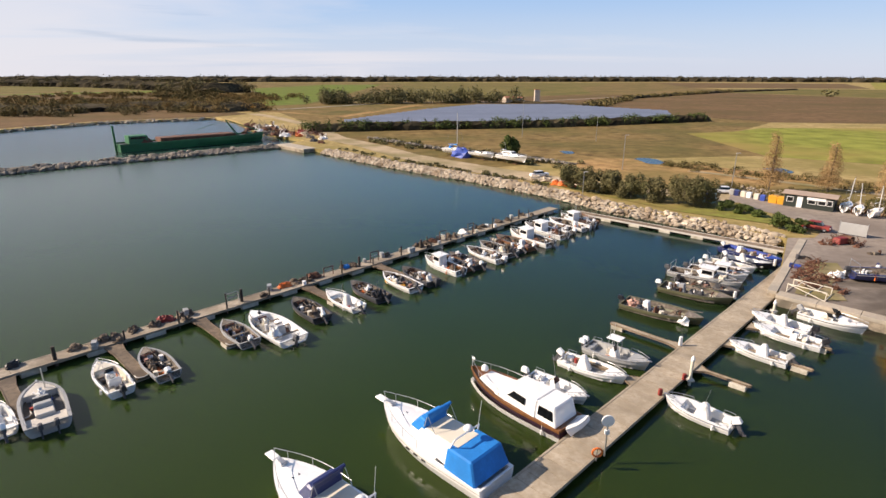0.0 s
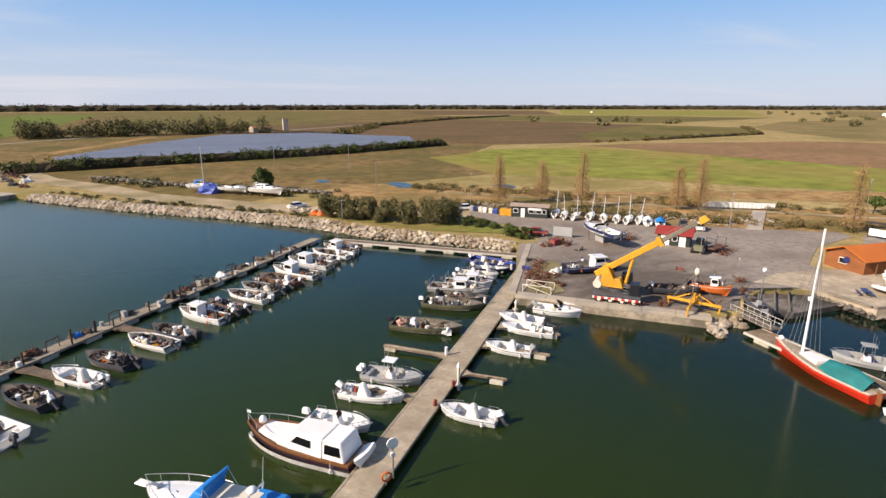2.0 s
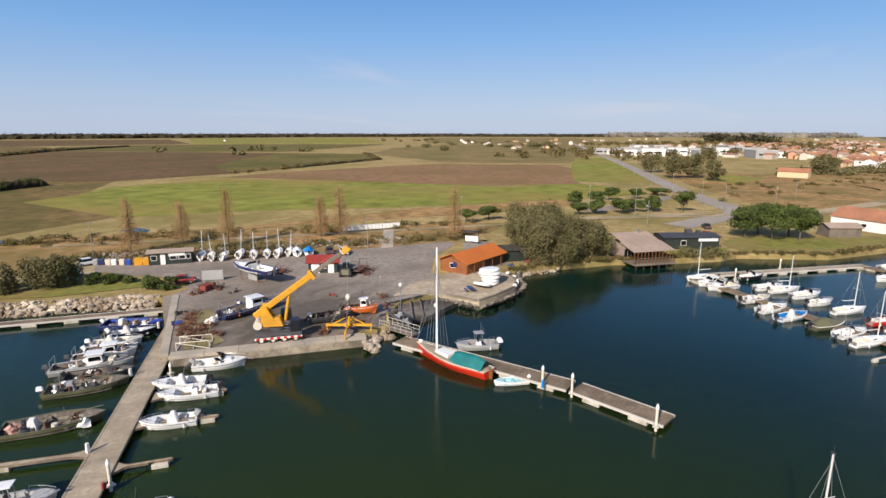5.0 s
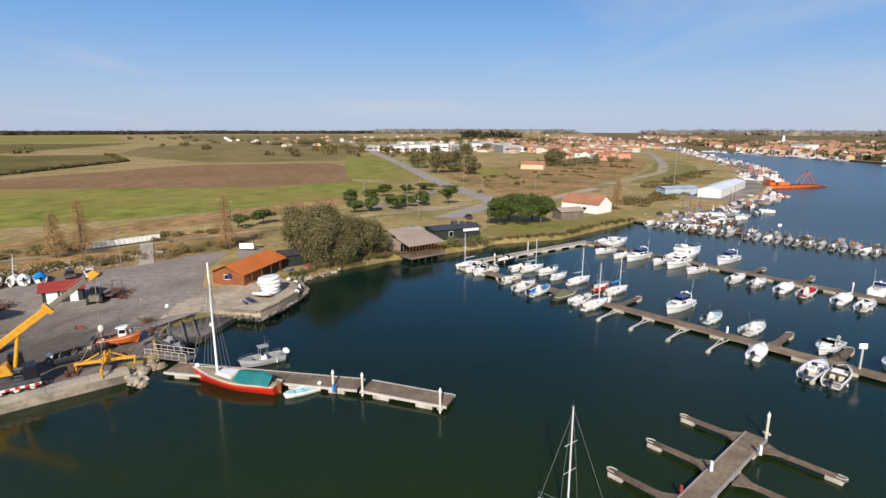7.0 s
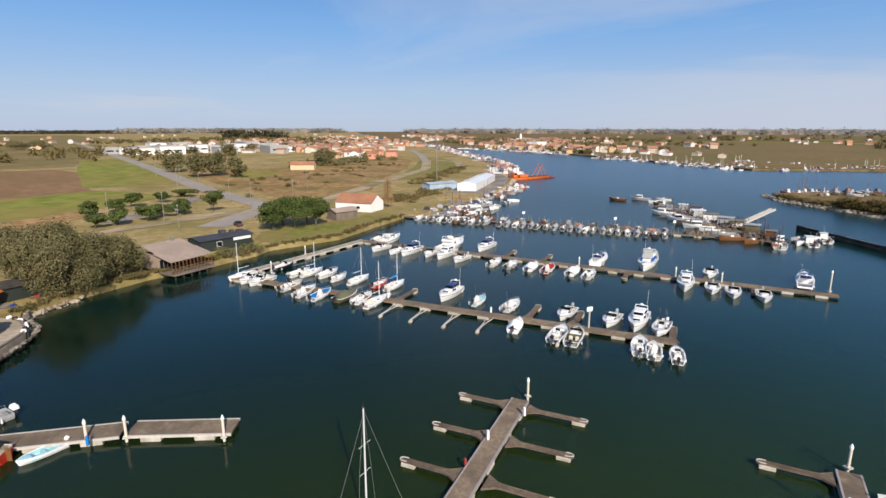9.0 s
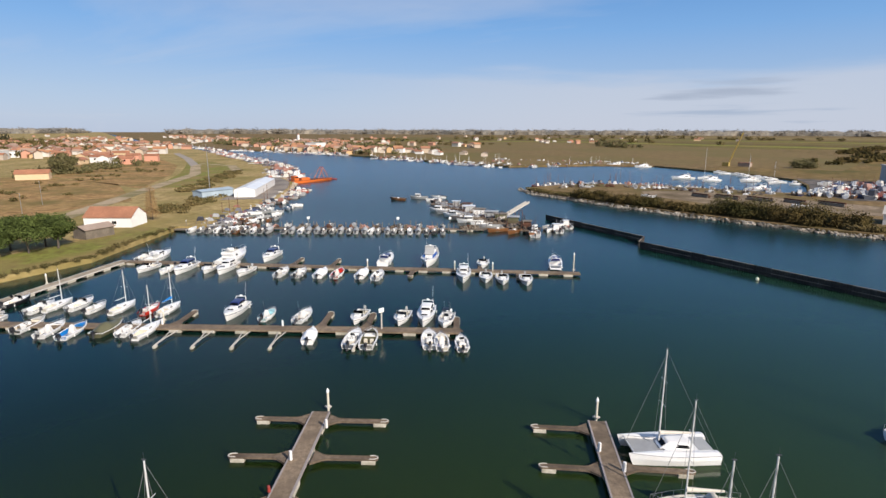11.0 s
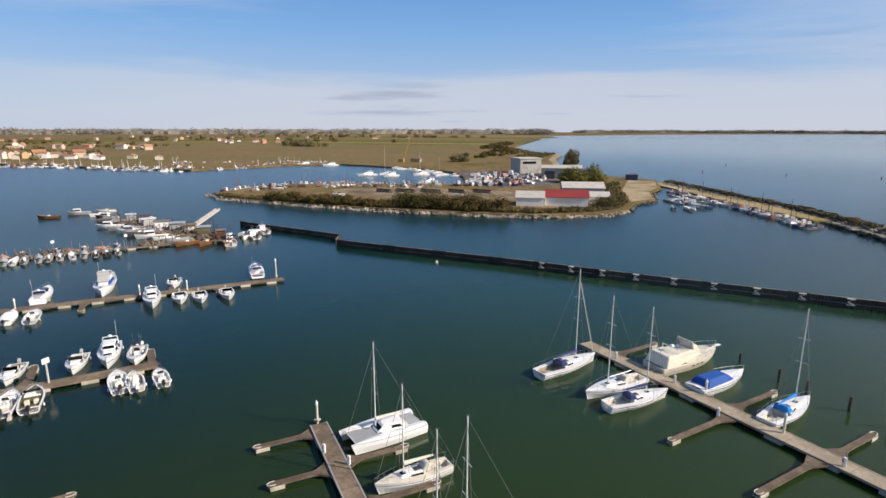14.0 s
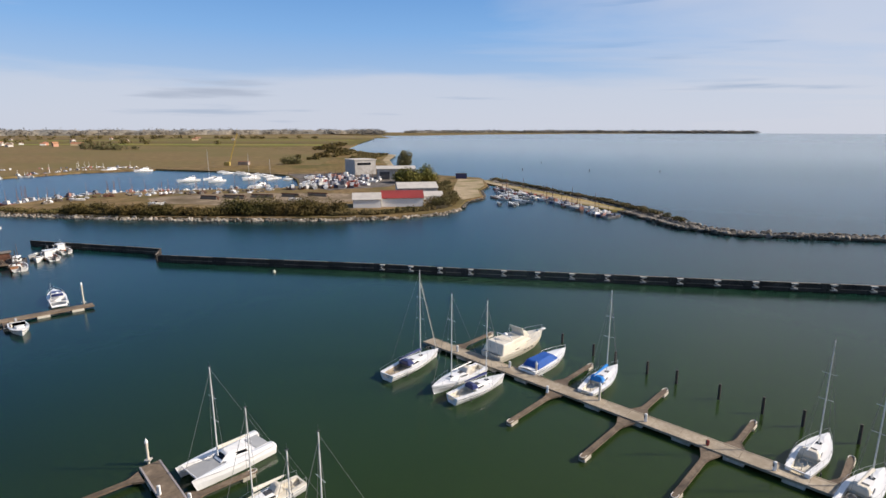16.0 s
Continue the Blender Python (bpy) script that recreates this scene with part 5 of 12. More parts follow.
def k_house(t, L, hull, deck, acc, rnd):
    rows, B = open_base(t, L, hull, M["work_well"], B=L * .35, H=.78, sole=.25, bowdeck=9, sheer=.5)
    x0, x1 = -.02 * L, .2 * L
    cabin_part(t, "wheelhouse", x0, x1, B * .62, B * .55, .25, 1.75, M["white"], front=.25, back=.05, side=.9)
    pane_band(t, x0, x1, B * .62, B * .55, .25, 1.75, .58, .86, front=.25, back=.05, side=.9)
    box_part("roof", ((x0 + x1) / 2 - .1, 0, 2.05), (x1 - x0 + .25, B * .66, .08), M["white"], t, bevel=.03)
    bm = bmesh.new(); bm_rod(bm, (x0 + .3, 0, 2.0), (x0 + .3, 0, 3.4), .035); bm_rod(bm, (x0 + .3, -.4, 2.9), (x0 + .3, .4, 2.9), .02); bm_rod(bm, (x0 + .3, .2, 2.9), (x0 + .3, .2, 4.2), .01)
    part("mast", bm, M["metal"], t)
    bm = bmesh.new()
    for k in range(3):
        bm_lump(bm, (rnd.uniform(-.38, -.1) * L, rnd.uniform(-.2, .2) * B, .25), (.6, .45, .5), seed=rnd.random())
    part("net_heap", bm, M["net"], t, "heaped fishing net")
    bm = bmesh.new()
    for k in range(4):
        bm_box(bm, (rnd.uniform(-.4, -.1) * L, rnd.uniform(-.3, .3) * B, .45), (.55, .38, .34), rot=Euler((0, 0, rnd.uniform(0, 3))).to_matrix())
    part("fish_box", bm, rnd.choice((M["white"], M["orange"], M["grey"])), t)
    for k in range(5):
        bm = bmesh.new()
        p = Vector((rnd.choice((rnd.uniform(-.42, -.08), rnd.uniform(.24, .34))) * L, rnd.uniform(-.3, .3) * B, .28))
        if k % 2:
            bm_lump(bm, p + Vector((0, 0, .35 if p.x > 0 else 0)), (rnd.uniform(.4, .7), rnd.uniform(.3, .5), rnd.uniform(.5, .9)), .45, 9, 5, seed=rnd.random())
        else:
            bm_rod(bm, p, p + Vector((rnd.uniform(-.5, .5), rnd.uniform(-.4, .4), rnd.uniform(.9, 1.5))), .06, n=6)
        part("gear", bm, M[rnd.choice(("net", "net_pink", "white", "black", "rust", "cream"))], t)
    bm = bmesh.new(); bm_path(bm, [(-L / 2 + .3, B * .38, .7), (-L / 2 + .3, B * .38, 1.9), (-L / 2 + .3, -B * .38, 1.9), (-L / 2 + .3, -B * .38, .7)], .04)
    part("stern_gantry", bm, M["metal"], t)
    outboard(t, -L / 2, 0, .7, M["dgrey"], 0, 1.2)
    rubbing_strake(t, rows, acc)
    rail_part(t, rows, 9, .45)
    fenders(t, rows, (3, 6), M["orange"])


def k_cuddy(t, L, hull, deck, acc, rnd):
    B = L * (.41 if L < 8 else .33)
    rows, B = open_base(t, L, hull, deck, B=B, H=.72, sole=.15, bowdeck=7, sheer=.4)
    x0, x1 = -.0 * L, .3 * L
    cabin_part(t, "cabin", x0, x1, B * .72, B * .42, .72, .48, M["white"], front=.5, back=.02, side=.8)
    pane_band(t, x0, x1, B * .72, B * .42, .72, .48, .25, .75, front=.5, back=.02, side=.8, screen=False)
    bm = bmesh.new()
    w = B * .36
    for a, b in (((x0 + .3, w, 1.16), (x0 - .25, w, 1.16)), ((x0 + .3, -w, 1.16), (x0 - .25, -w, 1.16)), ((x0 + .5, w * .9, 1.16), (x0 + .5, -w * .9, 1.16))):
        a, b = Vector(a), Vector(b)
        up = Vector((-.28, 0, .45))
        bm.faces.new([bm.verts.new(p) for p in (a, b, b + up, a + up)])
    bmesh.ops.solidify(bm, geom=bm.faces[:], thickness=.02)
    part("windscreen", bm, M["glass"], t, "dark wrap windscreen")
    box_part("helm_seat", (x0 - .8, B * .18, .45), (.5, .5, .6), M["cream"], t, bevel=.06)
    box_part("helm_seat", (x0 - .8, -B * .18, .45), (.5, .5, .6), M["cream"], t, bevel=.06)
    box_part("stern_bench", (-L / 2 + .45, 0, .36), (.5, B * .7, .42), M["cream"], t, bevel=.05)
    outboard(t, -L / 2, 0, .66, acc if acc in (M["black"], M["grey"]) else M["dgrey"], rnd.choice((0, 0, 45)), 1.15)
    rail_part(t, rows, 8, .4)
    rubbing_strake(t, rows, M["dgrey"])
    fenders(t, rows)


def k_covered(t, L, hull, deck, acc, rnd):
    B = L * .42
    rows = hull_shape(L, B, .66, .4)
    bm = bmesh.new(); bm_hull(bm, rows); part("hull", bm, hull, t)
    bm = bmesh.new(); bm_rim(bm, rows); part("gunwale", bm, M["white"], t)
    bm = bmesh.new()
    grid = []
    for i, (x, b, z) in enumerate(rows):
        u = i / (len(rows) - 1)
        up = .18 + .75 * math.exp(-((u - .36) / .24) ** 2) + rnd.uniform(-.03, .03)
        grid.append([bm.verts.new((x, b * c * 1.02, z + .06 + up * (1 - abs(c) ** 1.6) - .1 * (abs(c) > .99))) for c in (-1, -.7, -.35, 0, .35, .7, 1)])
    for a, c in zip(grid, grid[1:]):
        for k in range(6):
            bm.faces.new((a[k], a[k + 1], c[k + 1], c[k]))
    part("canvas_cover", bm, deck, t, "stretched canvas cover", smooth=True)
    outboard(t, -L / 2, 0, .62, acc if acc in (M["black"], M["white"]) else M["black"], rnd.choice((0, 45)), 1.1)


def k_canvas(t, L, hull, deck, acc, rnd):
    B = L * .33
    rows = hull_shape(L, B, .95, .35)
    bm = bmesh.new(); bm_hull(bm, rows, .4); part("hull", bm, hull, t)
    bm = bmesh.new(); bm_deck(bm, rows, 0, .18); part("deck", bm, M["white"], t, smooth=True)
    cabin_part(t, "canvas_cover", -.42 * L, .16 * L, B * .86, B * .72, .98, .9, deck, front=1.3, back=.5, side=.7, bevel=.14, label="blue canvas over the cockpit")
    cabin_part(t, "coachroof", .1 * L, .36 * L, B * .5, B * .2, 1.1, .22, M["white"], front=.5, side=.8)
    box_part("bathing_platform", (-L / 2 - .3, 0, .35), (.7, B * .8, .1), M["white"], t, bevel=.03)
    rail_part(t, rows, 8, .5)
    rubbing_strake(t, rows, M["navy"], .72, .08)
    fenders(t, rows, (2, 5, 8))


def k_cruiser2(t, L, hull, deck, acc, rnd):
    B = L * .34
    rows = hull_shape(L, B, 1.0, .42)
    bm = bmesh.new(); bm_hull(bm, rows, .4); part("hull", bm, hull, t)
    bm = bmesh.new(); bm_deck(bm, rows, 5, .12); part("foredeck", bm, M["white"], t)
    bm = bmesh.new(); bm_well(bm, rows, .2, .45, 5); part("cockpit_liner", bm, M["white"], t)
    bm = bmesh.new(); bm_rim(bm, rows, .2); part("gunwale", bm, M["white"], t)
    cabin_part(t, "cabin", -.14 * L, .3 * L, B * .8, B * .46, 1.0, .62, M["white"], front=1.1, back=.05, side=.78, bevel=.08)
    pane_band(t, -.14 * L, .3 * L, B * .8, B * .46, 1.0, .62, .3, .8, front=1.1, back=.05, side=.78)
    cabin_part(t, "hardtop", -.3 * L, .06 * L, B * .7, B * .62, 1.62, .5, deck if deck is not M["white"] else M["white"], front=.6, back=.25, side=.82, bevel=.08)
    pane_band(t, -.3 * L, .06 * L, B * .7, B * .62, 1.62, .5, .15, .75, front=.6, back=.25, side=.82)
    bm = bmesh.new(); bm_path(bm, [(-.3 * L, B * .36, 1.2), (-.34 * L, B * .3, 2.3), (-.34 * L, -B * .3, 2.3), (-.3 * L, -B * .36, 1.2)], .06)
    part("radar_arch", bm, M["white"], t)
    bm = bmesh.new(); bm_lump(bm, (-.34 * L, 0, 2.34), (.28, .28, .26), 0.0, 10, 5); part("radar_dome", bm, M["white"], t)
    bm = bmesh.new(); bm_rod(bm, (-.34 * L, B * .28, 2.3), (-.4 * L, B * .28, 4.6), .015); part("aerial", bm, M["white"], t)
    box_part("bathing_platform", (-L / 2 - .3, 0, .3), (.7, B * .8, .1), M["white"], t, bevel=.03)
    rail_part(t, rows, 8, .5)
    rubbing_strake(t, rows, acc if acc is M["navy"] else M["dgrey"], .74, .08)
    fenders(t, rows, (2, 5, 8))


def k_cruiser(t, L, hull, deck, acc, rnd):
    B = L * .34
    cov = acc
    rows = hull_shape(L, B, 1.15, .5, fine=2.9)
    bm = bmesh.new(); bm_hull(bm, rows, .5); part("hull", bm, hull, t)
    bm = bmesh.new(); bm_deck(bm, rows, 5, .16); part("foredeck", bm, M["white"] if hull is not M["cream"] else hull, t, smooth=True)
    bm = bmesh.new(); bm_well(bm, rows, .25, .6, 5); part("cockpit_liner", bm, M["white"], t)
    bm = bmesh.new(); bm_rim(bm, rows, .25, .07); part("gunwale", bm, hull, t)
    # saloon with its raked front, flybridge above
    top = M["white"] if hull is not M["cream"] else hull
    cabin_part(t, "saloon", -.26 * L, .24 * L, B * .8, B * .5, 1.15, .95, top, front=1.9, back=.05, side=.84, bevel=.1)
    if cov is M["white"]:
        pane_band(t, -.22 * L, .2 * L, B * .8, B * .52, 1.2, .9, .35, .8, front=1.9, back=.05, side=.84)
    for k in range(3):
        x, b, z = rows[6 + k]
        for s in (1, -1):
            box_part("porthole", (x, s * (b + .0), z * .72), (.34, .05, .12), M["glass"], t)
    cabin_part(t, "flybridge", -.3 * L, .06 * L, B * .74, B * .6, 2.08, .55, top, front=.5, back=.0, side=.95, bevel=.08)
    box_part("flybridge_sole", (-.13 * L, 0, 2.66), (.3 * L, B * .52, .02), M["cream"], t)
    if cov is not M["white"]:
        # canvas round the cockpit and the bridge
        cabin_part(t, "cockpit_canvas", -.47 * L, -.22 * L, B * .92, B * .9, 1.15, 1.5, cov, front=.1, back=.55, side=.84, bevel=.1, label="canvas cockpit enclosure")
        cabin_part(t, "bridge_canvas", -.02 * L, .13 * L, B * .62, B * .56, 2.1, 1.1, cov, front=.9, back=.1, side=.88, bevel=.1, label="canvas over the helm")
        bm = bmesh.new()
        for s in (1, -1):
            bm_path(bm, [(-.0 * L, s * B * .28, 2.6), (-.035 * L, s * B * .28, 3.75), (-.1 * L, s * B * .28, 2.6)], .022)
        part("canopy_frame", bm, M["metal"], t)
        bm = bmesh.new(); bm_rod(bm, (-.035 * L, -B * .29, 3.75), (-.035 * L, B * .29, 3.75), .11, n=8); bm_box(bm, (-.02 * L, 0, 3.45), (.05, B * .56, .5), shear=(-.16, 0)); part("bimini", bm, cov, t, "folded canvas sun top")
    else:
        box_part("helm_seat", (-.1 * L, 0, 2.9), (.6, 1.1, .6), M["white"], t, bevel=.08)
        bm = bmesh.new(); bm_box(bm, (.04 * L, 0, 2.85), (.06, B * .55, .4), taper=(1, .85), shear=(-.25, 0)); part("fly_screen", bm, M["glass"], t)
    bm = bmesh.new(); bm_path(bm, [(-.24 * L, B * .36, 2.5), (-.27 * L, B * .3, 3.3), (-.27 * L, -B * .3, 3.3), (-.24 * L, -B * .36, 2.5)], .06)
    part("radar_arch", bm, M["white"], t)
    bm = bmesh.new(); bm_lump(bm, (-.26 * L, -.2, 3.35), (.34, .34, .3), 0.0, 12, 6); part("radar_dome", bm, M["white"], t, smooth=True)
    bm = bmesh.new(); bm_rod(bm, (-.27 * L, -B * .28, 3.3), (-.29 * L, -B * .28, 5.2), .014); part("aerial", bm, M["white"], t)
    # bow platform, hatch, ladder, bathing platform
    x, b, z = rows[-1]
    box_part("bow_pulpit", (x + .25, 0, z + .04), (1.0, .55, .12), M["white"], t, bevel=.05)
    box_part("deck_hatch", (.3 * L, 0, rows[10][2] + .2), (.55, .55, .06), M["glass"], t, bevel=.02)
    bm = bmesh.new(); bm_box(bm, (.43 * L, 0, z + .12), (.5, .3, .2)); bm_rod(bm, (.4 * L, -.22, z + .15), (.4 * L, .22, z + .15), .1, n=8); part("anchor_windlass", bm, M["metal"], t)
    box_part("bathing_platform", (-L / 2 - .4, 0, .35), (.9, B * .84, .12), M["white"], t, bevel=.04)
    rail_part(t, rows, 7, .75, .1)
    rubbing_strake(t, rows, M["kerb"], .8, .05)


def k_trawler(t, L, hull, deck, acc, rnd):
    B = L * .33
    rows = hull_shape(L, B, 1.1, .45, fine=2.6)
    low = [(x, b * .99, z * .8) for x, b, z in rows]
    bm = bmesh.new(); bm_hull(bm, low, .45); part("hull", bm, M["plum"], t, "dark plum coloured lower hull")
    bm = bmesh.new()
    for s in (1, -1):
        for (x, b, z), (x2, b2, z2) in zip(rows, rows[1:]):
            bm.faces.new([bm.verts.new(p) for p in ((x, s * b * .99, z * .78), (x2, s * b2 * .99, z2 * .78), (x2, s * (b2 + .03), z2), (x, s * (b + .03), z))])
    x, b, z = rows[0]
    bm.faces.new([bm.verts.new(p) for p in ((x, b, z * .78), (x, -b, z * .78), (x, -b, z), (x, b, z))])
    bmesh.ops.remove_doubles(bm, verts=bm.verts[:], dist=.004)
    bmesh.ops.solidify(bm, geom=bm.faces[:], thickness=.05)
    part("bulwark", bm, M["wood"], t, "varnished wooden bulwark")
    bm = bmesh.new()
    for s in (1, -1):
        for (x, b, z), (x2, b2, z2) in zip(low, low[1:]):
            bm.faces.new([bm.verts.new(p) for p in ((x, s * (b * .9 + .05), .0), (x2, s * (b2 * .9 + .05), .0), (x2, s * (b2 * .955 + .05), .42), (x, s * (b * .955 + .05), .42))])
    bmesh.ops.solidify(bm, geom=bm.faces[:], thickness=.03)
    part("boot_stripe", bm, M["white"], t)
    bm = bmesh.new(); bm_deck(bm, [(x, b, z * .82) for x, b, z in rows], 0, .08); part("deck", bm, M["wood"], t, "wooden foredeck")
    cabin_part(t, "fore_cabin", .0 * L, .38 * L, B * .84, B * .46, .95, .62, M["white"], front=.5, side=.84, bevel=.08)
    cabin_part(t, "saloon", -.28 * L, .16 * L, B * .88, B * .76, .95, 1.45, M["white"], front=1.6, back=.05, side=.82, bevel=.1)
    pane_band(t, -.2 * L, .1 * L, B * .885, B * .77, .95, 1.45, .42, .8, front=1.5, back=.05, side=.82, screen=False)
    cabin_part(t, "cockpit_tent", -.46 * L, -.27 * L, B * .82, B * .82, .95, 1.45, M["white"], front=.05, back=.35, side=.84, bevel=.08, label="white canvas cockpit tent")
    pane_band(t, -.46 * L, -.27 * L, B * .82, B * .82, .95, 1.45, .3, .8, front=.05, back=.35, side=.84, screen=False)
    bm = bmesh.new(); bm_lump(bm, (.36 * L, -.1, rows[11][2] + .3), (.32, .32, .5), 0.0, 12, 6); part("buoy", bm, M["white"], t, "round white buoy", smooth=True)
    bm = bmesh.new(); bm_rod(bm, (.49 * L, 0, 1.5), (.5 * L, 0, 2.5), .02); bm_box(bm, (.48 * L, 0, 2.35), (.3, .02, .22)); part("flagstaff", bm, M["white"], t)
    box_part("bathing_platform", (-L / 2 - .35, 0, .35), (.8, B * .8, .1), M["wood"], t, bevel=.03)
    # the tender hangs across the stern with its small motor
    bm = bmesh.new()
    tender = [(x * 1.0, b, z) for x, b, z in hull_shape(2.5, 1.15, .42, .3, n=8)]
    bm_hull(bm, tender, .1); bm_deck(bm, tender, 0, .05)
    bmesh.ops.transform(bm, matrix=pose(-L / 2 - .45, -.1, .75, 25, 0, 96), verts=bm.verts[:])
    part("tender", bm, M["white"], t, "small white tender across the stern")
    rail_part(t, rows, 8, .55, .06)
    fenders(t, rows, (2, 5))


def mast_rig(t, L, hm, x=.13, boom=True, cover=None, z0=1.2):
    bm = bmesh.new(); bm_rod(bm, (x * L, 0, z0), (x * L, 0, hm), .075, .055, n=8)
    m = part("mast", bm, M["alu"], t, "bare aluminium mast")
    bm = bmesh.new()
    for f in ((.5, .72) if hm > 9 else (.58,)):
        bm_rod(bm, (x * L, -.65, hm * f), (x * L, .65, hm * f), .02)
    part("spreader", bm, M["alu"], m)
    for nm, pts, r in (("shroud", [(x * L - .1, L * .145, 1.0), (x * L, .65, hm * .55), (x * L, 0, hm * .97)], .012), ("shroud", [(x * L - .1, -L * .145, 1.0), (x * L, -.65, hm * .55), (x * L, 0, hm * .97)], .012),
                       ("forestay", [(L * .48, 0, 1.25), (x * L, 0, hm * .96)], .018), ("backstay", [(-L * .48, 0, 1.1), (x * L, 0, hm * .99)], .012)):
        bm = bmesh.new(); bm_path(bm, pts, r, 4); part(nm, bm, M["rope"], t)
    bm = bmesh.new(); bm_rod(bm, (x * L, 0, hm), (x * L, 0, hm + .6), .01, n=4); bm_box(bm, (x * L, 0, hm + .1), (.3, .05, .06)); part("masthead", bm, M["dgrey"], m)
    if boom:
        bm = bmesh.new(); bm_rod(bm, (x * L - .1, 0, 2.1), (x * L - .4 * L, 0, 2.15), .06, n=7); part("boom", bm, M["alu"], t)
        if cover is not None:
            bm = bmesh.new()
            for k in range(7):
                bm_rod(bm, (x * L - .06 * L * k * .95, 0, 2.3 - .012 * k), (x * L - .06 * L * (k + 1) * .95, 0, 2.3 - .012 * (k + 1)), .2 - .018 * k, .2 - .018 * (k + 1), n=8)
            part("sail_cover", bm, cover, t, "sail bundle on the boom")


def k_sail(t, L, hull, deck, acc, rnd):
    B = L * .31
    rows = hull_shape(L, B, .9, .28, stern=.72, fine=1.9)
    bm = bmesh.new(); bm_hull(bm, rows, .5, .7); part("hull", bm, hull, t)
    bm = bmesh.new(); bm_deck(bm, rows, 5, .12); part("foredeck", bm, M["white"] if deck is M["deck"] else deck, t)
    bm = bmesh.new(); bm_well(bm, rows, B * .16, .45, 5); part("cockpit", bm, deck if deck is M["deck"] else M["cream"], t)
    bm = bmesh.new(); bm_rim(bm, rows, B * .16, .06); part("side_deck", bm, M["white"] if deck is M["deck"] else deck, t)
    cabin_part(t, "coachroof", -.14 * L, .24 * L, B * .62, B * .32, .93, .42, M["white"], front=.6, back=.02, side=.84, bevel=.06)
    pane_band(t, -.14 * L, .24 * L, B * .62, B * .32, .93, .42, .3, .72, front=.6, back=.02, side=.84, screen=False)
    box_part("companionway_hatch", (-.06 * L, 0, 1.38), (.8, .6, .07), M["dgrey"], t, bevel=.02)
    box_part("deck_hatch", (.14 * L, 0, 1.37), (.5, .5, .05), M["glass"], t, bevel=.015)
    cabin_part(t, "sprayhood", -.2 * L, -.06 * L, B * .6, B * .55, 1.1, .75, acc if acc is not M["white"] else M["cover"], front=.7, back=.0, side=.8, bevel=.1, label="canvas sprayhood")
    bm = bmesh.new(); bm_rod(bm, (-.36 * L, 0, .45), (-.36 * L, 0, 1.2), .05)
    ring = [(-.35 * L, .38 * math.cos(a), 1.2 + .38 * math.sin(a)) for a in [k * math.pi / 6 for k in range(13)]]
    bm_path(bm, ring, .02, 4); part("steering_wheel", bm, M["metal"], t)
    bm = bmesh.new()
    for s in (1, -1):
        pts = [(x, s * max(b - .05, 0), z + .6) for x, b, z in rows]
        bm_path(bm, pts, .012, 4)
        for x, b, z in rows[::2]:
            bm_rod(bm, (x, s * max(b - .05, 0), z), (x, s * max(b - .05, 0), z + .62), .015, n=4)
    part("guard_rail", bm, M["metal"], t)
    mast_rig(t, L, L * 1.22 + .8, cover=acc if acc in (M["blue"], M["navy"]) else (M["cover"] if rnd.random() < .5 else None), z0=1.3)
    rubbing_strake(t, rows, M["navy"] if acc is not M["white"] else M["grey"], .8, .06)
    if deck is M["deck"]:
        bm = bmesh.new(); bm_rod(bm, (L * .46, 0, 1.2), (.15 * L, 0, L * 1.12), .055, n=6); part("furled_genoa", bm, M["cover"], t)
    fenders(t, rows, (3, 5, 7), M["dgrey"])


def k_sailc(t, L, hull, deck, acc, rnd):
    """A small sailing boat with a plain rig."""
    B = L * .34
    rows = hull_shape(L, B, .75, .28, stern=.75, fine=2.0)
    bm = bmesh.new(); bm_hull(bm, rows, .4, .7); part("hull", bm, hull, t)
    bm = bmesh.new(); bm_deck(bm, rows, 5, .1); part("foredeck", bm, M["white"], t)
    bm = bmesh.new(); bm_well(bm, rows, B * .16, .3, 5); part("cockpit", bm, M["cream"], t)
    bm = bmesh.new(); bm_rim(bm, rows, B * .16, .06); part("side_deck", bm, M["white"], t)
    cabin_part(t, "coachroof", -.14 * L, .24 * L, B * .62, B * .32, .78, .4, M["white"], front=.5, back=.02, side=.84, bevel=.05)
    pane_band(t, -.14 * L, .24 * L, B * .62, B * .32, .78, .4, .3, .72, front=.5, back=.02, side=.84, screen=False)
    mast_rig(t, L, L * 1.12, cover=M["blue"] if deck is M["blue"] else None, z0=1.1)
    outboard(t, -L / 2, .3, .7, M["black"], 30, .8)
    fenders(t, rows, (3, 6))


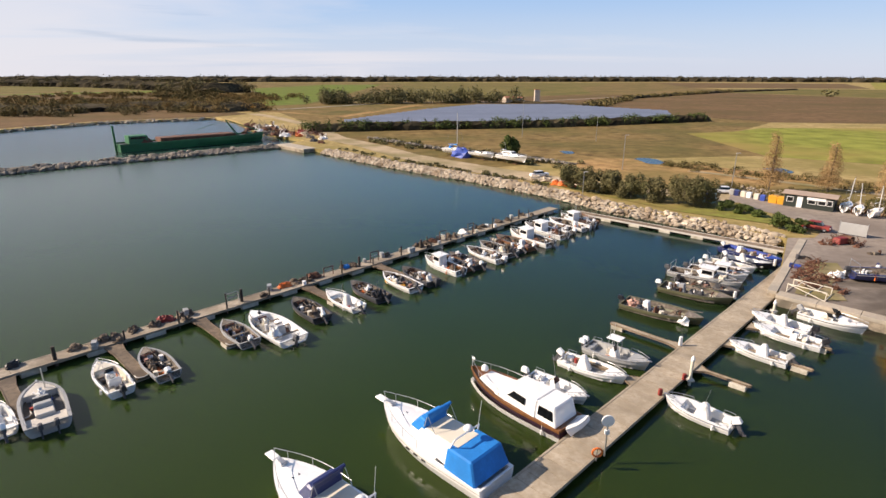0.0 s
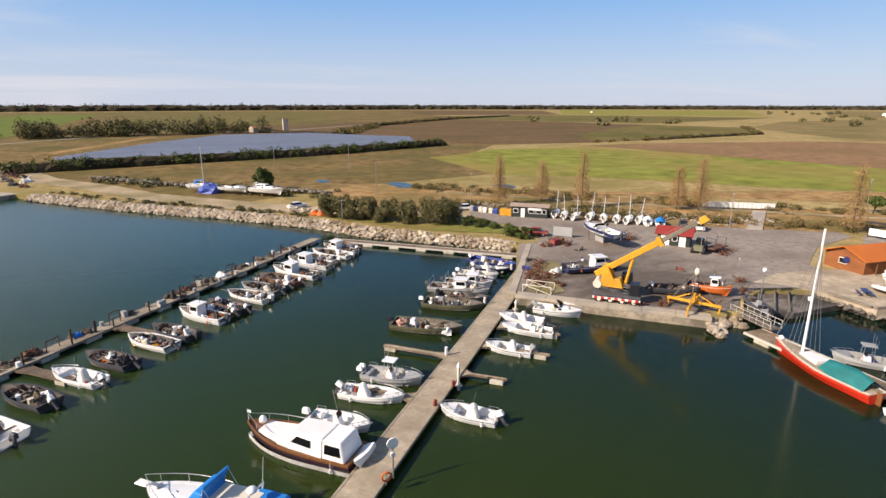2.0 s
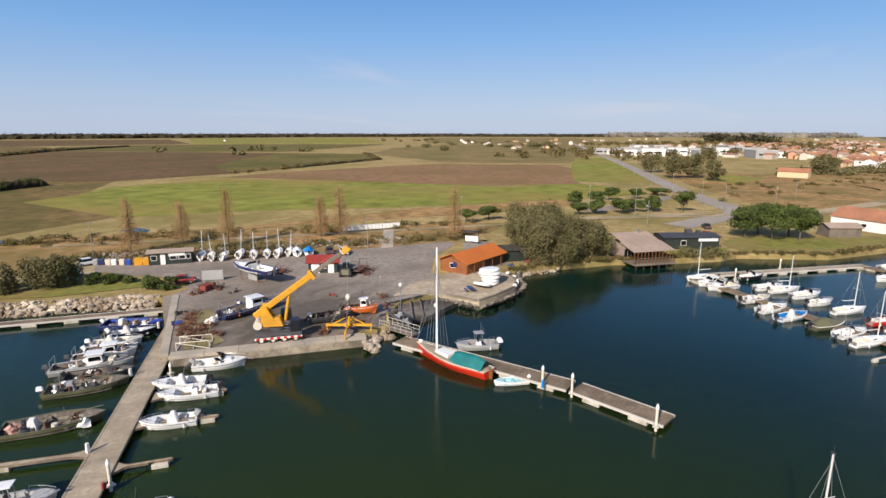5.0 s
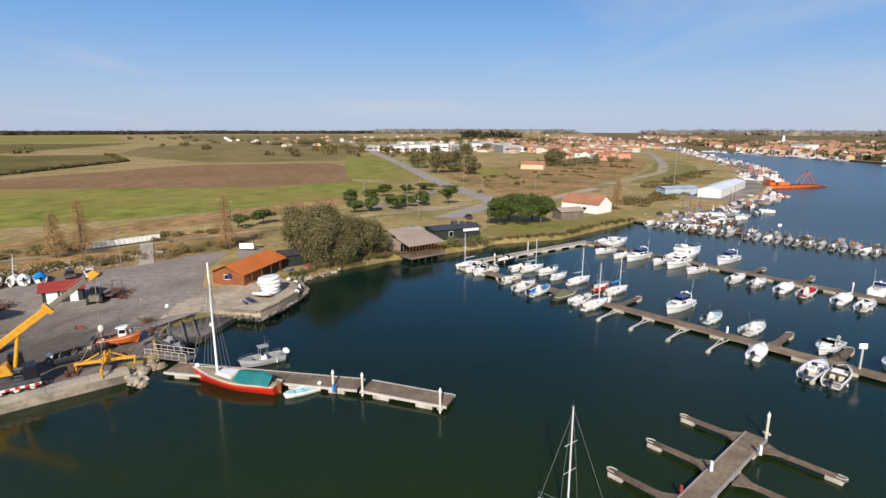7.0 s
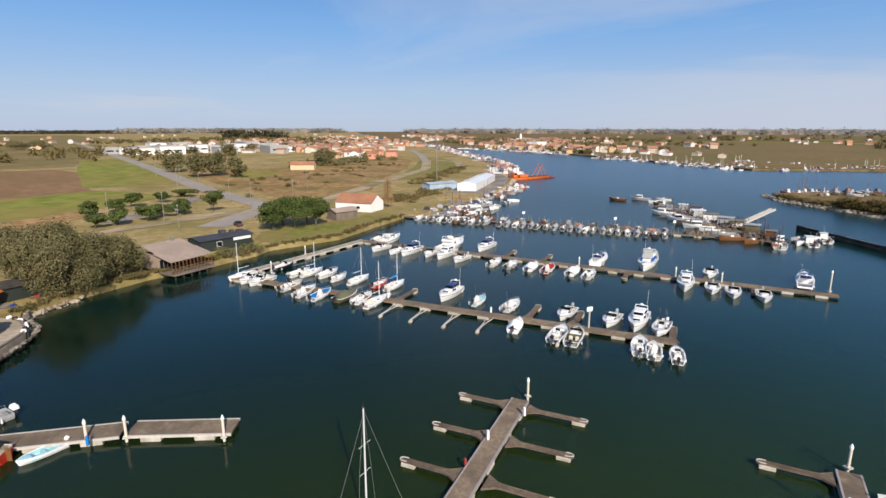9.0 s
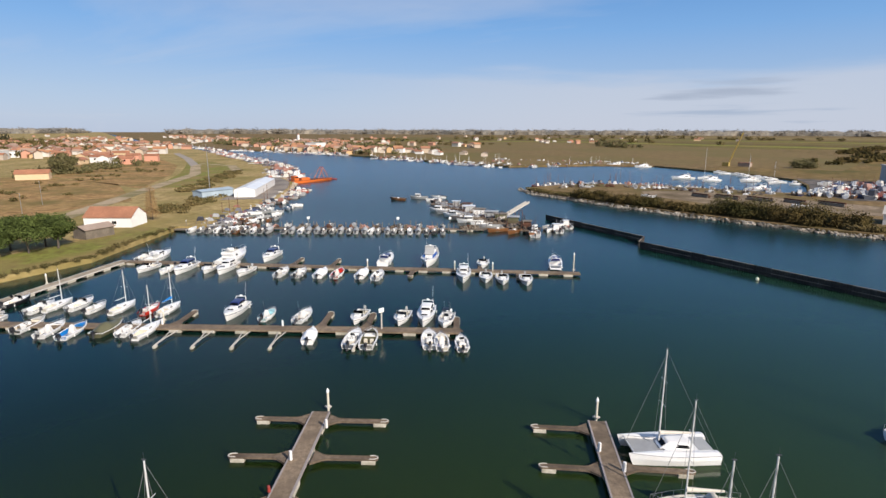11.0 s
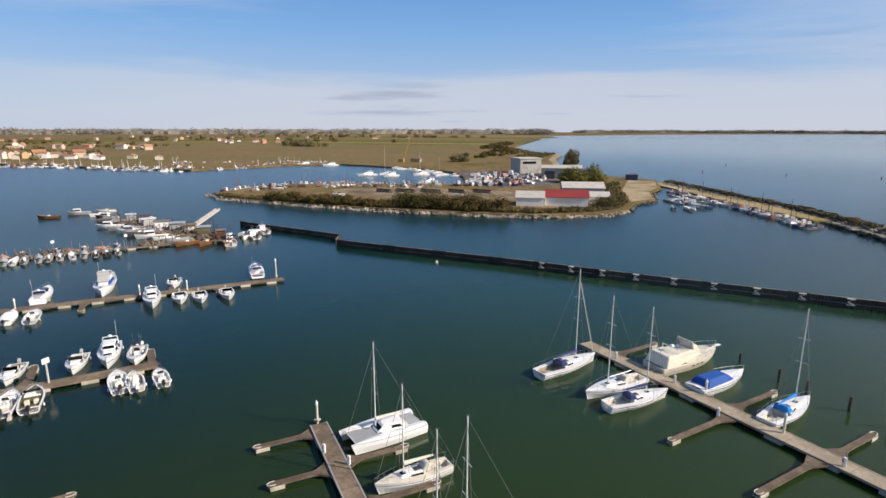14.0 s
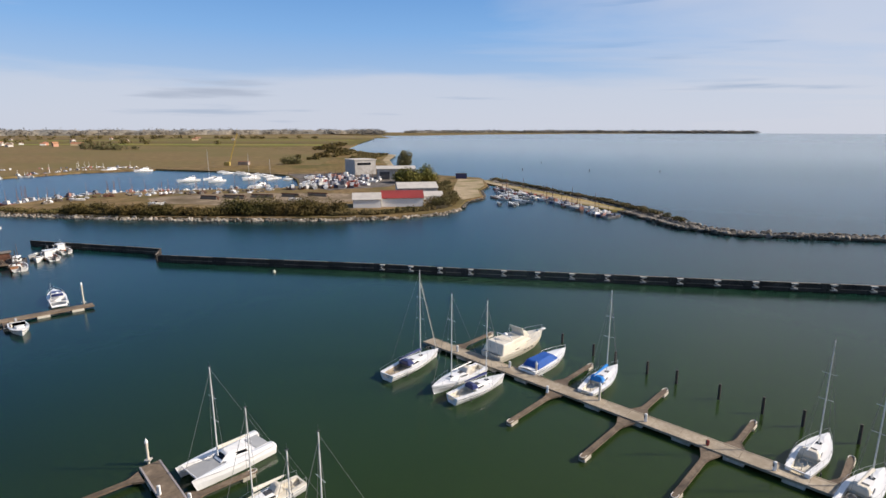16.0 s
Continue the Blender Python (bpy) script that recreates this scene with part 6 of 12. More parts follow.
def k_cat(t, L, hull, deck, acc, rnd):
    half = L * .185
    for s in (1, -1):
        rows = [(x, b, z) for x, b, z in hull_shape(L, L * .15, 1.0, .2, stern=.8, fine=1.8)]
        bm = bmesh.new(); bm_hull(bm, rows, .4, .7)
        bm_deck(bm, rows, 0, .1)
        bmesh.ops.translate(bm, verts=bm.verts[:], vec=(0, s * half, 0))
        part("hull", bm, hull, t)
    bm = bmesh.new(); bm_box(bm, (.26 * L, 0, .95), (.34 * L, half * 1.6, .03)); part("trampoline", bm, M["grey"], t, "grey net trampoline")
    cabin_part(t, "bridge_deck", -.44 * L, .1 * L, half * 1.7, half * 1.7, .6, .45, M["white"], front=.3, side=.96)
    cabin_part(t, "cabin", -.24 * L, .12 * L, half * 1.5, half * .9, 1.0, .62, M["white"], front=.9, back=.3, side=.8, bevel=.08)
    pane_band(t, -.24 * L, .12 * L, half * 1.5, half * .9, 1.0, .62, .3, .75, front=.9, back=.3, side=.8)
    box_part("stern_net", (-.38 * L, 0, 1.07), (.16 * L, half * 1.4, .03), M["grey"], t)
    bm = bmesh.new(); bm_rod(bm, (.43 * L, -half, 1.1), (.43 * L, half, 1.1), .06); part("cross_beam", bm, M["alu"], t)
    mast_rig(t, L, L * 1.25, x=.1, cover=M["cover"], z0=1.5)


def k_far(kind):
    def build(t, L, hull, deck, acc, rnd):
        B, H = L * .35, .7 + .04 * L
        rows = hull_shape(L, B, H, .4, n=8)
        bm = bmesh.new(); bm_hull(bm, rows); part("hull", bm, hull, t)
        if kind == "covered":
            bm = bmesh.new()
            grid = [[bm.verts.new((x, b * c, z + .05 + (.3 + .4 * math.exp(-((i / 8 - .42) / .25) ** 2)) * (1 - abs(c) ** 1.6))) for c in (-1, -.5, 0, .5, 1)] for i, (x, b, z) in enumerate(rows)]
            for a, c in zip(grid, grid[1:]):
                for k in range(4):
                    bm.faces.new((a[k], a[k + 1], c[k + 1], c[k]))
            part("canvas_cover", bm, deck if deck is not M["white"] else M["cover"], t)
        else:
            bm = bmesh.new(); bm_well(bm, rows, .12, .2, 5); bm_deck(bm, rows, 5, .05); part("deck", bm, deck, t)
            h = {"house": 1.9, "cruiser2": 1.4, "cuddy": .7}.get(kind, .9)
            w = B * (.3 if kind in ("open", "work") else .62)
            x0, x1 = (-.1 * L, .06 * L) if kind in ("open", "work") else (-.1 * L, .24 * L)
            cabin_part(t, "console" if kind in ("open", "work") else "cabin", x0, x1, w, w * .8, .4, h, M["white"], front=.3, side=.86)
            if kind in ("house", "cruiser2", "cuddy"):
                bm = bmesh.new(); bm_box(bm, ((x0 + x1) / 2 - .05, 0, .4 + h * .68), ((x1 - x0) * .86, w * .93, h * .26)); part("window_band", bm, M["glass"], t)
            if kind == "work":
                bm = bmesh.new()
                for k in range(3):
                    bm_lump(bm, (rnd.uniform(-.3, .25) * L, rnd.uniform(-.2, .2) * B, .2), (.6, .45, .55), seed=rnd.random())
                part("net_heap", bm, M["net"], t)
            if kind == "house":
                bm = bmesh.new(); bm_rod(bm, (x0, 0, 2), (x0, 0, 5), .06, n=5); part("mast", bm, M["rust"], t)
        if kind not in ("house", "cruiser2"):
            bm = bmesh.new(); bm_box(bm, (-L / 2 - .3, 0, .8), (.5, .35, .6), taper=(.7, .8)); part("outboard_motor", bm, M["dgrey"], t)
    return build


KINDS = dict(open=k_open, alu=k_alu, ttop=k_ttop, work=k_work, rib=k_rib, skiff=k_skiff, house=k_house, cuddy=k_cuddy, covered=k_covered, canvas=k_canvas,
             cruiser=k_cruiser, cruiser2=k_cruiser2, trawler=k_trawler, sail=k_sail, sailc=k_sailc, cat=k_cat)
NAMES = dict(open="motorboat", alu="work_launch", ttop="fishing_boat", work="work_boat", rib="inflatable_boat", skiff="skiff", house="wheelhouse_boat", cuddy="cabin_boat", covered="covered_boat",
             canvas="covered_motorboat", cruiser="motor_yacht", cruiser2="cabin_cruiser", trawler="wooden_cruiser", sail="sailing_yacht", sailc="small_sailing_boat", cat="catamaran")
M["cover_white"] = mat("white_canvas", (0.74, 0.72, 0.68), 0.8, var=0.1, scale=2, big=0.6, col3=(0.6, 0.57, 0.52), bump=0.4, bscale=5)
M["cover"] = mat("pale_canvas", (0.62, 0.57, 0.48), 0.8, var=0.1, scale=2, big=0.6, bump=0.3, bscale=5)
made_boats = {}


def boat(kind, hull, deck, acc, x, y, deg, L, label, z=0.0, group="moored boats", far=False):
    """A boat at its place; far: one seen small, with its main parts alone."""
    L = round(L * 2) / 2
    key = (kind, hull, deck, acc, L, far)
    m = pose(x, y, z, 0, 0, deg)
    if key in made_boats:
        t = copy_thing(made_boats[key], m)
        return tagged(t, label)
    t = thing(NAMES[kind], m, label, "sailing boat" if kind in ("sail", "sailc", "cat") else "boat", group)
    (k_far(kind) if far else KINDS[kind])(t, L, M[hull], M[deck], M[acc], random.Random(len(made_boats) * 7 + 3))
    made_boats[key] = t
    return t


# ---- the moored boats ----
boat("cruiser", "white", "white", "navy", -6.6, 25.3, 138, 11.0, "white motor cruiser with a steel bow rail")
boat("cruiser", "white", "white", "blue", -0.5, 31.6, 135, 11.1, "white flybridge cruiser with bright blue canvas covers")
boat("trawler", "white", "white", "wood", 5.9, 37.2, 133, 10.0, "white cabin cruiser with varnished wooden bulwarks and dark plum hull")
boat("open", "white", "white", "white", 9.4, 39.1, -43, 5.5, "white open motorboat with an upright grey screen")
boat("open", "white", "white", "white", 13.2, 42.2, -40, 6.0, "white centre console fishing boat with an outboard motor")
boat("ttop", "grey", "grey", "white", 16.0, 44.5, -43, 6.2, "grey open boat with a tall steel bait frame")
boat("work", "olive", "olive", "black", 23.9, 54.4, -39, 8.3, "olive flat work boat with a black outboard motor")
boat("work", "olive", "grey", "white", 29.9, 59.6, -39, 8.1, "grey and olive fishing boat loaded with gear")
boat("house", "white", "white", "grey", 35.5, 66.1, -38, 7.2, "white fishing boat with a small wheelhouse")
boat("open", "white", "cream", "white", 39.0, 69.4, -46, 5.8, "small white open boat beside the jetty")
boat("work", "grey", "grey", "white", 34.7, 63.5, -46, 5.0, "grey work boat loaded with nets")
boat("work", "navy", "blue_paint", "white", 44.3, 74.1, -58, 8.5, "dark blue fishing boat moored beside the bank")
boat("open", "black", "white", "white", 42.2, 71.1, -43, 6.0, "black hulled motorboat with a white deck")
boat("open", "white", "white", "white", 19.5, 35.8, 136, 5.2, "white open motorboat with a tilted outboard motor")
boat("open", "white", "white", "grey", 29.3, 45.2, 136, 5.0, "small white motorboat with a centre console")
boat("open", "white", "white", "black", 34.0, 48.6, 136, 6.0, "white fishing boat with a black outboard motor")
boat("open", "white", "white", "navy", 35.1, 51.6, 133, 5.3, "white motorboat with a dark outboard motor")
boat("cuddy", "white", "white", "grey", 40.8, 51.9, -50, 6.2, "long white cabin boat moored at the quay")
boat("open", "white", "white", "white", -33.4, 34.8, 139, 4.8, "white open boat moored to the pier")
boat("alu", "grey", "grey", "white", -30.9, 36.4, 131, 7.0, "light grey aluminium boat with a raised bow deck")
boat("open", "white", "cream", "black", -28.2, 40.6, 137, 5.8, "white open boat with cream seats and black outboard motor")
boat("work", "grey", "dgrey", "white", -25.5, 43.0, 136, 6.2, "grey work boat with tilted white outboard motor")
boat("work", "grey", "grey", "blue", -20.5, 49.0, 135, 6.2, "weathered grey boat filled with blue netting")
boat("work", "white", "white", "rust", -17.4, 50.4, 136, 8.5, "broad white open work boat with a rusty winch")
boat("work", "dgrey", "wood_grey", "white", -14.8, 54.8, 132, 6.4, "dark open work boat loaded with nets and gear")
boat("open", "white", "white", "white", -11.4, 57.2, 137, 6.0, "white open motorboat with an upright outboard")
boat("work", "dgrey", "wood_grey", "black", -9.0, 60.1, 134, 6.5, "dark work boat with black outboard motor")
boat("work", "white", "grey", "yellow", -5.4, 63.2, 133, 6.5, "white fishing boat with a heap of yellow net")
boat("work", "dgrey", "dgrey", "rust", -3.2, 65.2, 131, 6.5, "dark fishing boat loaded with gear")
boat("house", "white", "white", "grey", 0.0, 69.0, 134, 7.0, "white fishing boat with a small wheelhouse")
boat("work", "dgrey", "grey", "white", 3.0, 71.4, 130, 6.5, "dark work boat with heaped nets")
boat("work", "white", "grey", "white", 5.9, 74.1, 131, 6.8, "white fishing boat loaded with gear")
boat("work", "grey", "grey", "dgrey", 7.9, 76.8, 130, 7.1, "grey fishing boat loaded with gear")
boat("work", "wood", "wood", "white", 11.0, 79.9, 132, 7.7, "brown wooden work boat moored to the pier")
boat("house", "white", "white", "white", 13.7, 82.1, 130, 8.5, "large white fishing boat with a wheelhouse")
boat("house", "white", "white", "grey", 16.7, 86.3, 130, 8.5, "white fishing boat with a low cabin")
boat("work", "white", "grey", "white", 21.5, 90.8, 130, 7.9, "white work boat loaded with gear")
boat("work", "wood", "wood_grey", "white", 25.0, 94.6, 109, 6.9, "brown timber work boat beside the bank")
boat("skiff", "white", "aqua", "grey", 53.3, 19.8, 130, 3.8, "white skiff with pale aqua benches")
boat("ttop", "grey", "grey", "grey", 60.7, 27.5, 130, 5.6, "grey aluminium boat with a steel frame")
boat("sailc", "white", "white", "white", 111.8, 4.1, 130, 6.5, "small white sailing boat without sails")
boat("cuddy", "white", "white", "grey", 108.6, 2.4, 132, 5.7, "small white cabin boat moored at the jetty")
boat("cuddy", "white", "cream", "grey", 107.0, 0.6, 138, 6.5, "small white cabin boat with a cream deck")
boat("cuddy", "black", "white", "black", 117.2, -4.1, -50, 5.7, "black hulled sports boat with white deck")
boat("cuddy", "white", "white", "grey", 110.7, -7.0, -50, 5.5, "small white cabin boat moored at the jetty")
boat("sailc", "white", "white", "white", 110.2, -9.4, -50, 6.0, "small white sailing boat with a bare mast")
boat("cuddy", "white", "white", "grey", 108.2, -12.4, -50, 5.6, "white cabin motorboat moored at the jetty")
boat("open", "white", "white", "black", 104.5, -14.0, -50, 4.7, "white open motorboat with black outboard")
boat("open", "white", "cream", "black", 101.7, -4.8, -44, 6.0, "white open motorboat with a dark outboard")
boat("open", "white", "white", "grey", 97.2, -7.1, -39, 6.0, "small white motorboat moored at the jetty")
boat("open", "white", "blue", "black", 94.3, -9.5, -41, 6.0, "white motorboat with a blue cover")
boat("covered", "olive", "olive", "black", 92.1, -13.7, -47, 6.0, "motorboat under a green canvas cover")
boat("open", "white", "white", "white", 89.9, -16.2, -42, 5.6, "small white motorboat moored at the jetty")
boat("sailc", "white", "white", "white", 87.2, -18.0, -46, 6.5, "white sailing boat with a bare mast")
boat("sailc", "white", "white", "grey", 101.6, -17.5, -50, 6.0, "white sailing boat with twin short masts")
boat("open", "red", "white", "red", 97.7, -20.8, -50, 4.5, "small red and white motorboat")
boat("sailc", "white", "blue", "white", 95.6, -23.2, -50, 6.0, "white sailing boat with blue canvas")
boat("cruiser2", "white", "navy", "navy", 87.2, -31.1, 137, 8.0, "white cabin boat with dark blue canopy")
boat("open", "white", "aqua", "blue", 82.2, -34.7, -50, 4.6, "small white motorboat with a pale blue cover")
boat("open", "white", "white", "grey", 78.1, -38.9, -50, 5.6, "small white motorboat with a raised console")
boat("covered", "white", "white", "grey", 69.3, -35.5, -38, 5.0, "motorboat under a white canvas cover")
boat("cuddy", "white", "white", "grey", 71.7, -45.4, 130, 6.0, "small white cabin boat with a pale screen")
boat("open", "white", "white", "black", 64.4, -39.8, -46, 5.9, "white open motorboat with black outboard")
boat("cuddy", "white", "olive", "black", 62.6, -41.4, -43, 5.9, "white motorboat with a bow deck")
boat("cuddy", "white", "white", "grey", 66.8, -50.4, 130, 6.1, "small white cabin boat moored at the jetty")
boat("cruiser2", "white", "white", "grey", 64.8, -53.7, 134, 8.4, "white cabin cruiser with a tall aerial")
boat("ttop", "white", "white", "black", 61.4, -55.1, 130, 6.0, "white motorboat with a black top")
boat("open", "white", "white", "black", 57.0, -48.0, -38, 6.0, "white open motorboat with black outboard")
boat("open", "white", "cream", "white", 55.1, -48.7, -38, 5.1, "white round bowed open boat")
boat("open", "white", "white", "black", 52.8, -50.5, -38, 4.5, "white open motorboat with black outboard")
boat("cuddy", "white", "white", "grey", 140.2, -29.6, -46, 5.5, "small white cabin boat moored at the jetty")
boat("cruiser2", "white", "white", "grey", 138.0, -32.5, -43, 9.0, "white motor cruiser moored at the jetty")
boat("cuddy", "white", "white", "grey", 128.6, -27.4, 130, 6.5, "small white cabin boat moored at the jetty")
boat("open", "white", "white", "black", 124.2, -30.3, 136, 6.0, "small white motorboat moored at the jetty")
boat("cruiser2", "white", "navy", "navy", 122.9, -33.5, 137, 9.0, "white motor cruiser with dark blue canopy")
boat("cuddy", "white", "white", "grey", 119.3, -37.4, 142, 6.5, "white cabin boat with a radar dome")
boat("cruiser", "white", "white", "white", 125.5, -45.2, -44, 12.0, "large white flybridge cruiser moored at the jetty")
boat("cruiser2", "white", "white", "grey", 117.1, -40.4, 137, 9.0, "white motor cruiser moored at the jetty")
boat("cuddy", "white", "white", "grey", 112.1, -42.5, 132, 6.5, "white cabin boat moored at the jetty")
boat("cruiser2", "white", "navy", "black", 121.7, -52.4, 135, 9.0, "white motor cruiser with dark windows")
boat("open", "white", "white", "black", 106.4, -48.3, -46, 6.0, "white open motorboat with black outboard")
boat("open", "grey", "white", "black", 103.4, -50.9, -47, 6.0, "grey inflatable motorboat at the jetty")
boat("covered", "white", "white", "black", 100.4, -54.3, -46, 6.0, "motorboat under a white cover")
boat("open", "white", "red", "black", 98.0, -56.9, -47, 6.0, "white motorboat with red deck")
boat("covered", "white", "white", "black", 94.4, -60.7, -48, 6.0, "motorboat under a pale cover")
boat("open", "white", "white", "black", 91.2, -62.4, -47, 6.0, "white open motorboat with black outboard")
boat("cruiser2", "white", "navy", "navy", 100.8, -71.4, -48, 9.0, "white motor cruiser with dark blue top")
t = boat("cruiser", "white", "white", "grey", 94.3, -78.8, 133, 11.0, "large white flybridge cruiser with a blue window band")
cabin_part(t, "window_band", -2.7, 1.75, 3.2, 2.5, 1.5, .5, M["blue_deep"], front=1.0, back=.03, side=.93, label="bright blue band round the saloon")
boat("cruiser2", "white", "white", "grey", 79.1, -75.4, 136, 9.0, "white motor cruiser seen bow on")
boat("cuddy", "white", "white", "grey", 84.0, -85.9, 130, 6.5, "white cabin boat moored at the jetty")
boat("cuddy", "white", "white", "grey", 75.4, -78.2, 135, 6.5, "small white cabin boat moored at the jetty")
boat("cuddy", "white", "white", "grey", 72.2, -79.8, 136, 6.5, "small white cabin boat moored at the jetty")
boat("cuddy", "white", "white", "grey", 68.7, -83.0, 135, 6.5, "white cabin boat moored at the jetty")
boat("cruiser2", "white", "navy", "black", 73.7, -98.8, -50, 9.0, "white cabin boat with a dark canopy")
boat("work", "white", "white", "grey", 100.3, -123.7, -48, 8.5, "white fishing boat with a wheelhouse")
boat("house", "white", "white", "grey", 100.3, -133.8, -38, 8.5, "white fishing boat beside the timber wall")
boat("house", "white", "grey", "grey", 102.5, -141.6, -39, 8.5, "white fishing boat beside the timber wall")
boat("cat", "white", "white", "grey", 20.7, -47.3, 51, 8.5, "white sailing catamaran with a grey trampoline net")
boat("sail", "white", "cream", "white", 15.0, -41.1, 47, 7.5, "white sailing yacht with cream deck and bare mast")
boat("sail", "white", "deck", "navy", 3.7, -69.8, -129, 10.5, "white sailing yacht with a teak cockpit and furled genoa")
boat("sail", "white", "white", "white", -2.3, -65.2, 46, 9.4, "white racing yacht with a bare mast")
boat("sail", "white", "white", "navy", -4.9, -62.6, -140, 9.0, "white sailing yacht with a blue boom cover")
boat("cruiser", "cream", "cream", "cream", -11.4, -76.1, -136, 12.0, "cream motor cruiser wrapped in canvas")
boat("canvas", "white", "blue_deep", "blue_deep", -14.8, -70.6, -134, 9.5, "white motorboat under a blue canvas cover")
boat("sail", "white", "white", "blue", -20.9, -64.9, -130, 9.5, "white sailing yacht with a blue sail cover")
boat("sail", "white", "white", "white", -37.4, -48.6, -139, 9.4, "white sailing yacht with an anodised mast")
boat("sail", "white", "white", "white", -38.4, -43.1, -145, 9.0, "white sailing yacht with a pale mast")
boat("sail", "white", "cream", "white", 9.1, -33.2, 43, 8.5, "white sailing yacht with a bare mast")
boat("sail", "white", "white", "white", 6.9, -33.6, 43, 9.5, "white sailing yacht with a tall mast")
boat("sail", "white", "white", "blue", 33.9, -7.2, 43, 7.5, "small white yacht with a blue boom cover")
boat("work", "dgrey", "grey", "black", 32.2, 61.4, -42, 7.0, "dark fishing boat crowded with nets and gear")
boat("work", "white", "wood_grey", "white", 37.2, 67.6, -42, 6.0, "white work boat crowded with crates and nets")
boat("house", "grey", "grey", "white", 33.0, 64.8, -40, 8.0, "grey fishing boat with a wheelhouse and tackle")
boat("work", "wood", "wood_grey", "rust", 1.6, 70.3, 131, 6.0, "brown work boat piled with nets")
boat("work", "dgrey", "dgrey", "white", 9.4, 78.4, 131, 6.5, "dark work boat with heaped nets")
boat("work", "white", "grey", "white", 19.0, 88.6, 130, 7.0, "white work boat loaded with gear")
boat("house", "white", "white", "grey", 23.4, 92.8, 122, 7.5, "white fishing boat with a small wheelhouse")

# ---- fields, roads, yard, rock banks ----
def field(pts, key, label, z=0.05):
    return sheet("field", pts, GZ + z, M[key], label, category="field")


field([(221, 267), (261, 267), (358, 243), (406, 222), (443, 134), (410, 112), (285, 73), (252, 108), (244, 150), (236, 200)], "field_brown", "brown ploughed field", .06)
field([(131, 246), (150, 262), (215, 262), (235, 200), (244, 150), (252, 108), (285, 73), (278, 60), (252, 34), (228, 50), (190, 80), (160, 108), (124, 152), (100, 168), (104, 236)], "field_green", "bright green meadow")
field([(104, 404), (194, 578), (403, 818), (476, 623), (548, 404), (443, 310), (300, 290), (238, 286), (174, 295)], "field_umber", "brown stubble field", .06)
field([(518, 1027), (718, 1022), (832, 943), (1003, 682), (760, 600), (560, 540), (480, 640), (404, 830)], "field_olive", "far thin green field", .06)
field([(560, 405), (780, 520), (1100, 560), (1100, 260), (700, 170), (470, 130), (430, 230)], "field_straw", "pale stubble field", .05)
field([(300, 80), (420, 115), (560, 150), (600, 120), (440, 66), (310, 44)], "field_green", "green roadside field", .07)
field([(250, 292), (300, 296), (440, 316), (540, 400), (505, 500), (380, 430), (290, 360)], "field_olive", "strip of thin grass beside the ploughed land", .09)
field([(-20, 470), (60, 500), (104, 425), (180, 575), (300, 720), (160, 700), (40, 600)], "field_umber", "dark bare strip behind the solar panels", .09)
field([(-330, 116), (-203, 245), (-184, 291), (-134, 324), (-122, 350), (-150, 384), (-215, 404), (-263, 344), (-395, 384), (-520, 330)], "field_umber", "dark bare dyke along the channel", .09)
field([(-168, 424), (-175, 575), (-330, 960), (-280, 1380), (-150, 1380), (-120, 655), (-114, 467)], "field_fresh", "bright green field beyond the dyke", .06)
field([(-560, 640), (-400, 520), (-330, 430), (-240, 620), (-420, 860)], "field_fresh", "green strip field", .06)
field([(-60, 560), (-90, 1300), (300, 1250), (170, 620), (60, 500)], "field_olive", "thin autumn meadow", .05)
field([(-250, 470), (-180, 420), (-178, 560), (-330, 760), (-520, 640), (-480, 460)], "field_umber", "dark tilled field by the wood", .13)
field([(-700, 700), (-420, 860), (-500, 1100), (-900, 1250)], "field_olive", "thin meadow by the wood", .05)
field([(1100, 300), (1200, 700), (2200, 1300), (2600, 700), (1500, 330)], "field_straw", "pale far fields", .05)
field([(800, 1050), (1100, 760), (1900, 1400), (1500, 2000)], "field_green", "green far fields", .05)
field([(480, 1100), (800, 1060), (1200, 1700), (700, 1900)], "field_umber", "brown far fields", .05)
field([(-200, 1420), (350, 1300), (500, 1700), (-100, 1800)], "field_olive", "thin green far fields", .05)
field([(230, 70), (205, 52), (180, 60), (130, 100), (66, 140), (40, 170), (70, 150), (110, 120), (160, 100), (200, 72)], "marsh", "brown marsh grass and reed", .02)
field([(300, 20), (400, 50), (420, -30), (330, -60), (250, -50), (225, -10)], "marsh", "rough brown meadow", .03)
field([(300, -64), (420, -36), (560, -80), (560, -140), (470, -128), (380, -100)], "marsh", "rough brown meadow by the dyke", .03)
field([(340, 20), (330, 0), (370, -14), (400, 10)], "field_green", "small green plot", .06)
field([(300, -70), (390, -108), (450, -128), (520, -150), (500, -166), (420, -158), (350, -124), (290, -84)], "grass", "mown green dyke slope", .06)
field([(56, 115), (62, 112.5), (73, 98.5), (85, 84.5), (98, 75.5), (116, 61.5), (128, 57), (150, 58), (140, 74), (120, 97), (100, 120), (80, 142), (60, 162), (45, 165), (34, 150), (44, 128)], "marsh", "rough brown grass on the embankment", .04)
